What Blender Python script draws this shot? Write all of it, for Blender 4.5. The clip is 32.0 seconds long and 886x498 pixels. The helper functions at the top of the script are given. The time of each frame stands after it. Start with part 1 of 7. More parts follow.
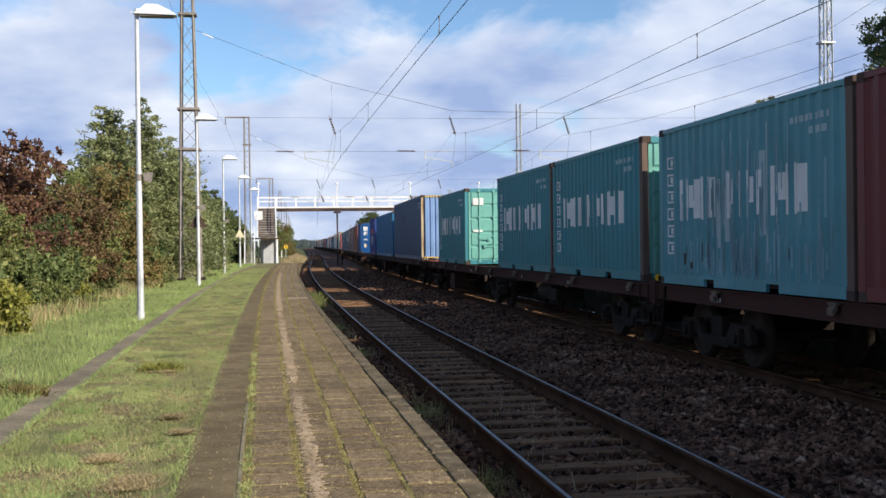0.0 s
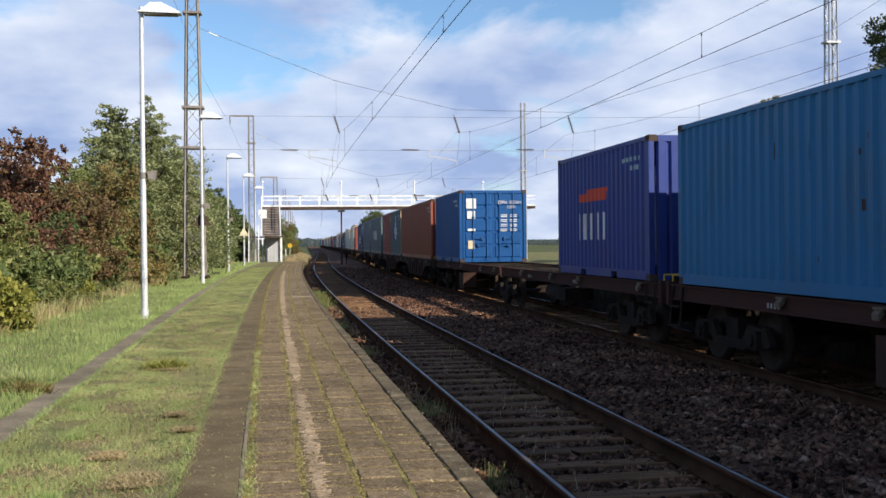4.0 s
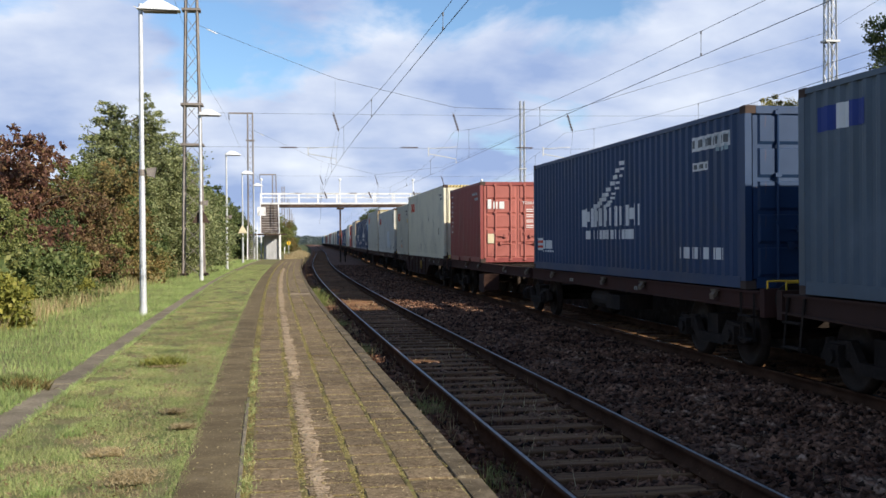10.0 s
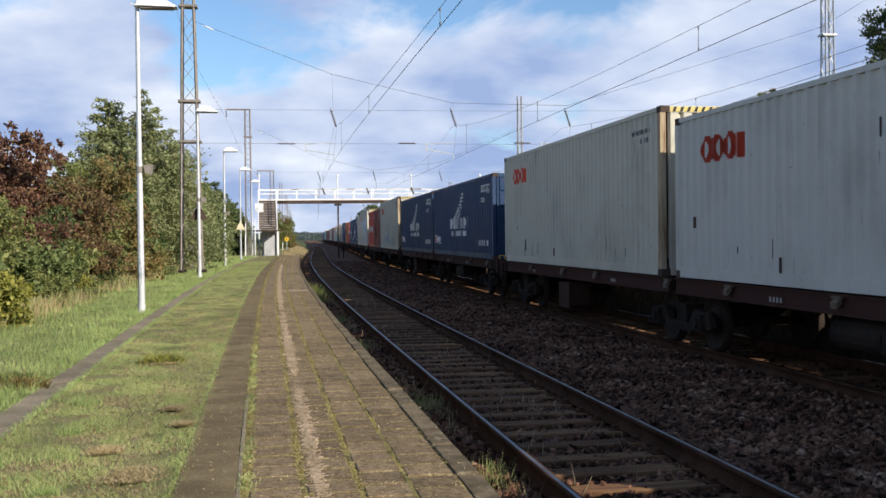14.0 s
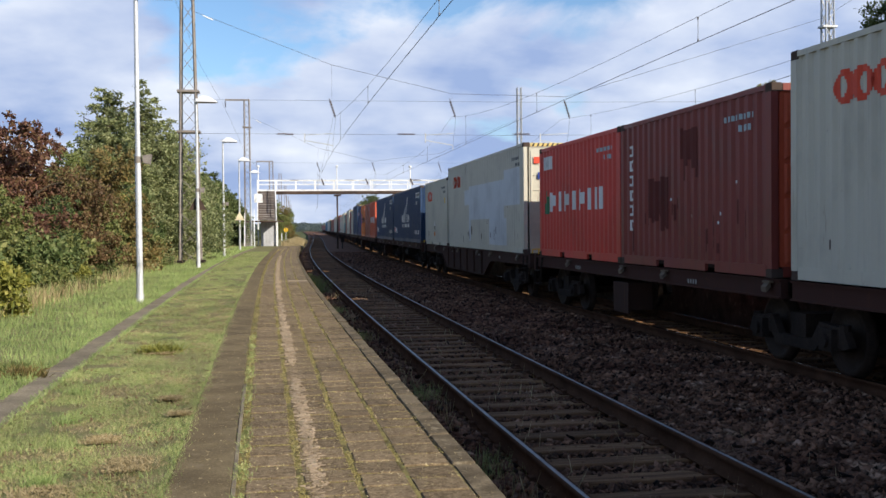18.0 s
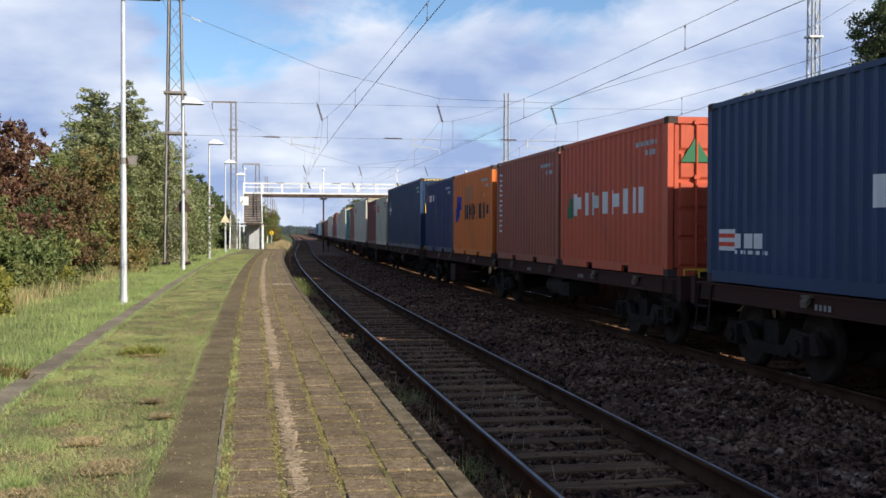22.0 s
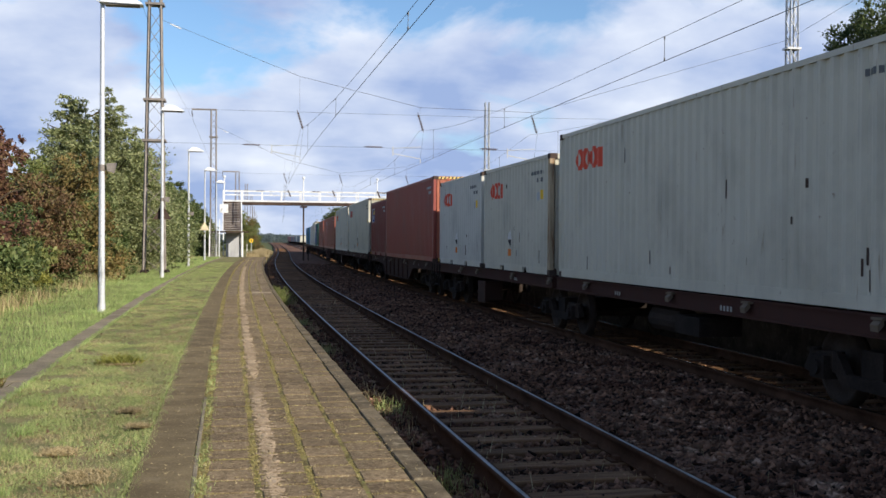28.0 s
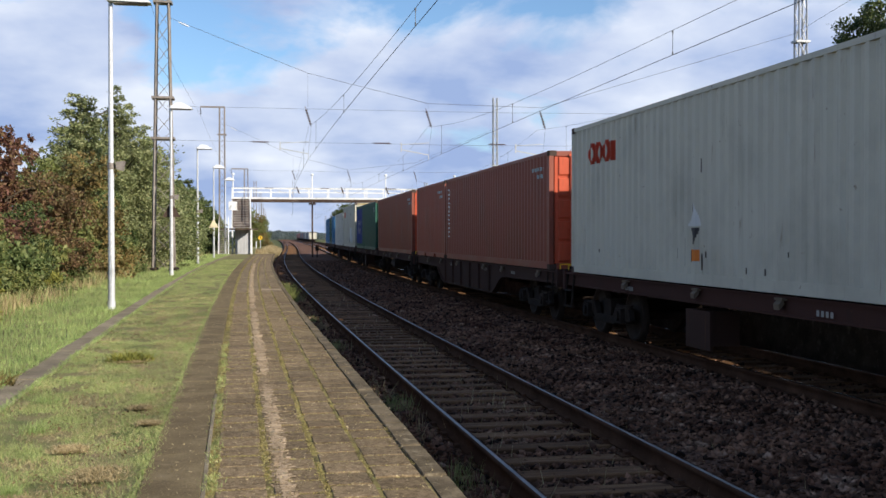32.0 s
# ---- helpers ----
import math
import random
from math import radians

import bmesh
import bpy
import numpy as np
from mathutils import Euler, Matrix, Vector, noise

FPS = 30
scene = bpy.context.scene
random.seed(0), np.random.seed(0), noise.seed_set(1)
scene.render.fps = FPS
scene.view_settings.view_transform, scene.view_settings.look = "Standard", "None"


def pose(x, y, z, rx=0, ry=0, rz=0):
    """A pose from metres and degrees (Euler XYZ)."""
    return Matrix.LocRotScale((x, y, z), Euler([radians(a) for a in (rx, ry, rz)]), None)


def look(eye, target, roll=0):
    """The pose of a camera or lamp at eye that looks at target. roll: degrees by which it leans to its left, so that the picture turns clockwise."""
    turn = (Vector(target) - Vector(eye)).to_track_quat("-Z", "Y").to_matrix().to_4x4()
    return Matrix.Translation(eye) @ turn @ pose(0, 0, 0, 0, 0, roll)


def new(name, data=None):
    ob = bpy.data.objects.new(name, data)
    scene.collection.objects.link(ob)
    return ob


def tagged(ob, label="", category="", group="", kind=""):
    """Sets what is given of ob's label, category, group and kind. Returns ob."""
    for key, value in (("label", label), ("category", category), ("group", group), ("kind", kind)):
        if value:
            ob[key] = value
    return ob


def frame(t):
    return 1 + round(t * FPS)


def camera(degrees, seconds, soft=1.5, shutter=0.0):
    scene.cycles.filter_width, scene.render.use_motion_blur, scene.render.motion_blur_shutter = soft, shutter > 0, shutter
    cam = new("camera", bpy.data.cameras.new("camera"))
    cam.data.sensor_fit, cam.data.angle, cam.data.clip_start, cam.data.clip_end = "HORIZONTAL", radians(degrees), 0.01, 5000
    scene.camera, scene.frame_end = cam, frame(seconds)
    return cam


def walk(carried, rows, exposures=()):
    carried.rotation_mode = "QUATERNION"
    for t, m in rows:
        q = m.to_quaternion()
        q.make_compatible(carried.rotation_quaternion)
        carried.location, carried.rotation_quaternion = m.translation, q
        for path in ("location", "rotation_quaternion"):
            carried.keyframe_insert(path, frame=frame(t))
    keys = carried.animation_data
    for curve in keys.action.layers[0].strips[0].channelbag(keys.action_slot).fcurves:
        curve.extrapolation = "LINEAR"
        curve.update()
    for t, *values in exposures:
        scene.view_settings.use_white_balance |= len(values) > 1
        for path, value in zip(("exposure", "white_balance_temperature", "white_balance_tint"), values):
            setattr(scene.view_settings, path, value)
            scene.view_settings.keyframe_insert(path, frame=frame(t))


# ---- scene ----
# ---------------------------------------------------------------- camera
cam = camera(45.03, 32.0, soft=1.55, shutter=0.0)
PATH = [
    (0, pose(0.000, 0.000, 1.886, 89.709, 0.719, -9.801)), (0.5, pose(-0.006, 0.001, 1.886, 89.752, 0.766, -9.524)),
    (1, pose(-0.009, -0.002, 1.889, 89.834, 0.607, -9.356)), (1.5, pose(-0.006, -0.004, 1.889, 89.946, 0.528, -9.360)),
    (2, pose(-0.002, -0.006, 1.884, 89.994, 0.443, -9.386)), (2.5, pose(0.002, -0.007, 1.881, 89.959, 0.598, -9.422)),
    (3, pose(0.004, -0.008, 1.890, 89.910, 0.633, -9.415)), (3.5, pose(0.009, -0.003, 1.880, 89.770, 0.632, -9.524)),
    (5.5, pose(0.010, -0.000, 1.888, 89.525, 0.508, -9.632)), (6, pose(0.009, -0.000, 1.884, 89.486, 0.514, -9.620)),
    (6.5, pose(0.008, 0.001, 1.887, 89.448, 0.597, -9.668)), (7, pose(0.006, -0.004, 1.890, 89.545, 0.608, -9.632)),
    (7.5, pose(0.006, -0.007, 1.887, 89.645, 0.496, -9.490)), (8, pose(0.003, -0.008, 1.883, 89.741, 0.423, -9.399)),
    (8.5, pose(0.005, -0.009, 1.886, 89.694, 0.493, -9.321)), (9, pose(0.010, -0.005, 1.885, 89.683, 0.541, -9.417)),
    (9.5, pose(0.008, -0.007, 1.884, 89.649, 0.474, -9.570)), (10, pose(0.007, -0.005, 1.880, 89.547, 0.416, -9.646)),
    (10.5, pose(0.011, -0.007, 1.885, 89.538, 0.339, -9.677)), (11, pose(0.009, -0.009, 1.881, 89.511, 0.369, -9.729)),
    (11.5, pose(0.012, -0.009, 1.887, 89.462, 0.447, -9.756)), (12, pose(0.015, -0.009, 1.882, 89.513, 0.516, -9.807)),
    (12.5, pose(0.016, -0.006, 1.885, 89.448, 0.505, -9.876)), (13, pose(0.017, -0.002, 1.882, 89.413, 0.486, -9.969)),
    (13.5, pose(0.013, -0.002, 1.889, 89.311, 0.621, -9.784)), (14, pose(0.004, -0.002, 1.888, 89.302, 0.672, -9.754)),
    (14.5, pose(0.001, -0.002, 1.880, 89.355, 0.625, -9.627)), (16.5, pose(0.013, 0.001, 1.878, 88.853, 0.523, -9.469)),
    (17, pose(0.021, 0.005, 1.883, 88.885, 0.570, -9.654)), (17.5, pose(0.020, 0.002, 1.882, 88.903, 0.544, -9.728)),
    (18, pose(0.021, 0.005, 1.879, 88.828, 0.528, -9.790)), (18.5, pose(0.024, 0.006, 1.879, 88.824, 0.535, -9.779)),
    (19, pose(0.032, 0.012, 1.879, 88.762, 0.479, -9.956)), (19.5, pose(0.035, 0.014, 1.883, 88.819, 0.360, -10.098)),
    (20, pose(0.024, 0.009, 1.883, 88.916, 0.185, -10.271)), (20.5, pose(0.028, 0.007, 1.876, 88.959, -0.008, -10.304)),
    (21, pose(0.026, 0.005, 1.874, 89.022, -0.210, -10.328)), (21.5, pose(0.025, 0.011, 1.878, 88.981, -0.181, -10.439)),
    (22, pose(0.028, 0.012, 1.880, 89.081, -0.118, -10.534)), (22.5, pose(0.030, 0.013, 1.880, 89.164, -0.242, -10.660)),
    (23, pose(0.029, 0.012, 1.878, 89.175, -0.367, -10.728)), (23.5, pose(0.025, 0.010, 1.880, 89.154, -0.381, -10.698)),
    (24, pose(0.029, 0.009, 1.884, 89.036, -0.292, -10.834)), (24.5, pose(0.039, 0.013, 1.887, 88.951, -0.275, -11.003)),
    (25, pose(0.037, 0.014, 1.883, 88.940, -0.322, -11.142)), (25.5, pose(0.040, 0.016, 1.888, 89.066, -0.288, -11.161)),
    (27.5, pose(0.036, 0.016, 1.891, 89.454, -0.246, -11.479)), (28, pose(0.037, 0.014, 1.890, 89.546, -0.366, -11.589)),
    (28.5, pose(0.032, 0.011, 1.890, 89.668, -0.474, -11.734)), (29, pose(0.034, 0.008, 1.893, 89.679, -0.552, -11.699)),
    (29.5, pose(0.048, 0.011, 1.890, 89.580, -0.523, -11.772)), (30, pose(0.043, 0.015, 1.894, 89.441, -0.410, -11.657)),
    (30.5, pose(0.052, 0.020, 1.892, 89.283, -0.520, -11.802)), (31, pose(0.047, 0.016, 1.890, 89.313, -0.394, -11.805)),
    (31.5, pose(0.042, 0.017, 1.887, 89.378, -0.219, -11.468)), (32, pose(0.036, 0.014, 1.889, 89.325, 0.005, -11.118)),
]
walk(cam, PATH, exposures=[(0, 0.5), (32, 0.5)])

# ---------------------------------------------------------------- sun and sky
SUN_EL, SUN_AZ = radians(28), radians(136.5)   # azimuth clockwise from +y
sun_data = bpy.data.lights.new("sun", "SUN")
sun_data.energy, sun_data.angle, sun_data.color = 5.0, radians(0.55), (1.0, 0.92, 0.79)
sun = new("sun", sun_data)
sun_dir = Vector((math.sin(SUN_AZ) * math.cos(SUN_EL), math.cos(SUN_AZ) * math.cos(SUN_EL), math.sin(SUN_EL)))
sun.matrix_world = look(sun_dir * 300, (0, 0, 0))

world = bpy.data.worlds.new("sky")
scene.world = world
world.use_nodes = True
wn, wl = world.node_tree.nodes, world.node_tree.links
wn.clear()


def wnode(kind, **inputs):
    n = wn.new(kind)
    for k, v in inputs.items():
        n.inputs[k.replace("_", " ")].default_value = v
    return n


sky = wn.new("ShaderNodeTexSky")
sky.sky_type, sky.sun_disc, sky.sun_elevation, sky.sun_rotation = "NISHITA", False, SUN_EL, SUN_AZ
sky.air_density, sky.dust_density, sky.ozone_density = 1.0, 0.1, 5.0
coord = wn.new("ShaderNodeTexCoord")
# clouds lie on a flat layer: direction divided by its height
sep = wn.new("ShaderNodeSeparateXYZ")
wl.new(coord.outputs["Generated"], sep.inputs[0])
up = wn.new("ShaderNodeMath"); up.operation = "ADD"; up.inputs[1].default_value = 0.30
zc = wn.new("ShaderNodeMath"); zc.operation = "MAXIMUM"; zc.inputs[1].default_value = 0.0
wl.new(sep.outputs["Z"], zc.inputs[0]); wl.new(zc.outputs[0], up.inputs[0])
dx = wn.new("ShaderNodeMath"); dx.operation = "DIVIDE"
dy = wn.new("ShaderNodeMath"); dy.operation = "DIVIDE"
wl.new(sep.outputs["X"], dx.inputs[0]); wl.new(up.outputs[0], dx.inputs[1])
wl.new(sep.outputs["Y"], dy.inputs[0]); wl.new(up.outputs[0], dy.inputs[1])
flat = wn.new("ShaderNodeCombineXYZ")
wl.new(dx.outputs[0], flat.inputs["X"]); wl.new(dy.outputs[0], flat.inputs["Y"])
big = wnode("ShaderNodeTexNoise", Scale=2.6, Detail=10.0, Roughness=0.54, Distortion=0.35)
wl.new(flat.outputs[0], big.inputs["Vector"])
# closed cover towards the horizon, broken cover overhead
thin = wn.new("ShaderNodeMapRange")
thin.inputs["From Min"].default_value, thin.inputs["From Max"].default_value = 0.10, 0.27
thin.inputs["To Min"].default_value, thin.inputs["To Max"].default_value = 0.16, -0.10
wl.new(sep.outputs["Z"], thin.inputs["Value"])
amount = wn.new("ShaderNodeMath"); amount.operation = "ADD"
wl.new(big.outputs["Fac"], amount.inputs[0]); wl.new(thin.outputs[0], amount.inputs[1])
cover = wn.new("ShaderNodeValToRGB")
cover.color_ramp.elements[0].position, cover.color_ramp.elements[1].position = 0.42, 0.54
wl.new(amount.outputs[0], cover.inputs[0])
shade = wnode("ShaderNodeTexNoise", Scale=2.9, Detail=7.0, Roughness=0.5)
wl.new(flat.outputs[0], shade.inputs["Vector"])
tone = wn.new("ShaderNodeValToRGB")
tone.color_ramp.elements[0].position, tone.color_ramp.elements[1].position = 0.34, 0.73
tone.color_ramp.elements[0].color = (0.37, 0.495, 0.80, 1)
tone.color_ramp.elements[1].color = (0.95, 1.01, 1.12, 1)
wl.new(shade.outputs["Fac"], tone.inputs[0])
back_sky = wnode("ShaderNodeBackground", Strength=0.105)
wl.new(sky.outputs[0], back_sky.inputs["Color"])
back_cloud = wnode("ShaderNodeBackground", Strength=0.68)
wl.new(tone.outputs[0], back_cloud.inputs["Color"])
both = wn.new("ShaderNodeMixShader")
wl.new(cover.outputs[0], both.inputs[0]); wl.new(back_sky.outputs[0], both.inputs[1]); wl.new(back_cloud.outputs[0], both.inputs[2])
wout = wn.new("ShaderNodeOutputWorld")
wl.new(both.outputs[0], wout.inputs[0])


# ---------------------------------------------------------------- materials
def nodes_of(name):
    m = bpy.data.materials.new(name)
    m.use_nodes = True
    n, l = m.node_tree.nodes, m.node_tree.links
    return m, n, l, n["Principled BSDF"]


def ramp(n, l, src, stops):
    r = n.new("ShaderNodeValToRGB")
    e = r.color_ramp.elements
    while len(e) < len(stops):
        e.new(0.5)
    for i, (p, c) in enumerate(stops):
        e[i].position, e[i].color = p, (*c, 1)
    l.new(src, r.inputs[0])
    return r


def noise_tex(n, l, co, scale, detail=5, rough=0.55, stretch=None):
    t = n.new("ShaderNodeTexNoise")
    t.inputs["Scale"].default_value, t.inputs["Detail"].default_value, t.inputs["Roughness"].default_value = scale, detail, rough
    if stretch:
        mp = n.new("ShaderNodeMapping")
        mp.inputs["Scale"].default_value = stretch
        l.new(co, mp.inputs[0])
        co = mp.outputs[0]
    l.new(co, t.inputs["Vector"])
    return t


def mixc(n, l, fac, a, b, mode="MIX"):
    m = n.new("ShaderNodeMix")
    m.data_type, m.blend_type = "RGBA", mode
    for sock, v in ((m.inputs["Factor"], fac), (m.inputs["A"], a), (m.inputs["B"], b)):
        if isinstance(v, (int, float)):
            sock.default_value = v
        elif isinstance(v, tuple):
            sock.default_value = (*v, 1)
        else:
            l.new(v, sock)
    return m.outputs["Result"]


def bump(n, l, b, height, strength, dist):
    bp = n.new("ShaderNodeBump")
    bp.inputs["Strength"].default_value, bp.inputs["Distance"].default_value = strength, dist
    l.new(height, bp.inputs["Height"])
    l.new(bp.outputs[0], b.inputs["Normal"])


def surface(name, c1, c2, scale=3.0, fine=40.0, rough=0.85, metal=0.0, relief=0.3, depth=0.01, c3=None, coord="Object", vary=0.12, stretch=None):
    """Two-scale mottled surface: c1 to c2 in large patches, grain on top, c3 in rare spots."""
    m, n, l, b = nodes_of(name)
    co = n.new("ShaderNodeNewGeometry").outputs["Position"] if coord == "Place" else n.new("ShaderNodeTexCoord").outputs[coord]
    big = noise_tex(n, l, co, scale, 6, 0.6, stretch)
    small = noise_tex(n, l, co, fine, 4, 0.6, stretch)
    col = ramp(n, l, big.outputs["Fac"], [(0.36, c1), (0.66, c2)]).outputs[0]
    grain = ramp(n, l, small.outputs["Fac"], [(0.3, (0.62, 0.62, 0.62)), (0.7, (1.3, 1.3, 1.3))]).outputs[0]
    col = mixc(n, l, 0.75, col, grain, "MULTIPLY")
    if c3:
        spot = noise_tex(n, l, co, scale * 2.7, 5, 0.65)
        f = ramp(n, l, spot.outputs["Fac"], [(0.56, (0, 0, 0)), (0.68, (1, 1, 1))]).outputs[0]
        col = mixc(n, l, f, col, c3)
    if vary:
        info = n.new("ShaderNodeObjectInfo")
        v = ramp(n, l, info.outputs["Random"], [(0.0, (1 - vary,) * 3), (1.0, (1 + vary,) * 3)]).outputs[0]
        col = mixc(n, l, 1.0, col, v, "MULTIPLY")
    l.new(col, b.inputs["Base Color"])
    b.inputs["Roughness"].default_value, b.inputs["Metallic"].default_value = rough, metal
    if rough >= 0.75:
        b.inputs["Specular IOR Level"].default_value = 0.12
    if relief:
        bump(n, l, b, small.outputs["Fac"], relief, depth)
    return m


def island_vary(m, amount):
    """Varies a joined material piece by piece."""
    n, l = m.node_tree.nodes, m.node_tree.links
    b = n["Principled BSDF"]
    src = b.inputs["Base Color"].links[0].from_socket
    g = n.new("ShaderNodeNewGeometry")
    v = ramp(n, l, g.outputs["Random Per Island"], [(0.0, (1 - amount,) * 3), (1.0, (1 + amount,) * 3)]).outputs[0]
    l.new(mixc(n, l, 1.0, src, v, "MULTIPLY"), b.inputs["Base Color"])
    return m


def paint(name, colour, rough=0.48, rust=0.5, fade=0.1, streak=0.4, bleed_at=0.63):
    """Weathered paint on steel: faded patches, vertical dirt runs, rust specks."""
    m, n, l, b = nodes_of(name)
    co = n.new("ShaderNodeTexCoord").outputs["Object"]
    big = noise_tex(n, l, co, 0.7, 5, 0.6)
    c = Vector(colour)
    pale = tuple(c * (1 - fade) + (c * 0.7 + Vector((0.2, 0.2, 0.2))) * fade)
    dirt = tuple(c * 0.3 + Vector((0.022, 0.018, 0.014)))
    dark = tuple(c * 0.78)
    col = ramp(n, l, big.outputs["Fac"], [(0.32, dark), (0.52, colour), (0.75, pale)]).outputs[0]
    run = noise_tex(n, l, co, 1.0, 6, 0.65, (5.0, 5.0, 0.35))
    rf = ramp(n, l, run.outputs["Fac"], [(0.55, (0, 0, 0)), (0.78, (streak,) * 3)]).outputs[0]
    col = mixc(n, l, rf, col, dirt)
    bleed = noise_tex(n, l, co, 1.0, 7, 0.7, (9.0, 9.0, 0.8))
    bf = ramp(n, l, bleed.outputs["Fac"], [(bleed_at, (0, 0, 0)), (bleed_at + 0.11, (rust * 0.8,) * 3)]).outputs[0]
    col = mixc(n, l, bf, col, (0.16, 0.07, 0.03))
    spot = noise_tex(n, l, co, 6.0, 7, 0.7)
    sf = ramp(n, l, spot.outputs["Fac"], [(0.66, (0, 0, 0)), (0.72, (rust,) * 3)]).outputs[0]
    col = mixc(n, l, sf, col, (0.13, 0.05, 0.025))
    l.new(col, b.inputs["Base Color"])
    rr = ramp(n, l, big.outputs["Fac"], [(0.3, (rough - 0.1,) * 3), (0.7, (rough + 0.2,) * 3)]).outputs[0]
    l.new(rr, b.inputs["Roughness"])
    b.inputs["Specular IOR Level"].default_value = 0.12 if rough >= 0.8 else 0.28
    bump(n, l, b, spot.outputs["Fac"], 0.08, 0.004)
    return m


M = {}
M["ballast"] = surface("ballast", (0.098, 0.049, 0.032), (0.19, 0.102, 0.067), 1.2, 26, 0.95, relief=0.6, depth=0.05, c3=(0.085, 0.062, 0.046), vary=0)
M["stone"] = island_vary(surface("ballast_stone", (0.064, 0.029, 0.018), (0.182, 0.097, 0.060), 0.8, 60, 0.95, relief=0.4, depth=0.004, c3=(0.265, 0.172, 0.118), vary=0), 0.95)
M["sleeper"] = surface("sleeper_wood", (0.095, 0.046, 0.024), (0.23, 0.130, 0.066), 2.0, 30, 0.9, relief=0.6, depth=0.006, vary=0.3, stretch=(0.6, 6, 6), coord="Place")
M["rail_side"] = surface("rail_rust", (0.045, 0.023, 0.014), (0.088, 0.046, 0.028), 2.0, 60, 0.95, relief=0.3, depth=0.002, vary=0)
M["rail_side"].node_tree.nodes["Principled BSDF"].inputs["Specular IOR Level"].default_value = 0.03
M["rail_top"] = surface("rail_polish", (0.20, 0.185, 0.175), (0.33, 0.31, 0.295), 3.0, 80, 0.46, metal=1.0, relief=0.0, vary=0)
M["rail_bright"] = surface("rail_bright", (0.45, 0.44, 0.43), (0.62, 0.61, 0.60), 3.0, 80, 0.16, metal=1.0, relief=0.0, vary=0)
M["slab"] = surface("platform_slab", (0.105, 0.073, 0.041), (0.235, 0.170, 0.100), 22.0, 90, 0.95, relief=0.8, depth=0.006, c3=(0.38, 0.31, 0.20), vary=0.2, coord="Place")
M["slab_worn"] = surface("platform_slab_worn", (0.26, 0.195, 0.13), (0.41, 0.32, 0.225), 5.0, 90, 0.95, relief=0.8, depth=0.006, c3=(0.20, 0.18, 0.12), vary=0.12)
M["slab_joined"] = island_vary(surface("platform_slab_far", (0.11, 0.080, 0.050), (0.25, 0.190, 0.125), 6.0, 60, 0.95, relief=0.5, depth=0.005, c3=(0.28, 0.23, 0.15), vary=0), 0.2)
M["joint"] = surface("mossy_joint", (0.085, 0.066, 0.034), (0.27, 0.22, 0.11), 5.0, 50, 1.0, relief=1.0, depth=0.02, c3=(0.33, 0.29, 0.11), vary=0)
M["moss_bed"] = surface("moss_bed", (0.10, 0.078, 0.038), (0.30, 0.245, 0.09), 5.0, 60, 1.0, relief=0.8, depth=0.01, c3=(0.20, 0.24, 0.07), vary=0)
M["strip"] = surface("dark_strip", (0.112, 0.083, 0.045), (0.185, 0.140, 0.077), 2.4, 60, 0.95, relief=0.6, depth=0.006, c3=(0.185, 0.142, 0.084), vary=0.12, coord="Place")
M["path"] = surface("path_slab", (0.165, 0.136, 0.094), (0.26, 0.215, 0.150), 2.0, 45, 0.95, relief=0.5, depth=0.006, vary=0.12, coord="Place")
M["wall_c"] = surface("edge_concrete", (0.078, 0.060, 0.037), (0.165, 0.128, 0.082), 3.4, 55, 0.95, relief=0.5, depth=0.01, vary=0.1, coord="Place", c3=(0.22, 0.18, 0.12))
# concrete with the shade under the train put into a near-black colour
M["shaded_wall"] = surface("shaded_concrete", (0.018, 0.014, 0.011), (0.05, 0.041, 0.033), 2.2, 40, 0.95, relief=0.5, depth=0.01, vary=0, c3=(0.07, 0.06, 0.05))
M["grass_g"] = surface("grass_ground", (0.125, 0.148, 0.052), (0.235, 0.19, 0.10), 1.6, 45, 1.0, relief=0.8, depth=0.03, c3=(0.23, 0.165, 0.10), vary=0)
M["earth"] = surface("far_ground", (0.055, 0.075, 0.028), (0.12, 0.12, 0.05), 0.05, 3, 1.0, relief=0.4, depth=0.1, c3=(0.16, 0.13, 0.07), vary=0)


def leafy(name, a, b_, c, trans=0.25):
    m, n, l, b = nodes_of(name)
    g = n.new("ShaderNodeNewGeometry")
    col = ramp(n, l, g.outputs["Random Per Island"], [(0.0, a), (0.5, b_), (1.0, c)]).outputs[0]
    co = n.new("ShaderNodeTexCoord").outputs["Object"]
    big = noise_tex(n, l, co, 0.8, 3, 0.5)
    v = ramp(n, l, big.outputs["Fac"], [(0.3, (0.7, 0.7, 0.7)), (0.7, (1.25, 1.25, 1.25))]).outputs[0]
    col = mixc(n, l, 1.0, col, v, "MULTIPLY")
    l.new(col, b.inputs["Base Color"])
    b.inputs["Roughness"].default_value = 0.6
    b.inputs["Specular IOR Level"].default_value = 0.3
    tr = n.new("ShaderNodeBsdfTranslucent")
    l.new(col, tr.inputs["Color"])
    mx = n.new("ShaderNodeMixShader")
    mx.inputs[0].default_value = trans
    l.new(b.outputs[0], mx.inputs[1]); l.new(tr.outputs[0], mx.inputs[2])
    l.new(mx.outputs[0], n["Material Output"].inputs[0])
    return m


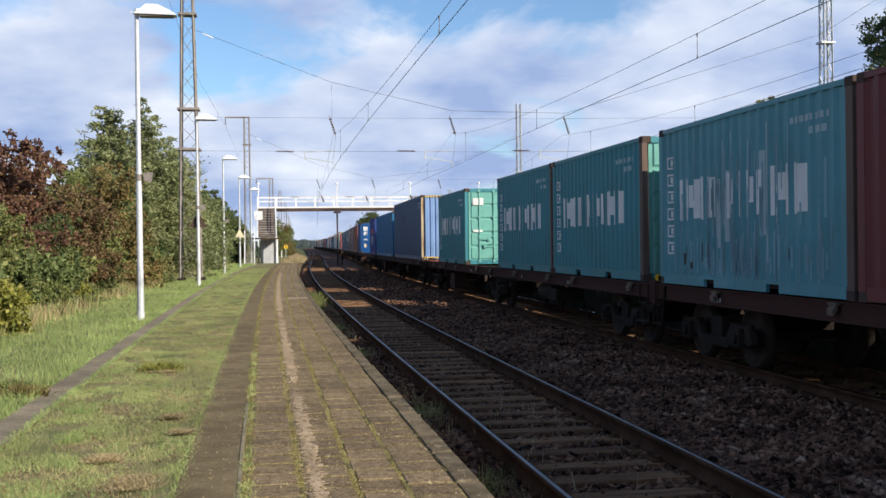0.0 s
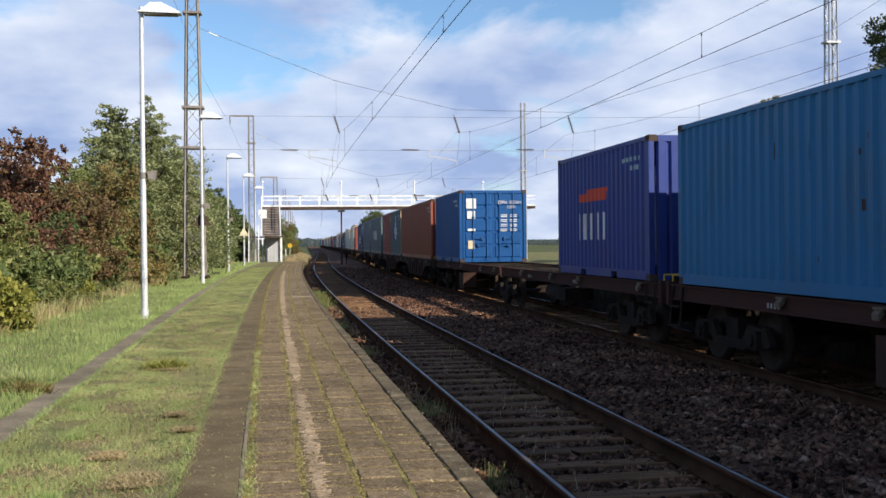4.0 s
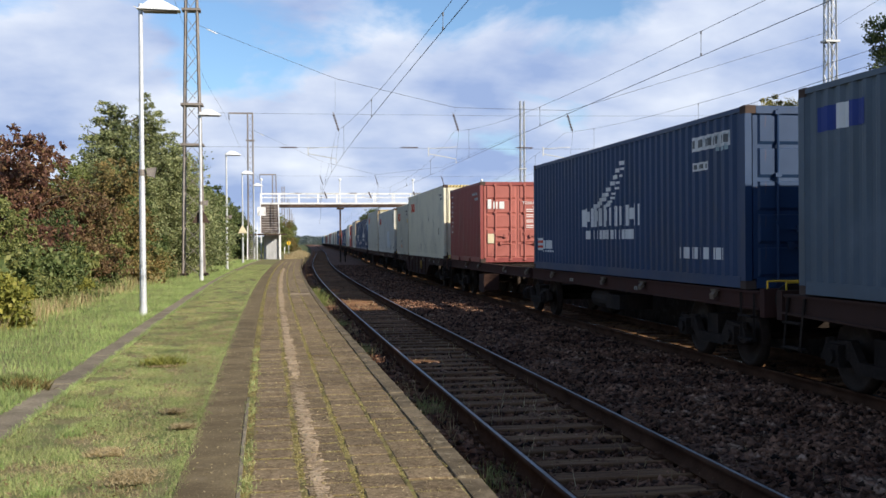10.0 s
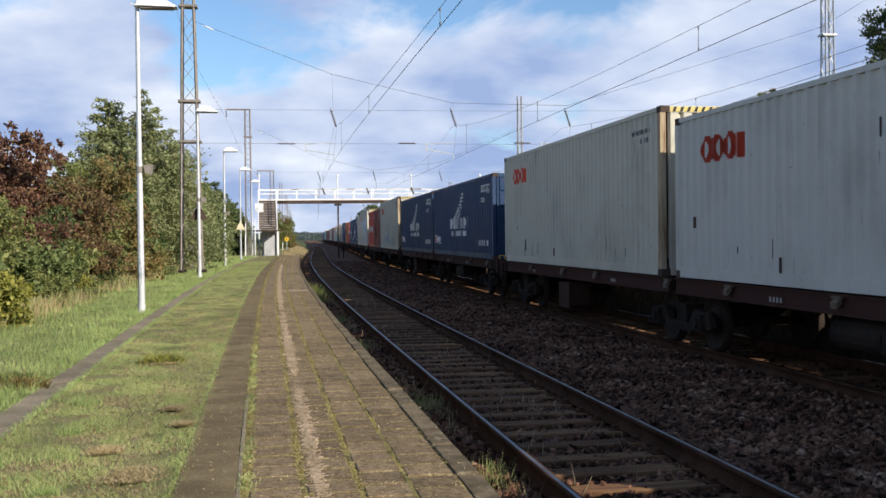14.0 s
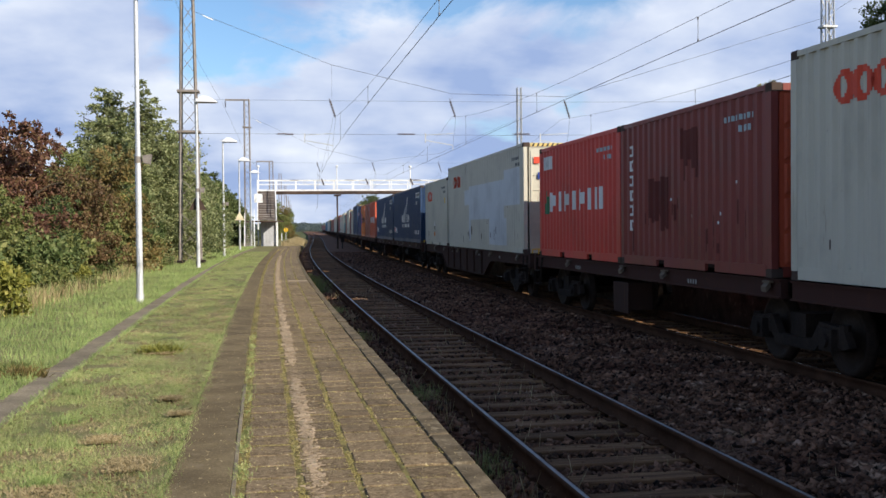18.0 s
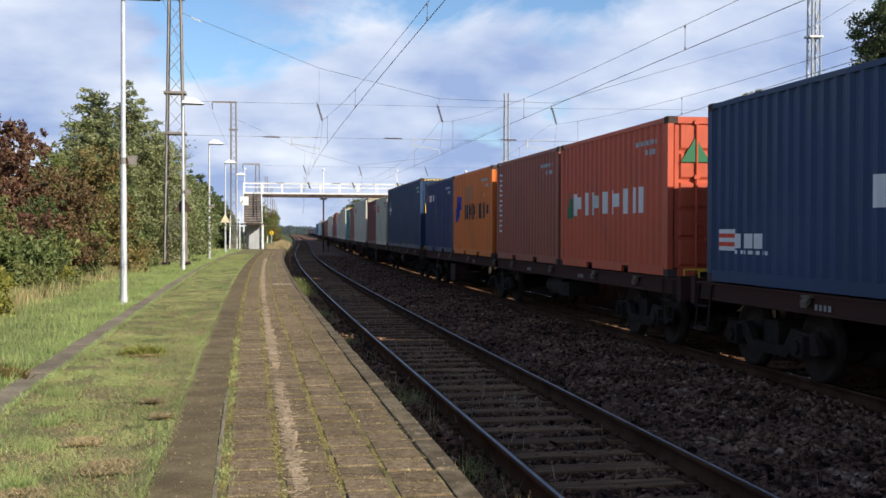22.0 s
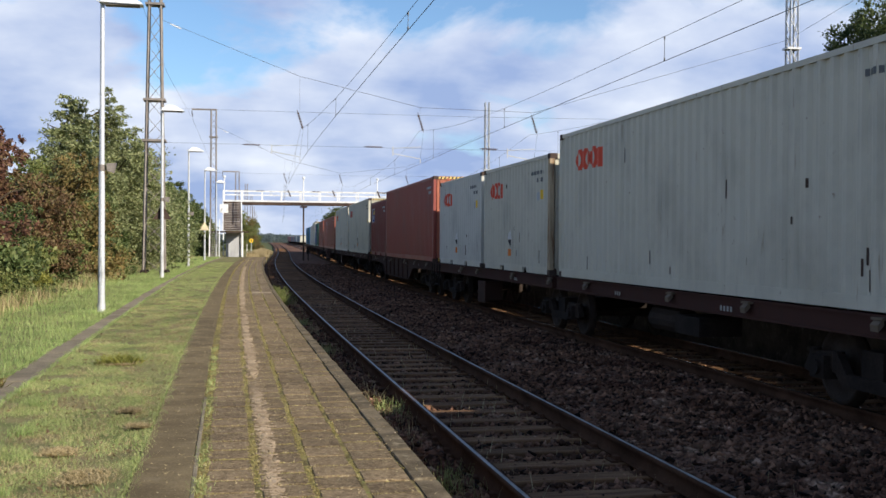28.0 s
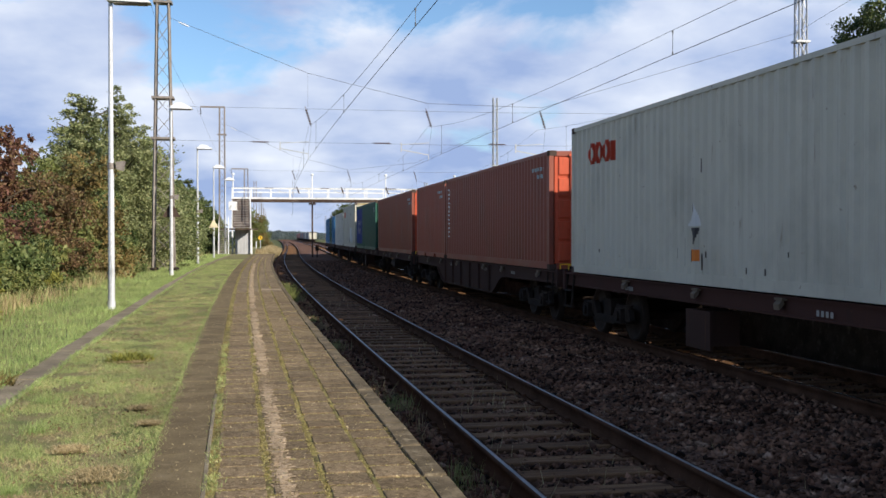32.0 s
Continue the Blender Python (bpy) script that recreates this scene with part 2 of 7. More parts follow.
M["blade"] = leafy("grass_blade", (0.185, 0.24, 0.075), (0.30, 0.35, 0.12), (0.45, 0.435, 0.20))
M["blade_bright"] = leafy("grass_bright", (0.19, 0.275, 0.080), (0.285, 0.37, 0.12), (0.40, 0.44, 0.17))
M["blade_dry"] = leafy("grass_dry", (0.23, 0.175, 0.085), (0.38, 0.295, 0.15), (0.52, 0.42, 0.24))
M["moss"] = leafy("moss", (0.25, 0.205, 0.07), (0.36, 0.30, 0.105), (0.47, 0.39, 0.18), 0.4)
M["leaf_green"] = leafy("leaf_green", (0.075, 0.112, 0.035), (0.135, 0.172, 0.056), (0.215, 0.235, 0.088), 0.3)
M["leaf_mid"] = leafy("leaf_olive", (0.095, 0.120, 0.034), (0.165, 0.19, 0.056), (0.25, 0.245, 0.085))
M["leaf_pale"] = leafy("leaf_pale", (0.155, 0.185, 0.075), (0.255, 0.28, 0.122), (0.36, 0.36, 0.18), 0.35)
M["leaf_red"] = leafy("leaf_red", (0.090, 0.042, 0.030), (0.165, 0.075, 0.050), (0.21, 0.14, 0.065))
M["leaf_russet"] = leafy("leaf_russet", (0.11, 0.072, 0.034), (0.185, 0.105, 0.055), (0.20, 0.17, 0.065), 0.3)
M["leaf_rust"] = leafy("leaf_rust", (0.11, 0.105, 0.035), (0.19, 0.145, 0.05), (0.27, 0.18, 0.065), 0.3)
M["leaf_yellow"] = leafy("leaf_yellow", (0.14, 0.15, 0.03), (0.22, 0.22, 0.04), (0.30, 0.27, 0.06))
M["leaf_gold"] = leafy("leaf_gold", (0.17, 0.165, 0.045), (0.28, 0.25, 0.07), (0.38, 0.31, 0.10), 0.3)
M["leaf_dark"] = leafy("leaf_dark", (0.038, 0.062, 0.022), (0.078, 0.106, 0.033), (0.15, 0.17, 0.056))
# distance haze is mixed into these pale grey-green leaves
M["leaf_far_haze"] = leafy("leaf_far_haze", (0.15, 0.18, 0.17), (0.16, 0.19, 0.175), (0.17, 0.20, 0.18), 0.7)
M["bark"] = surface("bark", (0.05, 0.038, 0.027), (0.10, 0.078, 0.055), 3.0, 30, 0.95, relief=1.0, depth=0.03, vary=0.15)
M["galv"] = surface("galvanised_steel", (0.50, 0.51, 0.52), (0.66, 0.67, 0.68), 2.0, 50, 0.5, metal=0.35, relief=0.1, depth=0.002, vary=0.05)
M["lamp_white"] = surface("lamp_white", (0.72, 0.73, 0.74), (0.82, 0.82, 0.82), 2.0, 40, 0.4, relief=0.0, vary=0.04)
M["mast_brown"] = surface("mast_grey_brown", (0.17, 0.145, 0.125), (0.27, 0.235, 0.205), 1.5, 40, 0.7, metal=0.1, relief=0.2, depth=0.003, vary=0.08)
M["mast_light"] = surface("mast_silver", (0.42, 0.43, 0.44), (0.58, 0.59, 0.60), 1.5, 40, 0.55, metal=0.3, relief=0.1, depth=0.002, vary=0.05)
M["bridge_white"] = surface("bridge_white", (0.70, 0.70, 0.68), (0.82, 0.82, 0.80), 0.9, 30, 0.5, relief=0.1, depth=0.003, c3=(0.52, 0.48, 0.42), vary=0.04)
M["bridge_dark"] = surface("bridge_rust", (0.045, 0.030, 0.024), (0.10, 0.068, 0.052), 1.0, 30, 0.85, relief=0.3, depth=0.004, vary=0.08)
M["tread_pale"] = surface("stair_tread", (0.24, 0.22, 0.21), (0.40, 0.38, 0.36), 1.5, 30, 0.8, relief=0.2, depth=0.004, vary=0.2)
M["shed"] = surface("shed_render", (0.36, 0.36, 0.37), (0.48, 0.48, 0.49), 0.8, 25, 0.85, relief=0.2, depth=0.004, vary=0.05)
M["wire"] = surface("wire", (0.07, 0.07, 0.075), (0.11, 0.11, 0.115), 5.0, 40, 0.6, metal=0.4, relief=0.0, vary=0)
M["insulator"] = surface("insulator_brown", (0.055, 0.032, 0.024), (0.09, 0.052, 0.038), 8.0, 60, 0.3, relief=0.0, vary=0.05)
M["yellow"] = paint("yellow_paint", (0.78, 0.48, 0.03), rust=0.15, fade=0.1)
M["cream_sign"] = paint("faded_sign", (0.72, 0.62, 0.42), rust=0.1, fade=0.1)
M["black"] = surface("black_rubber", (0.012, 0.012, 0.012), (0.028, 0.027, 0.026), 5.0, 60, 0.7, relief=0.1, depth=0.002, vary=0.05)
M["under"] = surface("wagon_grime", (0.017, 0.013, 0.011), (0.038, 0.028, 0.022), 1.5, 30, 0.9, metal=0.1, relief=0.4, depth=0.004, vary=0.1)
M["wagon"] = paint("wagon_oxide", (0.058, 0.027, 0.021), 0.85, 0.5, 0.02, 0.6)
M["wagon_b"] = paint("wagon_brown", (0.054, 0.029, 0.022), 0.85, 0.6, 0.02, 0.6)
M["wheel"] = surface("wheel_steel", (0.026, 0.018, 0.014), (0.052, 0.038, 0.030), 3.0, 40, 0.75, metal=0.2, relief=0.2, depth=0.002, vary=0.05)
M["tread"] = surface("wheel_tread", (0.40, 0.40, 0.41), (0.55, 0.55, 0.56), 3.0, 40, 0.3, metal=1.0, relief=0.0, vary=0)
M["white_mark"] = paint("white_marking", (0.70, 0.70, 0.68), 0.6, 0.25, 0.0, 0.25)
M["red_mark"] = paint("red_marking", (0.66, 0.075, 0.035), 0.55, 0.2, 0.1, 0.2)
M["navy_mark"] = paint("navy_marking", (0.02, 0.045, 0.22), 0.55, 0.2, 0.05, 0.2)
M["blue_mark"] = paint("blue_marking", (0.03, 0.06, 0.36), 0.55, 0.2, 0.05, 0.2)
M["dark_mark"] = paint("dark_marking", (0.03, 0.03, 0.035), 0.6, 0.2, 0.0, 0.1)
M["yellow_mark"] = paint("yellow_marking", (0.78, 0.50, 0.04), 0.55, 0.2, 0.0, 0.15)
M["green_mark"] = paint("green_marking", (0.03, 0.16, 0.07), 0.55, 0.2, 0.0, 0.15)
M["grey_patch"] = paint("grey_patch", (0.40, 0.43, 0.45), 0.6, 0.2, 0.1, 0.25)
M["pale_patch"] = paint("pale_patch", (0.58, 0.61, 0.62), 0.6, 0.1, 0.1, 0.15)
M["orange_mark"] = paint("orange_marking", (0.72, 0.20, 0.03), 0.55, 0.2, 0.0, 0.1)
M["orange_dull"] = paint("dull_orange_patch", (0.50, 0.20, 0.07), 0.6, 0.2, 0.1, 0.2)
M["hazard_pale"] = paint("faded_yellow", (0.66, 0.50, 0.17), 0.6, 0.5, 0.2, 0.4)
M["red_dull"] = paint("faded_red_marking", (0.36, 0.10, 0.07), 0.6, 0.2, 0.3, 0.3)
M["pin"] = paint("pin_steel", (0.14, 0.105, 0.072), 0.7, 0.6, 0.1, 0.4)
M["brake_yellow"] = paint("brake_yellow", (0.36, 0.22, 0.045), 0.6, 0.3, 0.1, 0.3)
M["wagon_ink"] = paint("wagon_lettering", (0.30, 0.285, 0.26), 0.8, 0.5, 0.0, 0.6)
M["flake"] = paint("flaked_paint", (0.36, 0.46, 0.48), 0.6, 0.2, 0.5, 0.5)
M["ink"] = paint("grey_ink", (0.13, 0.135, 0.135), 0.6, 0.2, 0.1, 0.2)
M["casting"] = paint("rusty_casting", (0.075, 0.052, 0.042), 0.8, 0.8, 0.1, 0.4)
M["rust_post"] = paint("rusted_post", (0.46, 0.37, 0.25), 0.8, 1.0, 0.15, 0.5, 0.50)
M["steel_rod"] = surface("lock_rod_steel", (0.36, 0.37, 0.38), (0.55, 0.55, 0.55), 3.0, 40, 0.5, metal=0.4, relief=0.1, depth=0.002, vary=0.1)
M["glass_dark"] = surface("unit_grille", (0.015, 0.016, 0.02), (0.03, 0.03, 0.035), 4.0, 60, 0.35, relief=0.1, depth=0.003, vary=0)
M["brown_post"] = paint("brown_rusted_post", (0.15, 0.105, 0.085), 0.8, 0.8, 0.1, 0.5)
M["dark_stain"] = paint("dark_stained_red", (0.125, 0.036, 0.030), 0.8, 0.4, 0.1, 0.6)
M["worn_pale"] = paint("worn_pale_green", (0.21, 0.36, 0.41), 0.7, 0.3, 0.3, 0.7)
BOX = {}
for key, col, args in (
        ("green", (0.045, 0.205, 0.235), {}), ("green_light", (0.15, 0.38, 0.32), {}), ("green_pale", (0.085, 0.255, 0.29), {"fade": 0.35, "streak": 0.5}),
        ("maroon", (0.165, 0.036, 0.034), {}), ("steel_blue", (0.062, 0.102, 0.180), {"fade": 0.3, "streak": 0.6, "rust": 0.7}), ("blue", (0.014, 0.135, 0.285), {"streak": 0.5}),
        ("bright_blue", (0.008, 0.085, 0.27), {"rust": 0.4, "streak": 0.55}), ("apl_blue", (0.028, 0.050, 0.210), {}), ("brown", (0.245, 0.072, 0.046), {}),
        ("grey_green", (0.105, 0.150, 0.170), {"fade": 0.3}), ("slate", (0.090, 0.125, 0.160), {"fade": 0.3}), ("navy", (0.023, 0.054, 0.125), {"fade": 0.15}),
        # paler versions of wine, tex_red and steel_blue hold sunlight for near ends
        ("tex_red", (0.250, 0.062, 0.055), {}), ("wine", (0.31, 0.080, 0.062), {"fade": 0.06}), ("lit_wine", (0.42, 0.15, 0.092), {}), ("lit_tex_red", (0.36, 0.115, 0.092), {}), ("lit_steel_blue", (0.17, 0.27, 0.47), {"fade": 0.2}), ("cream", (0.64, 0.60, 0.46), {"fade": 0.15}), ("white", (0.50, 0.475, 0.385), {"fade": 0.1, "streak": 0.35, "rust": 0.9, "bleed_at": 0.62}),
        ("white_blue", (0.51, 0.50, 0.445), {"fade": 0.1, "streak": 0.35, "rust": 0.9, "bleed_at": 0.62}), ("red", (0.54, 0.062, 0.045), {}), ("orange_red", (0.52, 0.095, 0.045), {}),
        ("rust_brown", (0.30, 0.085, 0.055), {}), ("dark_rust", (0.20, 0.043, 0.033), {"streak": 0.6, "fade": 0.1}), ("orange", (0.66, 0.165, 0.030), {}), ("teal", (0.015, 0.175, 0.190), {}),
        ("dark_green", (0.020, 0.090, 0.060), {}), ("plum", (0.20, 0.040, 0.042), {}), ("deep_blue", (0.015, 0.034, 0.125), {})):
    BOX[key] = paint("container_" + key, tuple((0.9 if key in ("navy", "deep_blue", "wine", "plum", "slate", "grey_green", "maroon", "bright_blue") else 1.07) * c for c in col), **args)


# ---------------------------------------------------------------- the line of the track
# curvature (to the right, per metre) of the near track at stations along it
ST = np.array([-120, 25, 50, 75, 100, 125, 160, 220, 300, 700.0])
KAPPA = np.array([-0.00026, 0.00049, 0.00062, 0.00055, 0.0004, 0.0, -0.00016, -0.00006, -0.00004, -0.00002])
S_AXIS = np.arange(-520, 760, 1.0)
_k = np.interp(S_AXIS, ST, KAPPA)
PHI = np.concatenate([[0], np.cumsum((_k[1:] + _k[:-1]) / 2)])
PHI -= PHI[520]
AX = np.concatenate([[0], np.cumsum((np.sin(PHI[1:]) + np.sin(PHI[:-1])) / 2)])
AY = np.concatenate([[0], np.cumsum((np.cos(PHI[1:]) + np.cos(PHI[:-1])) / 2)])
AX += 2.977 - AX[520]
AY -= AY[520]
T2 = 4.92          # centre of the train's track, to the right of the near track
TOP = 0.30         # platform surface above the rails


def heading(s):
    return float(np.interp(s, S_AXIS, PHI))


def spot(s, off, z=0.0):
    """World point: s metres along the near track, off metres to its right, height z over the rails."""
    p = heading(s)
    return Vector((float(np.interp(s, S_AXIS, AX)) + off * math.cos(p), float(np.interp(s, S_AXIS, AY)) - off * math.sin(p), z))


def spots(s, off, z):
    p = np.interp(s, S_AXIS, PHI)
    return np.stack([np.interp(s, S_AXIS, AX) + off * np.cos(p), np.interp(s, S_AXIS, AY) - off * np.sin(p), z + 0 * p], -1)


def rail_pose(s, off=0.0, z=0.0):
    """Pose whose y axis runs along the track."""
    return Matrix.Translation(spot(s, off, z)) @ Matrix.Rotation(-heading(s), 4, "Z")


# ---------------------------------------------------------------- mesh helpers
def mesh_of(name, verts, faces, mats=(), smooth=False, index=None):
    me = bpy.data.meshes.new(name)
    me.from_pydata([tuple(v) for v in verts], [], [tuple(f) for f in faces])
    for m in mats:
        me.materials.append(m)
    if index is not None:
        me.polygons.foreach_set("material_index", np.asarray(index, dtype=np.int32))
    if smooth:
        me.polygons.foreach_set("use_smooth", np.ones(len(me.polygons), dtype=bool))
    me.update()
    return me


def bulk(name, V, F, mat):
    """Mesh from large arrays of vertices and equal-sided faces."""
    me = bpy.data.meshes.new(name)
    n, k = F.shape
    me.vertices.add(len(V)); me.vertices.foreach_set("co", np.asarray(V, dtype=np.float32).ravel())
    me.loops.add(n * k); me.loops.foreach_set("vertex_index", F.astype(np.int32).ravel())
    me.polygons.add(n); me.polygons.foreach_set("loop_start", np.arange(0, n * k, k, dtype=np.int32))
    me.materials.append(mat)
    me.update(calc_edges=True)
    me.validate()
    return me


class Geo:
    """Collects boxes, tubes and prisms into one mesh."""
    def __init__(self):
        self.v, self.f = [], []

    def box(self, x0, x1, y0, y1, z0, z1, m=None):
        i = len(self.v)
        pts = [Vector(p) for p in ((x0, y0, z0), (x1, y0, z0), (x1, y1, z0), (x0, y1, z0), (x0, y0, z1), (x1, y0, z1), (x1, y1, z1), (x0, y1, z1))]
        self.v += [m @ p for p in pts] if m else pts
        self.f += [tuple(i + k for k in q) for q in ((0, 3, 2, 1), (4, 5, 6, 7), (0, 1, 5, 4), (1, 2, 6, 5), (2, 3, 7, 6), (3, 0, 4, 7))]
        return self

    def block(self, x0, x1, y0, y1, z0, z1, b=0.01):
        """Box with chamfered vertical and top edges."""
        i = len(self.v)
        for z, e in ((z0, 0), (z1 - b, 0), (z1, b)):
            x, y, X, Y = x0 + e, y0 + e, x1 - e, y1 - e
            c = b
            self.v += [Vector(p) for p in ((x + c, y, z), (X - c, y, z), (X, y + c, z), (X, Y - c, z), (X - c, Y, z), (x + c, Y, z), (x, Y - c, z), (x, y + c, z))]
        for r in (0, 8):
            self.f += [(i + r + k, i + r + (k + 1) % 8, i + r + 8 + (k + 1) % 8, i + r + 8 + k) for k in range(8)]
        self.f += [tuple(i + 16 + k for k in range(8)), tuple(i + 7 - k for k in range(8))]
        return self

    def tube(self, a, b, r, r2=None, n=8, cap=True):
        a, b = Vector(a), Vector(b)
        r2 = r if r2 is None else r2
        q = (b - a).to_track_quat("Z", "Y")
        i = len(self.v)
        for p, rr in ((a, r), (b, r2)):
            self.v += [p + q @ Vector((math.cos(2 * math.pi * k / n) * rr, math.sin(2 * math.pi * k / n) * rr, 0)) for k in range(n)]
        self.f += [(i + k, i + (k + 1) % n, i + n + (k + 1) % n, i + n + k) for k in range(n)]
        if cap:
            self.f += [tuple(i + n - 1 - k for k in range(n)), tuple(i + n + k for k in range(n))]
        return self

    def bar(self, a, b, w, h=None):
        """Rectangular bar from a to b."""
        a, b = Vector(a), Vector(b)
        h = w if h is None else h
        q = (b - a).to_track_quat("Z", "Y")
        i = len(self.v)
        for p in (a, b):
            self.v += [p + q @ Vector((sx * w / 2, sy * h / 2, 0)) for sx, sy in ((-1, -1), (1, -1), (1, 1), (-1, 1))]
        self.f += [(i, i + 3, i + 2, i + 1), (i + 4, i + 5, i + 6, i + 7)] + [(i + k, i + (k + 1) % 4, i + 4 + (k + 1) % 4, i + 4 + k) for k in range(4)]
        return self

    def prism(self, outline, y0, y1, axis="y"):
        """Extrudes an outline of (u, z) pairs; axis y: u is x, axis x: u is y."""
        i, n = len(self.v), len(outline)
        for y in (y0, y1):
            self.v += [Vector((u, y, z)) if axis == "y" else Vector((y, u, z)) for u, z in outline]
        self.f += [(i + k, i + (k + 1) % n, i + n + (k + 1) % n, i + n + k) for k in range(n)]
        self.f += [tuple(i + n - 1 - k for k in range(n)), tuple(i + n + k for k in range(n))]
        return self

    def lathe(self, profile, n=12, m=None):
        i = len(self.v)
        for r, z in profile:
            pts = [Vector((math.cos(2 * math.pi * k / n) * r, math.sin(2 * math.pi * k / n) * r, z)) for k in range(n)]
            self.v += [m @ p for p in pts] if m else pts
        for j in range(len(profile) - 1):
            self.f += [(i + j * n + k, i + j * n + (k + 1) % n, i + (j + 1) * n + (k + 1) % n, i + (j + 1) * n + k) for k in range(n)]
        self.f += [tuple(i + n - 1 - k for k in range(n)), tuple(i + (len(profile) - 1) * n + k for k in range(n))]
        return self

    def mesh(self, name, mat, smooth=False):
        me = mesh_of(name, self.v, self.f, (mat,), smooth)
        bm = bmesh.new()
        bm.from_mesh(me)
        bmesh.ops.recalc_face_normals(bm, faces=bm.faces)
        bm.to_mesh(me)
        bm.free()
        return me


def part(name, me, parent, label="", material=None, kind=""):
    """Links a mesh (or a Geo with its material) as one object under a thing or a part."""
    if isinstance(me, Geo):
        me = me.mesh(name, material)
        material = None
    ob = new(name, me)
    ob.parent = parent
    if material is not None:
        ob.material_slots[0].link = "OBJECT"
        ob.material_slots[0].material = material
    return tagged(ob, label, kind=kind)


def sweep(name, profile, s0, s1, step, mat, closed=False, wobble=0.0):
    """Sweeps a cross-section of (offset, height) along the track."""
    ss = np.arange(s0, s1 + step * 0.5, step)
    k = len(profile)
    V = np.concatenate([spots(ss, o, z)[:, None, :] for o, z in profile], 1)
    if wobble:
        V[:, :, 2] += (np.random.rand(*V.shape[:2]) - 0.5) * wobble
    n = len(ss)
    F = []
    for j in range(k if closed else k - 1):
        a = np.arange(n - 1) * k
        F.append(np.stack([a + j, a + k + j, a + k + (j + 1) % k, a + (j + 1) % k], 1))
    F = np.concatenate(F)
    me = bulk(name, V.reshape(-1, 3), F, mat)
    return me


def structure(name, me, label, category):
    return tagged(new(name, me), label, category, kind="structure")


# ---------------------------------------------------------------- ground
def build_ground():
    n = 60
    r = np.concatenate([np.linspace(0, 200, 21), np.geomspace(240, 4000, 20)])
    a = np.linspace(0, 2 * math.pi, n, endpoint=False)
    V = [(0, 0, -0.75)]
    for rr in r[1:]:
        for t in a:
            V.append((rr * math.cos(t), rr * math.sin(t) + 60, -0.75 + 0.05 * noise.noise(Vector((rr * math.cos(t), rr * math.sin(t), 0)) * 0.05)))
    F = [(0, 1 + k, 1 + (k + 1) % n) for k in range(n)]
    for j in range(len(r) - 2):
        b = 1 + j * n
        F += [(b + k, b + n + k, b + n + (k + 1) % n, b + (k + 1) % n) for k in range(n)]
    structure("ground", mesh_of("ground", V, F, (M["earth"],)), "rough grass and earth reaching to the horizon", "ground")
    # formation with ballast under the tracks
    prof = [(-1.70, -0.50), (-1.45, -0.30), (-1.15, -0.185), (-0.92, -0.165), (-0.80, -0.215), (0.80, -0.215), (0.92, -0.155), (1.3, -0.130), (1.9, -0.135), (2.5, -0.15), (3.2, -0.14), (3.75, -0.14), (T2 - 0.9, -0.155), (T2 - 0.78, -0.205), (T2 + 0.78, -0.205), (T2 + 0.9, -0.17), (T2 + 1.4, -0.19), (T2 + 2.1, -0.33), (T2 + 3.4, -0.40), (T2 + 4.0, -0.25), (T2 + 6.6, -0.25), (T2 + 8.0, -0.66)]
    structure("ballast_bed", sweep("ballast_bed", prof, -60, 700, 1.0, M["ballast"], wobble=0.035), "dark rust-brown ballast bed under the tracks", "ballast")
    # platform body, with a lower forecourt of grass on its far side
    edge = [(-1.70, -0.7), (-1.70, TOP - 0.012), (-3.5, TOP - 0.012)]
    structure("platform", sweep("platform", edge, -40, 100, 2.0, M["joint"]), "low platform with mossy joints between worn slabs", "platform")
    lawn = [(-3.48, TOP - 0.012), (-3.9, TOP - 0.02), (-4.6, TOP - 0.03), (-5.2, TOP - 0.02), (-5.6, TOP - 0.01), (-6.4, TOP + 0.02), (-7.6, TOP + 0.0), (-9.5, TOP - 0.15), (-12.0, TOP - 0.55), (-16.0, -0.8)]
    structure("lawn", sweep("lawn", lawn, -40, 175, 1.0, M["grass_g"], wobble=0.03), "mown grass with bare and dry patches on the platform", "lawn")
    bank = [(-1.6, -0.6), (-2.0, -0.28), (-2.8, 0.12), (-3.48, TOP - 0.02)]
    structure("bank", sweep("bank", bank, 100, 175, 1.0, M["grass_g"], wobble=0.05), "overgrown bank past the platform end", "bank")
    # wall height is set to keep low sun off the train's track bed
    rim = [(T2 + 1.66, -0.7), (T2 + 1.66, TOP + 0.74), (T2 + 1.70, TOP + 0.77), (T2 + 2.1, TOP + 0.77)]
    structure("far_platform_wall", sweep("far_platform_wall", rim, -60, 104, 2.0, M["shaded_wall"], wobble=0.01), "worn concrete wall of the far platform with shade put into its colour", "platform")
    top2 = [(T2 + 2.1, TOP + 0.765), (T2 + 3.0, TOP + 0.7), (T2 + 6.0, TOP + 0.4), (T2 + 8.4, -0.1), (T2 + 9.0, -0.4)]
    structure("far_platform", sweep("far_platform", top2, -60, 104, 2.0, M["grass_g"], wobble=0.02), "grassy sunlit top of the far platform", "platform")
    far_side = [(T2 + 7.6, -0.6), (T2 + 9.0, -0.35), (T2 + 11.5, 0.0), (T2 + 13.2, 0.28), (T2 + 30, 0.3), (T2 + 60, 0.2)]
    structure("far_verge", sweep("far_verge", far_side, -60, 160, 2.0, M["grass_g"], wobble=0.06), "rough sunlit verge beyond the tracks", "verge")


RAIL_PROFILE = [(-0.036, 0.0), (-0.030, 0.004), (0.030, 0.004), (0.036, 0.0), (0.036, -0.032), (0.009, -0.045), (0.009, -0.130), (0.060, -0.145), (0.060, -0.160), (-0.060, -0.160), (-0.060, -0.145), (-0.009, -0.130), (-0.009, -0.045), (-0.036, -0.032)]


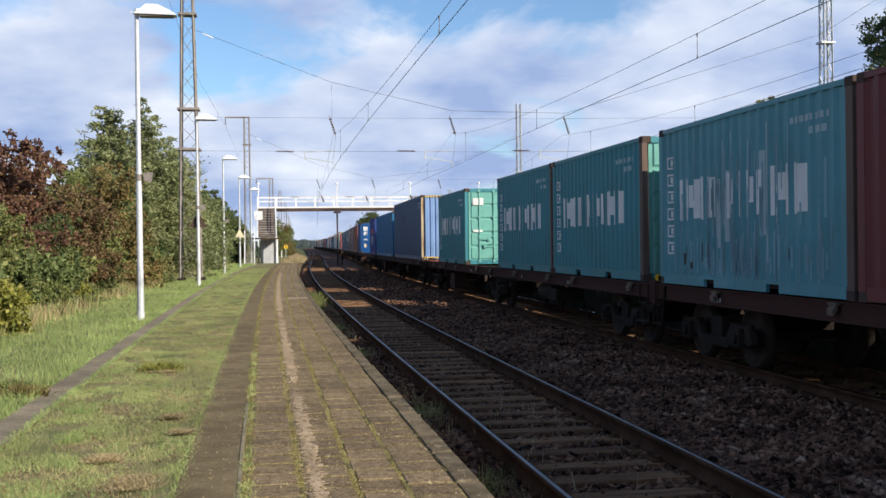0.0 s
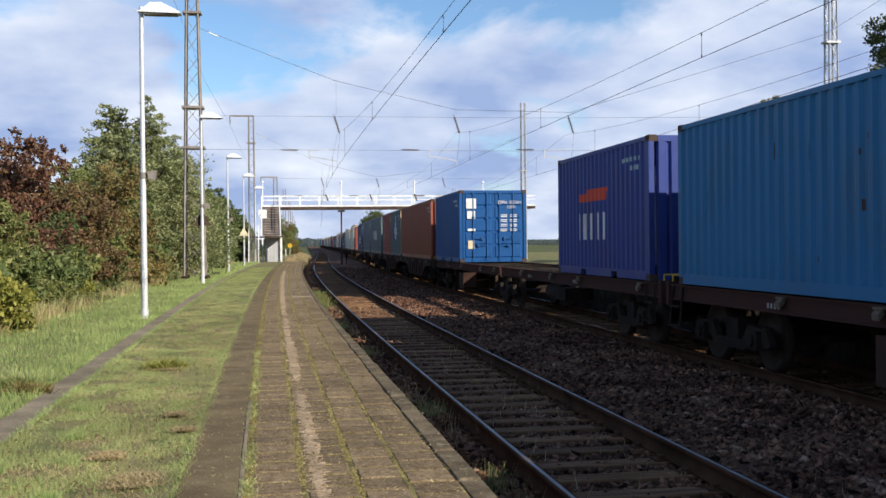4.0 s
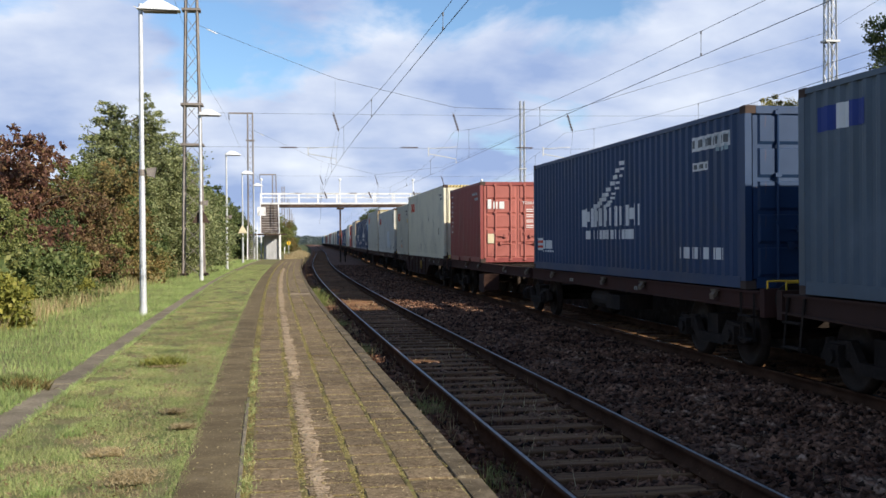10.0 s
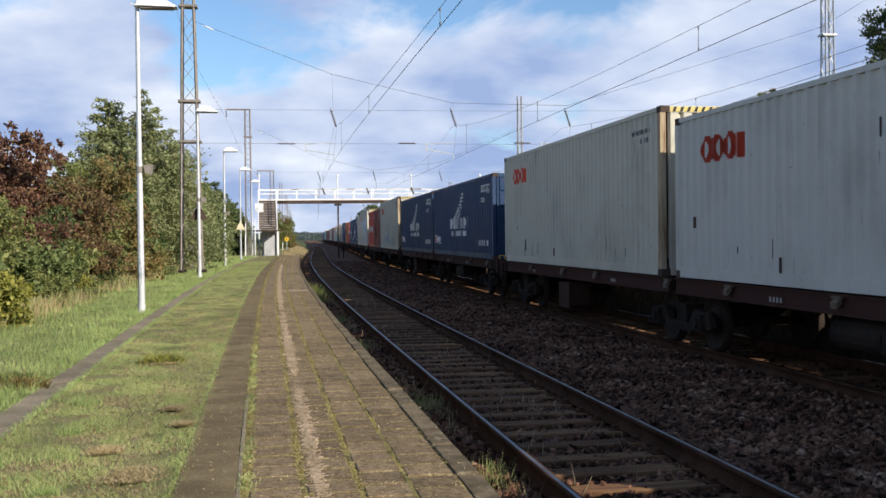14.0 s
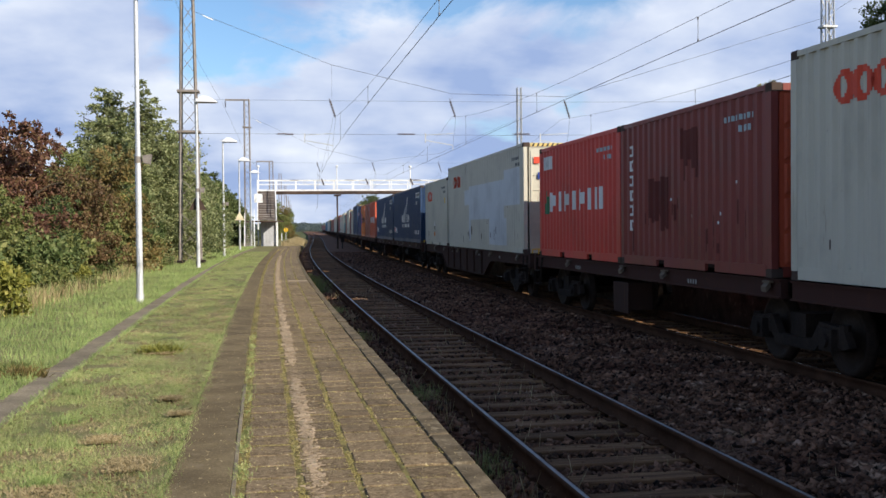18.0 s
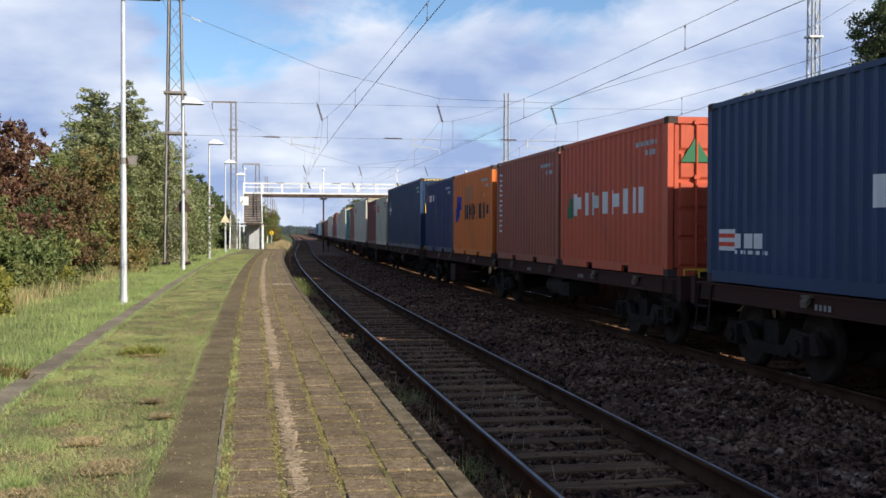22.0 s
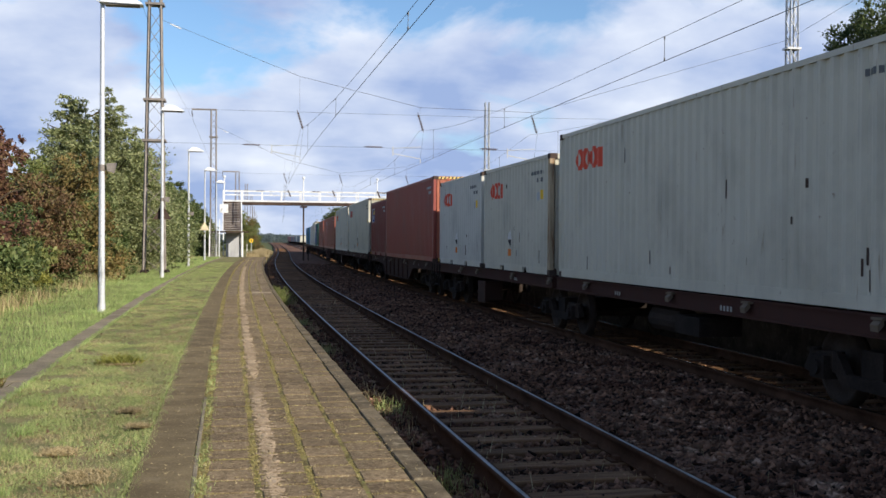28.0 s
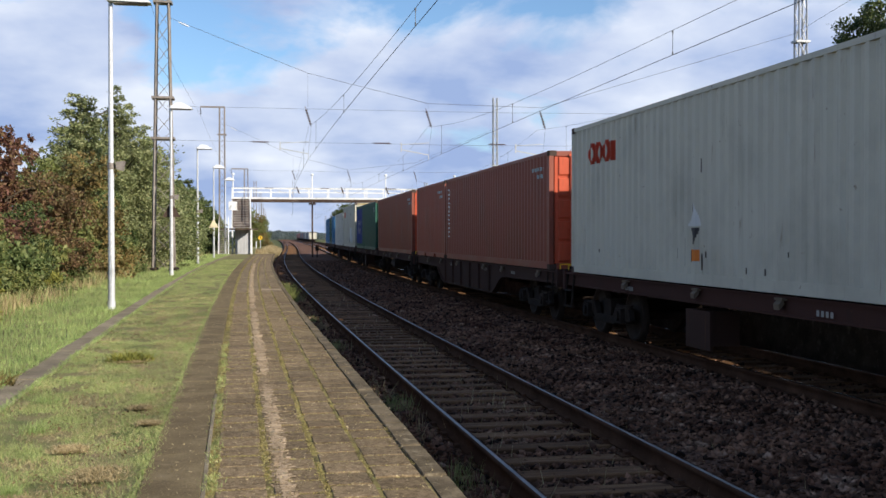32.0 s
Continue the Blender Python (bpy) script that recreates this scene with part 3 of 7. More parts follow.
def build_tracks():
    for nm, off, s1 in (("track_near", 0.0, 420), ("track_far", T2, 420)):
        base = tagged(new(nm), "steel rails on weathered wooden sleepers", "railway track", kind="structure")
        w = 0.030 if off else 0.017
        for side in (-0.7525, 0.7525):
            rail = part("rail", sweep("rail", [(off + side + o, z) for o, z in RAIL_PROFILE], -40, s1, 1.0, M["rail_side"], closed=True), base, "rusty steel rail")
            head = [(off + side - w, 0.0045), (off + side - w * 0.6, 0.008), (off + side + w * 0.6, 0.008), (off + side + w, 0.0045)]
            part("rail_head", sweep("rail_head", head, -40, s1, 1.0, M["rail_bright" if off else "rail_top"]), rail, "polished running surface")
        g = Geo().block(-1.3, 1.3, -0.125, 0.125, -0.33, -0.168, 0.012)
        me = g.mesh("sleeper", M["sleeper"])
        far = Geo()
        for s in np.arange(-10.15, 240, 0.615):
            m = rail_pose(s, off + random.uniform(-0.03, 0.03), random.uniform(-0.008, 0.006)) @ Matrix.Rotation(random.uniform(-0.012, 0.012), 4, "Z")
            if s < (110 if off == 0 else 60):
                ob = part("sleeper", me, base)
                ob.matrix_basis = m
            else:
                far.box(-1.3, 1.3, -0.125, 0.125, -0.33, -0.168, m)
        part("sleepers_beyond", far, base, material=M["sleeper"], kind="stuff")
        # base plates and clips under the rails, near stretch
        clip = Geo().box(-0.16, 0.16, -0.085, 0.085, -0.172, -0.158).box(-0.11, -0.06, -0.05, 0.05, -0.158, -0.125).box(0.06, 0.11, -0.05, 0.05, -0.158, -0.125)
        cm = clip.mesh("rail_fastening", M["rail_side"])
        for s in np.arange(5.225, 45, 0.615):
            for side in (-0.7525, 0.7525):
                ob = part("rail_fastening", cm, base)
                ob.matrix_basis = rail_pose(s, off + side)


def stones(name, n, s_rng, o_rng, size, z_of, mat, label):
    """Loose angular stones as one body of stuff."""
    rng = np.random.default_rng(len(name) + n)
    u = rng.random(n)
    s = s_rng[0] + (s_rng[1] - s_rng[0]) * u ** 1.6
    o = rng.uniform(*o_rng, n)
    base = np.array([(1, 0, 0), (-1, 0, 0), (0, 1, 0), (0, -1, 0), (0, 0, 1), (0, 0, -1)], float)
    tri = np.array([(0, 2, 4), (2, 1, 4), (1, 3, 4), (3, 0, 4), (2, 0, 5), (1, 2, 5), (3, 1, 5), (0, 3, 5)])
    sz = (size[0] + (size[1] - size[0]) * rng.random(n) ** 2.2)[:, None, None]
    sh = base[None] * rng.uniform(0.35, 1.5, (n, 6, 1)) + rng.normal(0, 0.30, (n, 6, 3))
    ang = rng.uniform(0, 6.283, n); tl = rng.uniform(-0.7, 0.7, n)
    ca, sa, ct, st = np.cos(ang), np.sin(ang), np.cos(tl), np.sin(tl)
    R = np.stack([np.stack([ca, -sa * ct, sa * st], -1), np.stack([sa, ca * ct, -ca * st], -1), np.stack([0 * ca, st, ct], -1)], 1)
    P = np.einsum("nij,nkj->nki", R, sh * sz)
    P[:, :, 2] *= 0.75
    c = spots(s, o, 0.0)
    c[:, 2] = z_of(o) + sz[:, 0, 0] * 0.25
    V = (P + c[:, None, :]).reshape(-1, 3)
    F = (tri[None] + (np.arange(n) * 6)[:, None, None]).reshape(-1, 3)
    ob = new(name, bulk(name, V, F, mat))
    return tagged(ob, label, "ballast", kind="stuff")


def build_ballast():
    xs = [-1.70, -1.45, -1.15, -0.92, -0.80, 0.80, 0.92, 1.3, 1.9, 2.5, 3.2, 3.75, 4.02, 4.14, 5.70, 5.82, 6.3, 7.0, 8.3, 9.0]
    zs = [-0.50, -0.30, -0.185, -0.165, -0.215, -0.215, -0.155, -0.130, -0.135, -0.15, -0.14, -0.14, -0.155, -0.205, -0.205, -0.17, -0.19, -0.33, -0.40, -0.25]
    z_of = lambda o: np.interp(o, xs, zs)
    stones("ballast_stones", 80000, (5.5, 34), (-1.50, 4.1), (0.012, 0.052), z_of, M["stone"], "loose angular rust-brown ballast stones")
    stones("ballast_stones", 15000, (30, 90), (-1.3, 4.1), (0.028, 0.055), z_of, M["stone"], "loose angular rust-brown ballast stones")
    stones("ballast_stones", 11000, (9, 40), (4.1, 6.4), (0.02, 0.045), z_of, M["stone"], "loose angular rust-brown ballast stones")


# ---------------------------------------------------------------- platform paving
COLS = [(-3.06, -2.745), (-2.705, -2.39), (-2.35, -2.065), (-2.03, -1.725)]


def build_paving():
    top = tagged(new("paving"), "worn grey-brown concrete slabs with mossy joints", "paving", kind="structure")
    shapes = {}
    far = Geo()
    for ci, (a, b) in enumerate(COLS):
        w = b - a
        for v in range(3):
            g = Geo().block(-w / 2, w / 2, -0.155, 0.155, -0.06, 0.0, 0.003 + 0.002 * v)
            shapes[ci, v] = g.mesh("slab", M["slab"])
        for i, s in enumerate(np.arange(-4.2, 98, 0.35)):
            m = rail_pose(s + 0.17 * (ci % 2), (a + b) / 2 + random.uniform(-0.006, 0.006), TOP + random.uniform(-0.005, 0.004))
            m = m @ Matrix.Rotation(random.uniform(-0.012, 0.012), 4, "Z") @ Matrix.Rotation(random.uniform(-0.006, 0.006), 4, "X")
            if s < 31:
                part("slab", shapes[ci, random.randrange(3)], top).matrix_basis = m
            else:
                far.box(-w / 2, w / 2, -0.156, 0.156, -0.06, 0.0, m)
    # the worn pale line of small setts beside the second joint
    rng = random.Random(5)
    gs = Geo()
    for i in range(11000):
        s = -3.0 + 66.6 * rng.random() ** 1.35
        if noise.noise(Vector((s * 0.45, 3.1, 0))) + rng.uniform(-0.25, 0.25) < -0.22:
            continue
        m = rail_pose(s, -2.625 + rng.gauss(0, 0.030), TOP + 0.004) @ Matrix.Rotation(rng.uniform(-0.5, 0.5), 4, "Z")
        w = rng.uniform(0.005, 0.017) * (1 + s / 50)
        gs.box(-w, w, -w * 0.35, w * 0.35, -0.02, rng.uniform(-0.002, 0.002), m)
    part("worn_line", gs, top, "pale worn safety line", M["slab_worn"], kind="stuff")
    part("slabs_beyond", far, top, material=M["slab_joined"], kind="stuff")
    part("pale_slab", Geo().block(-0.28, 0.28, -0.2, 0.2, -0.03, 0.008, 0.003), top, "pale marker slab", M["slab_worn"]).matrix_basis = rail_pose(32.4, -2.05, TOP)
    for s, o in ((10.16, -1.58), (9.75, -1.55), (8.68, -1.57), (12.4, -1.66)):
        part("pale_chip", Geo().block(-0.006, 0.006, -0.014, 0.014, -0.004, 0.004, 0.001), top, "small pale chip of stone", M["slab_worn"]).matrix_basis = rail_pose(s, o, TOP + 0.008)
    for o, hw in ((-3.095, 0.045), (-2.725, 0.030), (-2.37, 0.026), (-2.047, 0.018)):
        part("moss_bed", sweep("moss_bed", [(o - hw, TOP - 0.008), (o, TOP - 0.003), (o + hw, TOP - 0.008)], -5, 97, 0.1, M["moss_bed"], wobble=0.008), top, "mossy joint filling")
    # edge stones
    edge = tagged(new("platform_edge"), "worn concrete edge stones of the platform", "platform edge", kind="structure")
    e1 = Geo().block(-0.15, 0.15, -0.49, 0.49, -0.16, 0.0, 0.015).mesh("edge_stone", M["wall_c"])
    for s in np.arange(-7.5, 99.5, 1.0):
        w = float(np.interp(s, [13, 24], [0.165, 0.11]))
        m = rail_pose(s, -1.71 + w / 2, TOP + random.uniform(-0.006, 0.008)) @ Matrix.Rotation(random.uniform(-0.008, 0.008), 4, "Z")
        part("edge_stone", e1, edge).matrix_basis = m @ Matrix.Diagonal((w / 0.30, 1, 1, 1))
    # wall below the edge
    wl_ = Geo().box(-0.06, 0.06, -0.495, 0.495, -0.95, -0.16).mesh("wall_block", M["wall_c"])
    for s in np.arange(-7.5, 99.5, 1.0):
        part("wall_block", wl_, edge).matrix_basis = rail_pose(s, float(np.interp(s, [13, 24], [-1.635, -1.69])), TOP)
    # dark strip on the grass side, in long slabs
    strip = tagged(new("paved_strip"), "dark smooth strip of long slabs beside the grass", "paving", kind="structure")
    st = Geo().block(-0.193, 0.193, -0.995, 0.995, -0.06, 0.0, 0.004).mesh("strip_slab", M["strip"])
    for s in np.arange(-9, 99, 2.0):
        part("strip_slab", st, strip).matrix_basis = rail_pose(s, -3.343, TOP + 0.003 + random.uniform(-0.003, 0.003)) @ Matrix.Rotation(random.uniform(-0.006, 0.006), 4, "Z")
    for s in (5.5, 6.5, 7.5, 8.5, 9.5, 10.5):
        part("strip_lip", Geo().block(-0.014, 0.014, -0.49, 0.49, -0.05, 0.005, 0.002), strip, "thin pale concrete lip", M["path"]).matrix_basis = rail_pose(s, -3.135, TOP + random.uniform(-0.004, 0.004))
    # narrow path of kerb slabs through the grass
    path = tagged(new("kerb_path"), "narrow path of grey slabs sunk in the grass", "path", kind="structure")
    ps = [Geo().block(-0.165, 0.165, -0.497, 0.497, -0.08, 0.0, 0.006).mesh("path_slab", M["path"])]
    for s in np.arange(-7, 97, 1.0):
        o = float(np.interp(s, [3, 10, 19, 30, 44, 62, 97], [-5.215, -5.215, -5.225, -5.26, -5.33, -5.38, -5.38]))
        part("path_slab", ps[0], path).matrix_basis = rail_pose(s, o, TOP + 0.002 + random.uniform(-0.008, 0.006)) @ Matrix.Rotation(random.uniform(-0.02, 0.02), 4, "Z")


build_ground()
build_tracks()


# ---------------------------------------------------------------- freight train
ZB = 1.165                                   # underside of the containers over the rails
SPEED_T = np.array([0, 8, 14, 17, 20, 24, 28, 32.0])
SPEED_V = np.array([13.96, 14.14, 14.23, 14.30, 14.39, 14.54, 14.81, 14.87])
_tt = np.linspace(0, 32, 641)
_vv = np.interp(_tt, SPEED_T, SPEED_V)
_xx = np.concatenate([[0], np.cumsum((_vv[1:] + _vv[:-1]) / 2 * 0.05)])


def run(t):
    """Metres that the train has come by t seconds."""
    return float(np.interp(t, _tt, _xx))


DIMS = {"20": (6.058, 2.591), "40": (12.192, 2.591), "40h": (12.192, 2.896)}
HALF = 1.219
MOVERS = []


def wave(length):
    """Breakpoints (y, depth) of a corrugated wall of that length, centred."""
    n = round(length / 0.278)
    p = length / n
    out = []
    for i in range(n):
        y = -length / 2 + i * p
        out += [(y, 0.0), (y + 0.27 * p, 0.0), (y + 0.5 * p, 0.036), (y + 0.77 * p, 0.036)]
    out.append((length / 2, 0.0))
    return out


SHARED = {}


def wall_mesh(kind):
    L, H = DIMS[kind]
    if ("wall", kind) not in SHARED:
        pts = wave(L - 0.30)
        V, F = [], []
        for y, d in pts:
            V += [(-HALF + 0.006 + d, y, 0.16), (-HALF + 0.006 + d, y, H - 0.075)]
        for i in range(len(pts) - 1):
            F.append((2 * i, 2 * i + 1, 2 * i + 3, 2 * i + 2))
        SHARED["wall", kind] = mesh_of("side_wall", V, F, (BOX["white"],))
    return SHARED["wall", kind]


def end_panel_mesh(kind):
    H = DIMS[kind][1]
    if ("end", H) not in SHARED:
        n, V, F = 9, [], []
        w = 2.438 - 0.30
        p = w / n
        pts = []
        for i in range(n):
            x = -w / 2 + i * p
            pts += [(x, 0.045), (x + 0.16 * p, 0.0), (x + 0.74 * p, 0.0), (x + 0.9 * p, 0.045)]
        pts.append((w / 2, 0.045))
        for x, d in pts:
            V += [(x, 0.006 + d, 0.14), (x, 0.006 + d, H - 0.11)]
        F = [(2 * i, 2 * i + 2, 2 * i + 3, 2 * i + 1) for i in range(len(pts) - 1)]
        SHARED["end", H] = mesh_of("end_wall", V, F, (BOX["white"],))
    return SHARED["end", H]


def door_mesh(kind):
    """One door leaf, hinged at x = 0, 1.08 wide, with pressed horizontal panels."""
    H = DIMS[kind][1]
    if ("door", H) not in SHARED:
        z0, z1 = 0.14, H - 0.11
        leaf = Geo().box(0, 1.085, 0.03, 0.06, z0, z1)
        k = 5
        g, a, b = Geo(), 0.0, (z1 - z0) / k
        x0, x1 = 0.07, 1.03
        g.v += [Vector(p) for p in ((x0, 0.03, a + 0.025), (x1, 0.03, a + 0.025), (x1, 0.03, b - 0.025), (x0, 0.03, b - 0.025), (x0 + 0.03, 0.004, a + 0.07), (x1 - 0.03, 0.004, a + 0.07), (x1 - 0.03, 0.004, b - 0.035), (x0 + 0.03, 0.004, b - 0.035))]
        g.f += [(4, 5, 6, 7), (0, 1, 5, 4), (1, 2, 6, 5), (2, 3, 7, 6), (3, 0, 4, 7)]
        SHARED["door_panel", H] = g.mesh("door_panel", BOX["white"])
        SHARED["door", H] = leaf.mesh("door_leaf", BOX["white"])
    return SHARED["door", H]


def rod_mesh(H):
    if ("rod", H) not in SHARED:
        g = Geo().tube((0, -0.012, 0.08), (0, -0.012, H - 0.06), 0.022, n=8)
        for z in (0.10, H * 0.36, H * 0.62, H - 0.10):
            g.box(-0.045, 0.045, -0.035, 0.02, z - 0.03, z + 0.03)
        SHARED["rod", H] = g.mesh("lock_rod", M["steel_rod"])
        h = Geo().bar((0, -0.035, 0.86), (0.36, -0.045, 0.84), 0.018, 0.03).box(0.28, 0.36, -0.06, 0.0, 0.80, 0.90)
        SHARED["handle", H] = h.mesh("handle", M["steel_rod"])
    return SHARED["rod", H]


def reefer_mesh(H):
    if ("reefer", H) not in SHARED:
        g = Geo().box(-1.07, 1.07, 0.02, 0.06, 0.14, H - 0.11)
        rb = Geo()
        for z in (0.62, 1.02, 1.66, 2.05, 2.40):
            if z < H - 0.2:
                rb.box(-1.03, 1.03, 0.004, 0.022, z - 0.014, z + 0.014)
        rb.box(-1.03, -1.0, 0.0, 0.02, 0.2, H - 0.2).box(1.0, 1.03, 0.0, 0.02, 0.2, H - 0.2).box(-0.02, 0.02, 0.002, 0.02, 0.2, H - 0.2)
        SHARED["ribs", H] = rb.mesh("unit_ribs", BOX["white"])
        SHARED["reefer", H] = g.mesh("unit_panel", BOX["white"])
        w = Geo().box(-0.72, -0.28, -0.005, 0.022, 1.12, 1.56)
        SHARED["window", H] = w.mesh("unit_window", M["glass_dark"])
        fr = Geo()
        for x0, x1, z0, z1 in ((-0.77, -0.72, 1.07, 1.61), (-0.28, -0.23, 1.07, 1.61), (-0.72, -0.28, 1.07, 1.12), (-0.72, -0.28, 1.56, 1.61)):
            fr.box(x0, x1, -0.012, 0.022, z0, z1)
        SHARED["wframe", H] = fr.mesh("window_frame", BOX["white"])
        bx = Geo().box(0.12, 0.62, -0.012, 0.022, 0.30, 0.92).box(-0.8, -0.1, -0.012, 0.022, 0.24, 0.56)
        SHARED["ubox", H] = bx.mesh("control_box", M["grey_patch"])
    return SHARED["reefer", H]


def frame_meshes(kind):
    if ("frame", kind) in SHARED:
        return SHARED["frame", kind]
    L, H = DIMS[kind]
    post = Geo().box(-HALF, -HALF + 0.10, 0.0, 0.15, 0.118, H - 0.118).mesh("corner_post", BOX["white"])
    top = Geo().box(-HALF, -HALF + 0.06, -L / 2 + 0.17, L / 2 - 0.17, H - 0.085, H - 0.015).mesh("top_rail", BOX["white"])
    g = Geo()
    if kind == "20":
        cuts = [-L / 2 + 0.17, -1.21, -0.85, 0.85, 1.21, L / 2 - 0.17]
        for a, b in ((0, 1), (2, 3), (4, 5)):
            g.box(-HALF, -HALF + 0.05, cuts[a], cuts[b], 0.012, 0.17)
        for a, b in ((1, 2), (3, 4)):
            g.box(-HALF, -HALF + 0.05, cuts[a], cuts[b], 0.125, 0.17)
    else:
        g.box(-HALF, -HALF + 0.05, -L / 2 + 0.17, L / 2 - 0.17, 0.012, 0.17)
    low = g.mesh("bottom_rail", BOX["white"])
    head = Geo().box(-HALF + 0.17, HALF - 0.17, 0.0, 0.10, H - 0.118, H - 0.01).mesh("header", BOX["white"])
    sill = Geo().box(-HALF + 0.17, HALF - 0.17, 0.0, 0.10, 0.01, 0.145).mesh("sill", BOX["white"])
    cst = Geo().block(-0.085, 0.085, -0.089, 0.089, -0.059, 0.059, 0.012)
    cst.box(-0.0865, -0.084, -0.04, 0.04, -0.026, 0.026)
    cst = cst.mesh("corner_casting", M["casting"])
    rf = Geo()
    n = round(L / 0.35)
    for i in range(n):
        y0 = -L / 2 + 0.08 + (L - 0.16) * i / n
        rf.box(-HALF + 0.05, HALF - 0.05, y0, y0 + (L - 0.16) / n * 0.55, H - 0.04, H - 0.012)
    rf.box(-HALF + 0.04, HALF - 0.04, -L / 2 + 0.06, L / 2 - 0.06, H - 0.06, H - 0.03)
    rf = rf.mesh("roof", BOX["white"])
    fl = Geo().box(-HALF + 0.05, HALF - 0.05, -L / 2 + 0.05, L / 2 - 0.05, 0.06, 0.14).mesh("floor", M["under"])
    SHARED["frame", kind] = (post, top, low, head, sill, cst, rf, fl)
    return SHARED["frame", kind]


def hazard_meshes(H):
    if ("hazard", H) not in SHARED:
        a, b = Geo(), Geo()
        a.box(-HALF + 0.18, HALF - 0.18, -0.006, 0.0, H - 0.105, H - 0.02)
        for i in range(16):
            x = -HALF + 0.22 + i * 0.128
            i0 = len(b.v)
            b.v += [Vector(p) for p in ((x, -0.009, H - 0.104), (x + 0.05, -0.009, H - 0.104), (x + 0.085, -0.009, H - 0.021), (x + 0.035, -0.009, H - 0.021))]
            b.f.append((i0, i0 + 1, i0 + 2, i0 + 3))
        SHARED["hazard", H] = (a.mesh("hazard_band", M["hazard_pale"]), mesh_of("hazard_stripes", b.v, b.f, (M["dark_mark"],)))
    return SHARED["hazard", H]


def decal(parent, kind, name, rects, mat, label):
    """Painted marking on the left wall; rects: distance from the far end, height; it follows the corrugation."""
    L, H = DIMS[kind]
    pts = wave(L - 0.30)
    ys = np.array([p[0] for p in pts]); ds = np.array([p[1] for p in pts])
    V, F = [], []
    for a0, a1, z0, z1 in rects:
        y0, y1 = L / 2 - a1, L / 2 - a0
        cut = [y0] + [y for y in ys if y0 < y < y1] + [y1]
        i0 = len(V)
        for y in cut:
            d = float(np.interp(y, ys, ds))
            V += [(-HALF + 0.001 + d, y, z0), (-HALF + 0.001 + d, y, z1)]
        F += [(i0 + 2 * i, i0 + 2 * i + 1, i0 + 2 * i + 3, i0 + 2 * i + 2) for i in range(len(cut) - 1)]
    return part(name, mesh_of(name, V, F, (mat,)), parent, label, kind="stuff" if len(rects) > 2 else "")


def plate(parent, kind, name, x0, x1, z0, z1, mat, label, y=-0.016):
    """Flat sticker or plate on the near end."""
    L = DIMS[kind][0]
    return part(name, mesh_of(name, [(x0, -L / 2 + y, z0), (x1, -L / 2 + y, z0), (x1, -L / 2 + y, z1), (x0, -L / 2 + y, z1)], [(0, 1, 2, 3)], (mat,)), parent, label)


def bars(a0, a1, z0, z1, n, seed=0, gap_at=-1):
    """A row of plain painted shapes in place of lettering: rings, pillars, stepped and solid blocks."""
    r = random.Random(seed)
    w = (a1 - a0) / n
    h = z1 - z0
    out = []
    last = ""
    for i in range(n):
        if i == gap_at:
            continue
        x, X = a0 + i * w, a0 + (i + 0.80) * w
        s = w * 0.25
        if h < 0.2:
            out.append((x, x + w * r.choice((0.45, 0.62, 0.7)), z0, z1))
            continue
        k = r.choice([q for q in ("pair", "pillar", "block", "notched") if q != last])
        last = k
        if k == "pair":
            out += [(x, x + s, z0, z1), (X - s, X, z0, z1)]
        elif k == "pillar":
            out.append((x + w * 0.2, x + w * 0.2 + s * 1.4, z0, z1))
        elif k == "block":
            out.append((x, X - w * 0.12, z0 + h * 0.04, z1 - h * 0.04))
        else:
            out += [(x, x + s * 1.1, z0, z1), (x + s * 1.1, X, z0 + h * 0.30, z1 - h * 0.16)]
    return out


def sails(a0, z0, w, h):
    """Slanting wing of stepped bars."""
    out = []
    for i in range(9):
        f = i / 9
        out.append((a0 + w * f * 0.95, a0 + w * (f * 0.95 + 0.22 * (1 - 0.55 * f)), z0 + h * f ** 1.35, z0 + h * (f ** 1.35 + 0.085)))
        out.append((a0 + w * (0.35 + f * 0.6), a0 + w * (0.35 + f * 0.6 + 0.16 * (1 - 0.5 * f)), z0 + h * f ** 1.6 * 0.9, z0 + h * (f ** 1.6 * 0.9 + 0.05)))
    return out


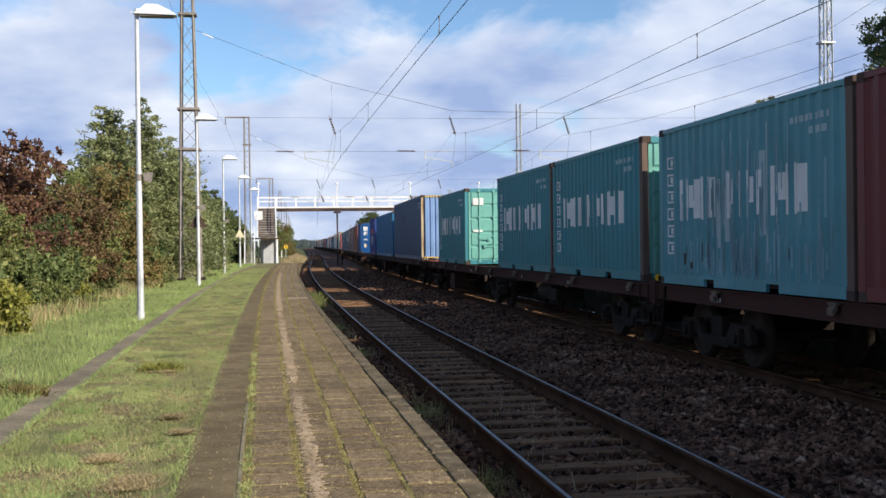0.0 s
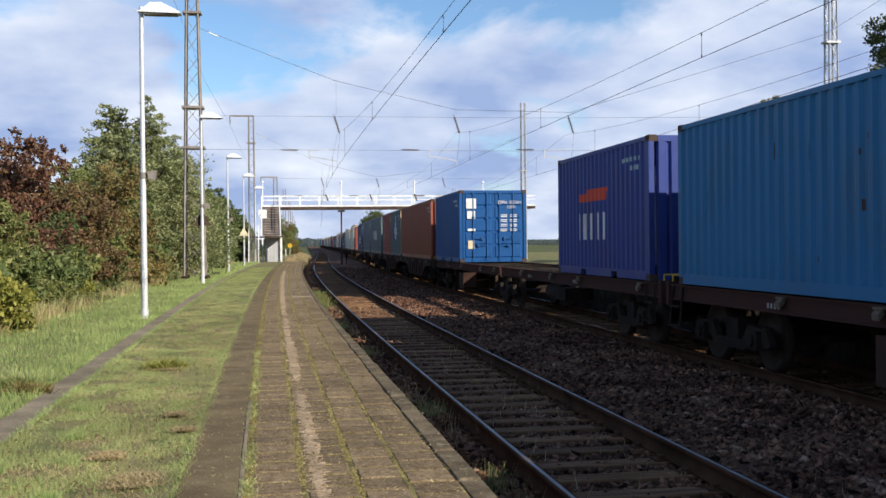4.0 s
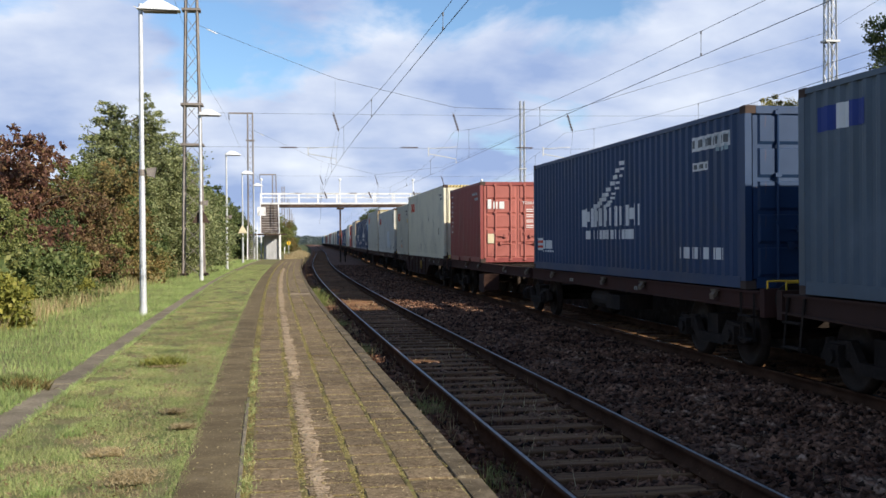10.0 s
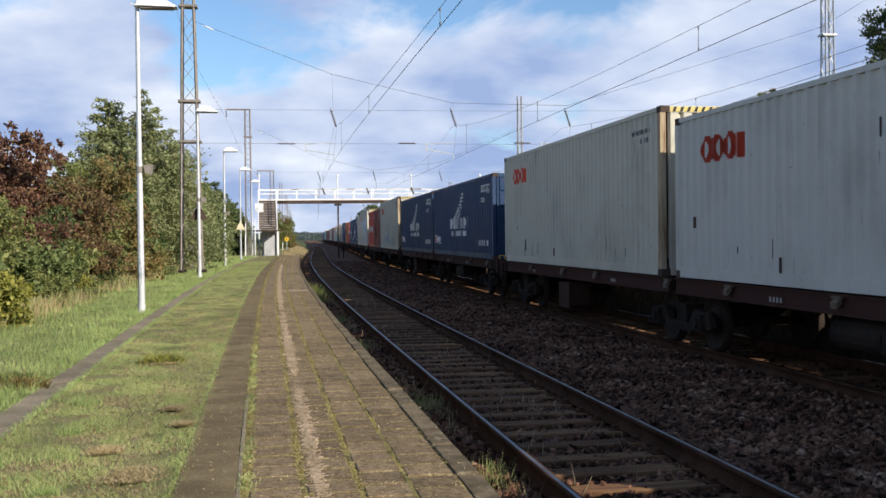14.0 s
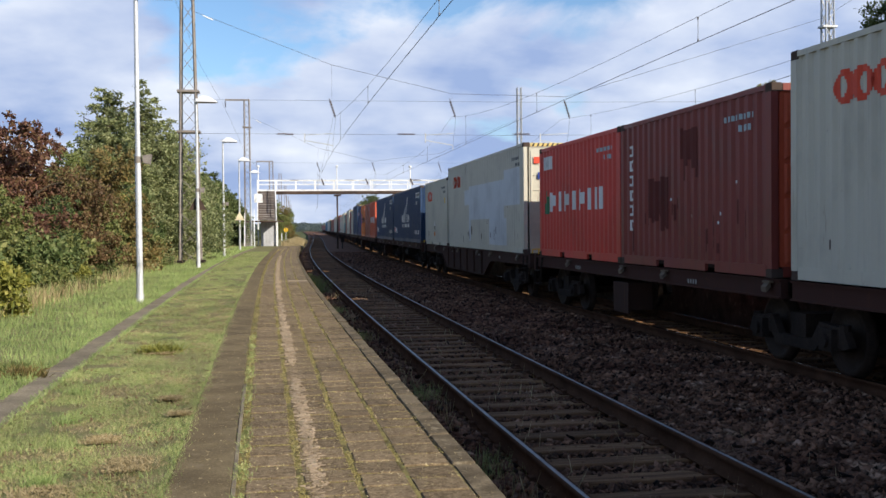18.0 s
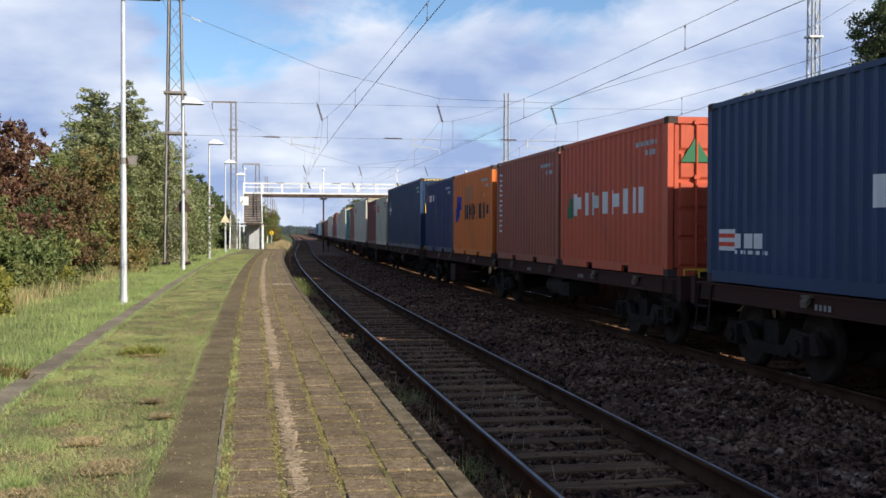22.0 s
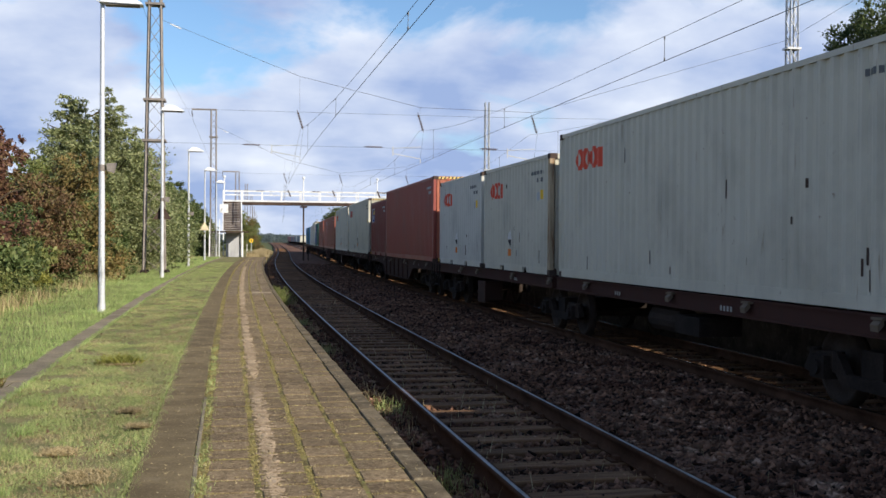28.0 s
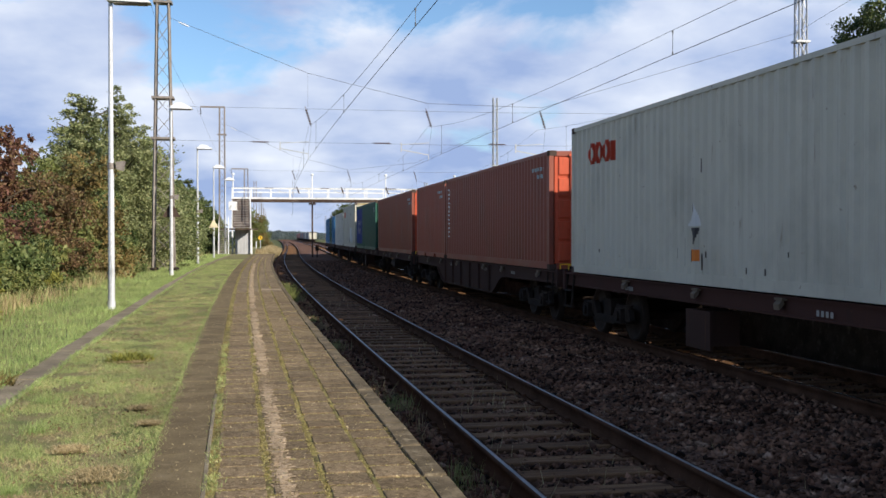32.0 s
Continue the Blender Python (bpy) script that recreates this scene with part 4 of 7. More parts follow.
def container(u, kind, colour, end, label, deco=None, post=None, hazard=None, lit_end=None):
    """One container whose near end lies u metres down the train at the start."""
    L, H = DIMS[kind]
    paint_m = BOX[colour]
    top = tagged(new("container"), label, "container", group="containers of the freight train")
    post_me, top_me, low_me, head_me, sill_me, cst_me, roof_me, floor_me = frame_meshes(kind)
    turn = Matrix.Rotation(math.pi, 4, "Z")
    for m in (Matrix(), turn):
        part("side_wall", wall_mesh(kind), top, material=paint_m).matrix_basis = m
        part("top_rail", top_me, top, material=paint_m).matrix_basis = m
        part("bottom_rail", low_me, top, material=paint_m).matrix_basis = m
    for sx in (1, -1):
        for sy in (1, -1):
            m = Matrix.Diagonal((sx, sy, 1, 1))
            fl = Matrix.Translation((0, -sy * L / 2, 0))
            p = part("corner_post", post_me, top, material=M[post] if post and sy == 1 else paint_m)
            p.matrix_basis = fl @ m
            for z in (0.059, H - 0.059):
                c = part("corner_casting", cst_me, top)
                c.matrix_basis = Matrix.Translation((-sx * (HALF - 0.083), -sy * (L / 2 - 0.087), z)) @ m
    part("roof", roof_me, top, material=paint_m)
    part("floor", floor_me, top)
    for sy in (1, -1):
        m = Matrix.Translation((0, -sy * L / 2, 0)) @ Matrix.Diagonal((1, sy, 1, 1))
        part("header", head_me, top, material=paint_m).matrix_basis = m
        part("sill", sill_me, top, material=paint_m).matrix_basis = m
    near = Matrix.Translation((0, -L / 2, 0))
    part("end_wall", end_panel_mesh(kind), top, material=paint_m).matrix_basis = Matrix.Translation((0, L / 2, 0)) @ turn
    # near end: sunlight and fading put into a second, brighter paint
    face = BOX[lit_end] if lit_end else paint_m
    if end == "panel":
        part("end_wall", end_panel_mesh(kind), top, material=face).matrix_basis = near
    elif end == "door":
        rod_mesh(H)
        for sx in (1, -1):
            d = part("door", door_mesh(kind), top, material=face)
            d.matrix_basis = Matrix.Translation((-sx * 1.09, -L / 2, 0)) @ Matrix.Diagonal((sx, 1, 1, 1))
            for i in range(5):
                part("door_panel", SHARED["door_panel", H], d, material=face).matrix_basis = Matrix.Translation((0, 0, 0.14 + (H - 0.25) * i / 5))
            for x in (0.36, 0.86):
                part("lock_rod", SHARED["rod", H], d, "painted steel lock rod", face).matrix_basis = Matrix.Translation((x, 0, 0))
                part("handle", SHARED["handle", H], d, material=face).matrix_basis = Matrix.Translation((x, 0, 0 if x < 0.5 else -0.24)) @ Matrix.Diagonal((1 if x < 0.5 else -1, 1, 1, 1))
    else:
        reefer_mesh(H)
        d = part("cooling_unit", SHARED["reefer", H], top, "white cooling unit panel", face)
        d.matrix_basis = near
        part("unit_ribs", SHARED["ribs", H], d, material=face, kind="stuff")
        part("window_frame", SHARED["wframe", H], d, material=face)
        part("unit_window", SHARED["window", H], d, "dark square grille")
        part("control_box", SHARED["ubox", H], d, "grey control boxes")
    if hazard or (hazard is None and kind == "40h"):
        a, b = hazard_meshes(H)
        hb = part("hazard_band", a, top, "yellow and black height warning")
        hb.matrix_basis = near
        part("hazard_stripes", b, hb, kind="stuff")
    # identification marks: rows of small bars near the upper near corner
    ink = M["ink"] if colour in ("white", "white_blue", "cream") else M["flake"]
    decal(top, kind, "number", bars(L - 1.5, L - 0.55, H - 0.40, H - 0.32, 11, int(u)), ink, "row of small painted marks")
    decal(top, kind, "code", bars(L - 1.0, L - 0.6, H - 0.57, H - 0.48, 4, int(u) + 1), ink, "row of small painted marks")
    if colour in ("white", "white_blue", "cream", "steel_blue", "blue", "green_pale"):
        r = random.Random(int(u) + 7)
        rows = []
        for k in range(16 if L > 7 else 8):
            a = r.uniform(0.3, L - 0.4)
            z = r.choice((r.uniform(0.16, 0.5), r.uniform(0.16, 0.5), r.uniform(0.6, 2.2)))
            rows.append((a, a + r.uniform(0.015, 0.05), z, z + r.uniform(0.06, 0.30)))
        decal(top, kind, "scuff_mark", rows, M["casting"], "dark rusty scuffs and runs").location.x = -0.0015
    if deco:
        deco(top, kind)
    MOVERS.append((top, u + L / 2, ZB))
    return top


# markings ------------------------------------------------------------
def d_big_white(n=14, z0=1.04, z1=1.70, a0=0.83, a1=5.05, flaked=False):
    def f(top, kind):
        decal(top, kind, "lettering", bars(a0, a1, z0, z1, n, 3, 5), M["white_mark"], "large flaking white lettering shapes")
        if flaked:
            r = random.Random(4)
            rows = [(2.3 + 0.14 * i, 2.3 + 0.14 * (i + r.uniform(0.6, 1.0)), r.uniform(0.35, 1.0), r.uniform(1.5, 2.35)) for i in range(15) if r.random() < 0.8]
            decal(top, kind, "flaked_paint", rows, M["flake"], "pale flaked paint on the wall").location.x = 0.0015
        decal(top, kind, "side_characters", [q for i in range(6) for z in (0.50 + i * 0.28,) for q in ((0.36, 0.62, z, z + 0.03), (0.36, 0.62, z + 0.17, z + 0.20), (0.36, 0.40, z + 0.03, z + 0.17), (0.58, 0.62, z + 0.03, z + 0.17), (0.46, 0.52, z + 0.05, z + 0.15))], M["white_mark"], "column of white characters as plain framed blocks")
    return f


def d_corner_red(top, kind):
    L, H = DIMS[kind]
    w = 1.5 if L > 7 else 1.25
    a, z, h = (1.0 if L > 7 else 0.7), H - 0.80, 0.40
    r = []
    for k in range(3):
        m = a + w * (0.15 + k * 0.27)
        for j in range(10):
            f0 = (j + 0.5) / 5 - 1
            o = w * 0.15 * math.sqrt(1 - f0 * f0)
            q = w * 0.045 * math.sqrt(max(0.0, 1 - (f0 / 0.6) ** 2))
            zz = (z + h * j / 10, z + h * (j + 1) / 10)
            r += [(m - o, m - q, *zz), (m + q, m + o, *zz)] if q > 0 else [(m - o, m + o, *zz)]
    r.append((a + w * 0.87, a + w, z, z + h * 0.9))
    decal(top, kind, "logo", r, M["red_mark"], "red logo shapes")


def d_placard(top, kind):
    d_corner_red(top, kind)
    c, tall = (2.7, 0.44) if kind == "20" else (5.9, 0.66)
    decal(top, kind, "warning_placard", [(c - 0.2 * f, c + 0.2 * f, 0.56 + tall * (1 - f) * 0.5 + tall * 0.48, 0.56 + tall * (1 - f + 0.126) * 0.5 + tall * 0.48) for f in (0.125, 0.25, 0.375, 0.5, 0.625, 0.75, 0.875, 1.0)], M["white_mark"], "white upper half of a hazard placard")
    decal(top, kind, "placard_lower", [(c - 0.17 * f, c + 0.17 * f, 0.56 + tall * 0.44 * f, 0.56 + tall * 0.44 * (f + 0.17)) for f in (0.17, 0.34, 0.5, 0.67, 0.84)], M["dark_mark"], "dark lower half of the placard")
    decal(top, kind, "orange_plate", [(c - 0.15, c + 0.15, 0.36, 0.53)], M["orange_mark"], "small orange plate")
    L = DIMS[kind][0]
    decal(top, kind, "grey_sticker", [(L - 0.98, L - 0.84, 1.62, 1.80)], M["grey_patch"], "small grey sticker")
    decal(top, kind, "orange_sticker", [(L - 0.72, L - 0.58, 1.64, 1.84)], M["yellow_mark"], "small orange sticker")


def d_patches(top, kind):
    d_corner_red(top, kind)
    decal(top, kind, "repainted_patch", [(7.2, 8.9, 0.35, 1.3), (8.9, 9.6, 0.3, 0.8)], M["pale_patch"], "pale repainted patches")


def d_low_patches(top, kind):
    decal(top, kind, "repainted_patch", [(3.2, 5.6, 0.42, 0.72), (5.6, 6.5, 0.25, 0.95), (8.2, 9.2, 0.2, 0.62)], M["grey_patch"], "grey repainted patches")


def d_big_patch(top, kind):
    d_corner_red(top, kind)
    decal(top, kind, "repainted_patch", [(3.3, 4.1, 1.45, 1.95), (4.1, 9.6, 0.95, 2.05), (4.1, 4.5, 0.25, 0.95), (7.6, 9.9, 0.18, 0.95), (9.6, 11.6, 1.3, 2.3)], M["pale_patch"], "large pale repainted area with stepped outline")


def d_wing(top, kind):
    L = DIMS[kind][0]
    decal(top, kind, "wing", sails(5.0, 1.36, 2.0, 0.90), M["white_mark"], "white stepped wing shape")
    decal(top, kind, "lettering", bars(4.2, 7.8, 0.97, 1.36, 12, 5) + bars(4.5, 7.5, 0.72, 0.90, 13, 6), M["white_mark"], "white lettering shapes in two rows")
    decal(top, kind, "footer_left", bars(0.9, 1.75, 0.50, 0.70, 3, 8) + bars(0.9, 1.9, 0.42, 0.47, 8, 7), M["white_mark"], "small white lettering shapes")
    decal(top, kind, "house_flag", [(0.4, 0.85, 0.70, 0.76), (0.4, 0.85, 0.58, 0.64), (0.4, 0.85, 0.46, 0.52)], M["white_mark"], "white stripes of a house flag")
    decal(top, kind, "flag_stripes", [(0.4, 0.85, 0.64, 0.70), (0.4, 0.85, 0.52, 0.58)], M["red_mark"], "red stripes of a house flag")
    decal(top, kind, "footer_right", bars(9.7, 11.5, 0.40, 0.58, 11, 9), M["white_mark"], "small white lettering shapes")
    decal(top, kind, "white_panel", [(10.2, 11.7, 2.08, 2.30), (10.3, 10.9, 1.77, 1.90)], M["white_mark"], "white number panels")
    p = decal(top, kind, "panel_mark", bars(10.3, 11.6, 2.13, 2.25, 9, 11) + bars(10.35, 10.85, 1.80, 1.87, 4, 12), M["ink"], "dark marks on the white panels")
    p.location.x = -0.002


def d_flag_blocks(col, a0, a1, z0, z1, n, seed):
    def f(top, kind):
        decal(top, kind, "lettering", bars(a0, a1, z0, z1, n, seed), M[col], "painted lettering shapes")
    return f


def d_blue_square(top, kind):
    decal(top, kind, "logo_panel", [(1.8, 2.52, 0.95, 1.89), (3.24, 3.97, 0.95, 1.89)], M["navy_mark"], "blue logo panel")
    decal(top, kind, "logo_panel_middle", [(2.52, 3.24, 0.95, 1.89)], M["white_mark"], "white middle of the logo panel")
    decal(top, kind, "lettering", [(1.92, 2.04, 1.2, 1.66), (2.28, 2.42, 1.2, 1.66), (3.38, 3.52, 1.2, 1.66), (3.52, 3.86, 1.2, 1.3)], M["white_mark"], "white logo shapes").location.x = -0.002
    decal(top, kind, "logo_ring", [(2.68, 2.82, 1.25, 1.62), (2.96, 3.10, 1.25, 1.62), (2.74, 3.04, 1.62, 1.70), (2.74, 3.04, 1.17, 1.25)], M["navy_mark"], "dark ring on the white middle").location.x = -0.002
    decal(top, kind, "repainted_patch", [(2.85, 3.2, 1.91, 2.3)], M["grey_patch"], "small grey repainted patch")


def d_small_blue(top, kind):
    decal(top, kind, "logo_panel", [(0.45, 0.85, 2.0, 2.3), (1.15, 1.5, 2.0, 2.3)], M["navy_mark"], "small blue logo panel")
    decal(top, kind, "logo_panel_middle", [(0.85, 1.15, 2.0, 2.3)], M["white_mark"], "white middle of the logo panel")


def d_column(col, a=0.45, n=6, z0=0.6, step=0.27):
    def f(top, kind):
        r = []
        h = step * 0.72
        for i in range(n):
            z = z0 + i * step
            r += [(a, a + 0.22, z, z + 0.045), (a, a + 0.22, z + h - 0.045, z + h), (a + (0.17 if i % 2 else 0.0), a + (0.22 if i % 2 else 0.05), z + 0.045, z + h - 0.045)]
        decal(top, kind, "lettering_column", r, M[col], "upright column of lettering shapes")
    return f


def d_grey_letters(top, kind):
    decal(top, kind, "logo", [(3.4 + 0.06 * k, 4.35 - 0.06 * k, 1.25 - 0.07 * (5 - k), 1.32 - 0.07 * (5 - k)) for k in range(4, -1, -1)] + [(3.4, 4.35, 1.25, 1.75)], M["red_dull"], "faded red emblem")
    decal(top, kind, "logo_bird", [(3.62, 4.15, 1.12, 1.66), (3.75, 4.30, 1.4, 1.6)], M["flake"], "pale part of the emblem").location.x = -0.002
    decal(top, kind, "lettering", bars(4.65, 7.4, 0.95, 1.62, 3, 2), M["white_mark"], "large white lettering shapes")


def d_red_white(top, kind):
    decal(top, kind, "lettering", bars(0.95, 5.0, 1.05, 1.5, 7, 12), M["white_mark"], "large white lettering shapes")
    decal(top, kind, "drop", [(0.45, 0.85, 1.0, 1.25), (0.52, 0.78, 1.25, 1.42), (0.6, 0.7, 1.42, 1.55)], M["green_mark"], "green drop shape")


def d_red_white_panel(top, kind):
    d_red_white(top, kind)
    decal(top, kind, "white_panel", [(0.4, 1.05, 2.05, 2.36)], M["white_mark"], "white maker's panel")
    decal(top, kind, "panel_mark", bars(0.5, 0.95, 2.12, 2.28, 3, 4), M["dark_mark"], "dark marks on the panel")


def d_orange(top, kind):
    decal(top, kind, "emblem", [(0.42, 0.80, 1.05, 1.50), (0.60, 1.02, 1.18, 1.86), (0.80, 1.34, 1.42, 1.60), (0.98, 1.30, 1.60, 1.86), (0.50, 0.90, 1.50, 1.68)], M["blue_mark"], "blue emblem")
    decal(top, kind, "lettering", bars(1.9, 5.55, 1.10, 1.58, 10, 21), M["dark_mark"], "dark blue lettering shapes")
    decal(top, kind, "repainted_patch", [(1.85, 3.3, 1.66, 2.14)], M["orange_dull"], "dull repainted patch")
    decal(top, kind, "warning_triangle", [(4.94 - 0.12 * f, 4.94 + 0.12 * f, 1.95 - 0.20 * f, 1.99 - 0.20 * f) for f in (0.2, 0.4, 0.6, 0.8, 1.0)], M["yellow_mark"], "yellow warning triangle")


def d_apl(top, kind):
    decal(top, kind, "lettering", bars(1.6, 3.6, 0.75, 1.3, 3, 2), M["white_mark"], "large white lettering shapes")
    decal(top, kind, "emblem", [(1.7, 3.5, 1.55, 1.72), (2.2, 3.7, 1.72, 1.8)], M["red_mark"], "red winged emblem")


def d_sacco(top, kind):
    decal(top, kind, "lettering", bars(0.9, 2.4, 1.85, 2.1, 5, 8), M["white_mark"], "white lettering shapes")
    decal(top, kind, "emblem", [(0.5, 0.85, 1.85, 2.1)], M["red_mark"], "red emblem")


def d_crown(top, kind):
    decal(top, kind, "emblem", sails(0.75, 1.96, 0.65, 0.36) + bars(0.55, 1.75, 1.72, 1.91, 4, 3) + bars(0.75, 1.55, 1.57, 1.64, 5, 4), M["white_mark"], "white emblem")


def d_teal(top, kind):
    decal(top, kind, "white_column", [(0.75, 1.0, 0.42, 2.2)], M["white_mark"], "upright white panel")
    decal(top, kind, "column_marks", [(0.79, 0.95, 0.5 + i * 0.24, 0.64 + i * 0.24) for i in range(7)], M["dark_mark"], "dark marks on the white panel")


def d_bao(top, kind):
    decal(top, kind, "logo_border", [(0.42, 1.5, 1.60, 2.26)], M["white_mark"], "pale border of the logo panel")
    p = decal(top, kind, "logo_panel", [(0.46, 1.46, 1.63, 2.23)], M["navy_mark"], "navy logo panel")
    p.location.x = -0.002
    s = decal(top, kind, "logo_sun", [(0.75 + 0.12 * i, 1.44, 1.98 + 0.045 * i, 2.025 + 0.045 * i) for i in range(5)], M["yellow_mark"], "yellow slanting shape on the panel")
    s.location.x = -0.004
    w = decal(top, kind, "lettering", bars(0.55, 1.42, 1.70, 1.94, 4, 3), M["white_mark"], "white lettering shapes")
    w.location.x = -0.004


def d_green_navy(top, kind):
    decal(top, kind, "dark_panel", [(0.3, 4.2, 0.3, 2.4)], M["navy_mark"], "dark blue panel")
    decal(top, kind, "white_panel", [(1.0, 3.2, 0.9, 1.7)], M["white_mark"], "white panel")


def d_text(top, kind, lines, x, z, size, mat, y=-0.03):
    """Readable words on the near end."""
    L = DIMS[kind][0]
    cu = bpy.data.curves.new("words", "FONT")
    cu.body, cu.size, cu.extrude = "\n".join(lines), size, 0.001
    ob = new("lettering", cu)
    ob.data.materials.append(mat)
    ob.parent = top
    ob.matrix_basis = Matrix.Translation((x, -L / 2 + y, z)) @ Matrix.Rotation(math.pi / 2, 4, "X")
    return ob


def mark_end(top, kind, seed):
    """Paint marks on container doors, in rows of plain bars."""
    r = random.Random(seed)
    for row in range(4):
        z = 1.62 - row * 0.17
        V, F = [], []
        for x0, x1 in ((0.28, 0.52), (0.62, 0.88)):
            for k in range(2):
                i0 = len(V)
                V += [(x0, 0, z + k * 0.06), (x1, 0, z + k * 0.06), (x1, 0, z + k * 0.06 + 0.028), (x0, 0, z + k * 0.06 + 0.028)]
                F.append((i0, i0 + 1, i0 + 2, i0 + 3))
        me = mesh_of("door_marks", V, F, (M["white_mark"],))
        part("door_marks", me, top, "rows of small white marks", kind="stuff").matrix_basis = Matrix.Translation((0, -DIMS[kind][0] / 2 + 0.0, 0))


def d_blue_door(top, kind):
    mark_end(top, kind, 1)
    plate(top, kind, "sticker", -0.98, -0.62, 1.93, 2.29, M["white_mark"], "white square sticker")
    plate(top, kind, "sticker", -0.95, -0.65, 1.56, 1.84, M["white_mark"], "white diamond sticker")
    plate(top, kind, "sticker", -0.93, -0.65, 1.12, 1.21, M["white_mark"], "white sticker")
    plate(top, kind, "plate", -0.92, -0.70, 0.48, 0.78, M["cream_sign"], "pale data plate")
    d_text(top, kind, ["ESPU  203911"], 0.17, 2.10, 0.155, M["white_mark"])
    d_text(top, kind, ["22G1"], 0.50, 1.93, 0.155, M["white_mark"])


def d_tex_door(top, kind):
    mark_end(top, kind, 2)
    d_column("white_mark", 0.35, 4, 1.0, 0.36)(top, kind)
    plate(top, kind, "logo", -0.98, -0.86, 1.72, 2.02, M["white_mark"], "white logo shape")
    plate(top, kind, "logo", -0.80, -0.66, 1.72, 1.95, M["white_mark"], "white logo shape")
    plate(top, kind, "logo", -0.60, -0.44, 1.72, 1.95, M["white_mark"], "white logo shape")
    plate(top, kind, "plate", -0.98, -0.78, 0.62, 0.92, M["cream_sign"], "pale data plate")
    d_text(top, kind, ["TGHU  148982"], 0.14, 1.86, 0.14, M["white_mark"])
    d_text(top, kind, ["22G1"], 0.48, 1.70, 0.14, M["white_mark"])


def d_pale_door(top, kind):
    d_big_white()(top, kind)
    mark_end(top, kind, 3)
    plate(top, kind, "sticker", -0.95, -0.58, 2.02, 2.26, M["white_mark"], "white sticker")
    plate(top, kind, "sticker", -0.95, -0.62, 1.1, 1.18, M["white_mark"], "white sticker")


def d_caution(top, kind):
    d_crown(top, kind)
    plate(top, kind, "warning_sign", -1.02, -0.35, 1.46, 1.86, M["yellow_mark"], "yellow warning sign")
    d_text(top, kind, ["CAUTION", "  HIGH", "TRAILER"], -1.0, 1.74, 0.125, M["dark_mark"])
    plate(top, kind, "white_logo", -0.85, -0.55, 2.2, 2.36, M["white_mark"], "white striped logo shape")


def d_triangle(top, kind):
    part("warning_triangle", mesh_of("warning_triangle", [(-1.0, -6.112, 2.05), (-0.8, -6.112, 2.05), (-0.9, -6.112, 2.25)], [(0, 1, 2)], (M["yellow_mark"],)), top, "yellow warning triangle")


def d_green_tri(top, kind):
    d_red_white(top, kind)
    L = DIMS[kind][0]
    part("triangle", mesh_of("triangle", [(-1.0, -L / 2 - 0.016, 1.85), (-0.5, -L / 2 - 0.016, 1.85), (-0.75, -L / 2 - 0.016, 2.25)], [(0, 1, 2)], (M["green_mark"],)), top, "green triangle")


def d_logo_end(top, kind):
    d_grey_letters(top, kind)
    plate(top, kind, "white_emblem", -1.0, -0.5, 1.75, 2.2, M["white_mark"], "white panel with an emblem")
    plate(top, kind, "emblem", -0.85, -0.6, 1.85, 2.08, M["green_mark"], "green and red emblem", -0.02)


def d_reefer_end(top, kind):
    d_corner_red(top, kind)
    L, H = DIMS[kind]
    for k in range(3):
        plate(top, kind, "logo", -0.95 + k * 0.22, -0.78 + k * 0.22, H - 0.55, H - 0.38, M["red_mark"], "red logo shape")
    plate(top, kind, "sticker", -0.85, -0.68, H - 0.95, H - 0.78, M["navy_mark"], "round blue sticker")
    plate(top, kind, "sticker", -0.35, 0.05, H - 1.1, H - 0.78, M["yellow_mark"], "yellow sticker")


def both(*fs):
    def f(top, kind):
        for g in fs:
            g(top, kind)
    return f


def d_dark_stains(top, kind):
    """Large dark repaired areas, with ragged lower ends, and a few pale chips."""
    r = random.Random(41)
    rows = []
    for a0, a1, z0, z1 in ((1.35, 2.35, 0.95, 1.50), (2.9, 3.5, 1.75, 2.25)):
        a = a0
        while a < a1:
            w = r.uniform(0.05, 0.13)
            rows.append((a, a + w, z0 + r.uniform(-0.35, 0.06), z1 + r.uniform(-0.05, 0.05)))
            a += w
    for k in range(14):
        a = r.uniform(0.3, 5.6)
        z = r.uniform(0.2, 1.0)
        rows.append((a, a + r.uniform(0.02, 0.06), z, z + r.uniform(0.1, 0.5)))
    decal(top, kind, "dark_stain", rows, M["dark_stain"], "dark stained and repaired areas").location.x = -0.0015
    chips = [(a, a + r.uniform(0.03, 0.07), z, z + r.uniform(0.02, 0.06)) for a, z in ((2.4, 1.12), (3.3, 0.82), (4.35, 0.85), (4.3, 0.72), (4.9, 1.3))]
    decal(top, kind, "paint_chip", chips, M["white_mark"], "pale chips").location.x = -0.003


def d_worn_streaks(top, kind):
    """Upright streaks of worn, bleached paint, densest along the middle and the foot of the wall."""
    r = random.Random(17)
    rows = []
    for k in range(210):
        a = r.choice((r.uniform(0.2, 5.6), r.gauss(2.9, 0.5)))
        if not 0.15 < a < 5.7:
            continue
        if r.random() < 0.6:
            z0 = r.uniform(0.16, 0.35)
            z1 = z0 + r.uniform(0.1, 0.75)
        else:
            z0 = r.uniform(0.6, 1.5)
            z1 = min(2.38, z0 + r.uniform(0.1, 0.9))
        rows.append((a, a + r.uniform(0.012, 0.045), z0, z1))
    decal(top, kind, "worn_streak", rows, M["worn_pale"], "bleached streaks of worn paint").location.x = -0.0012


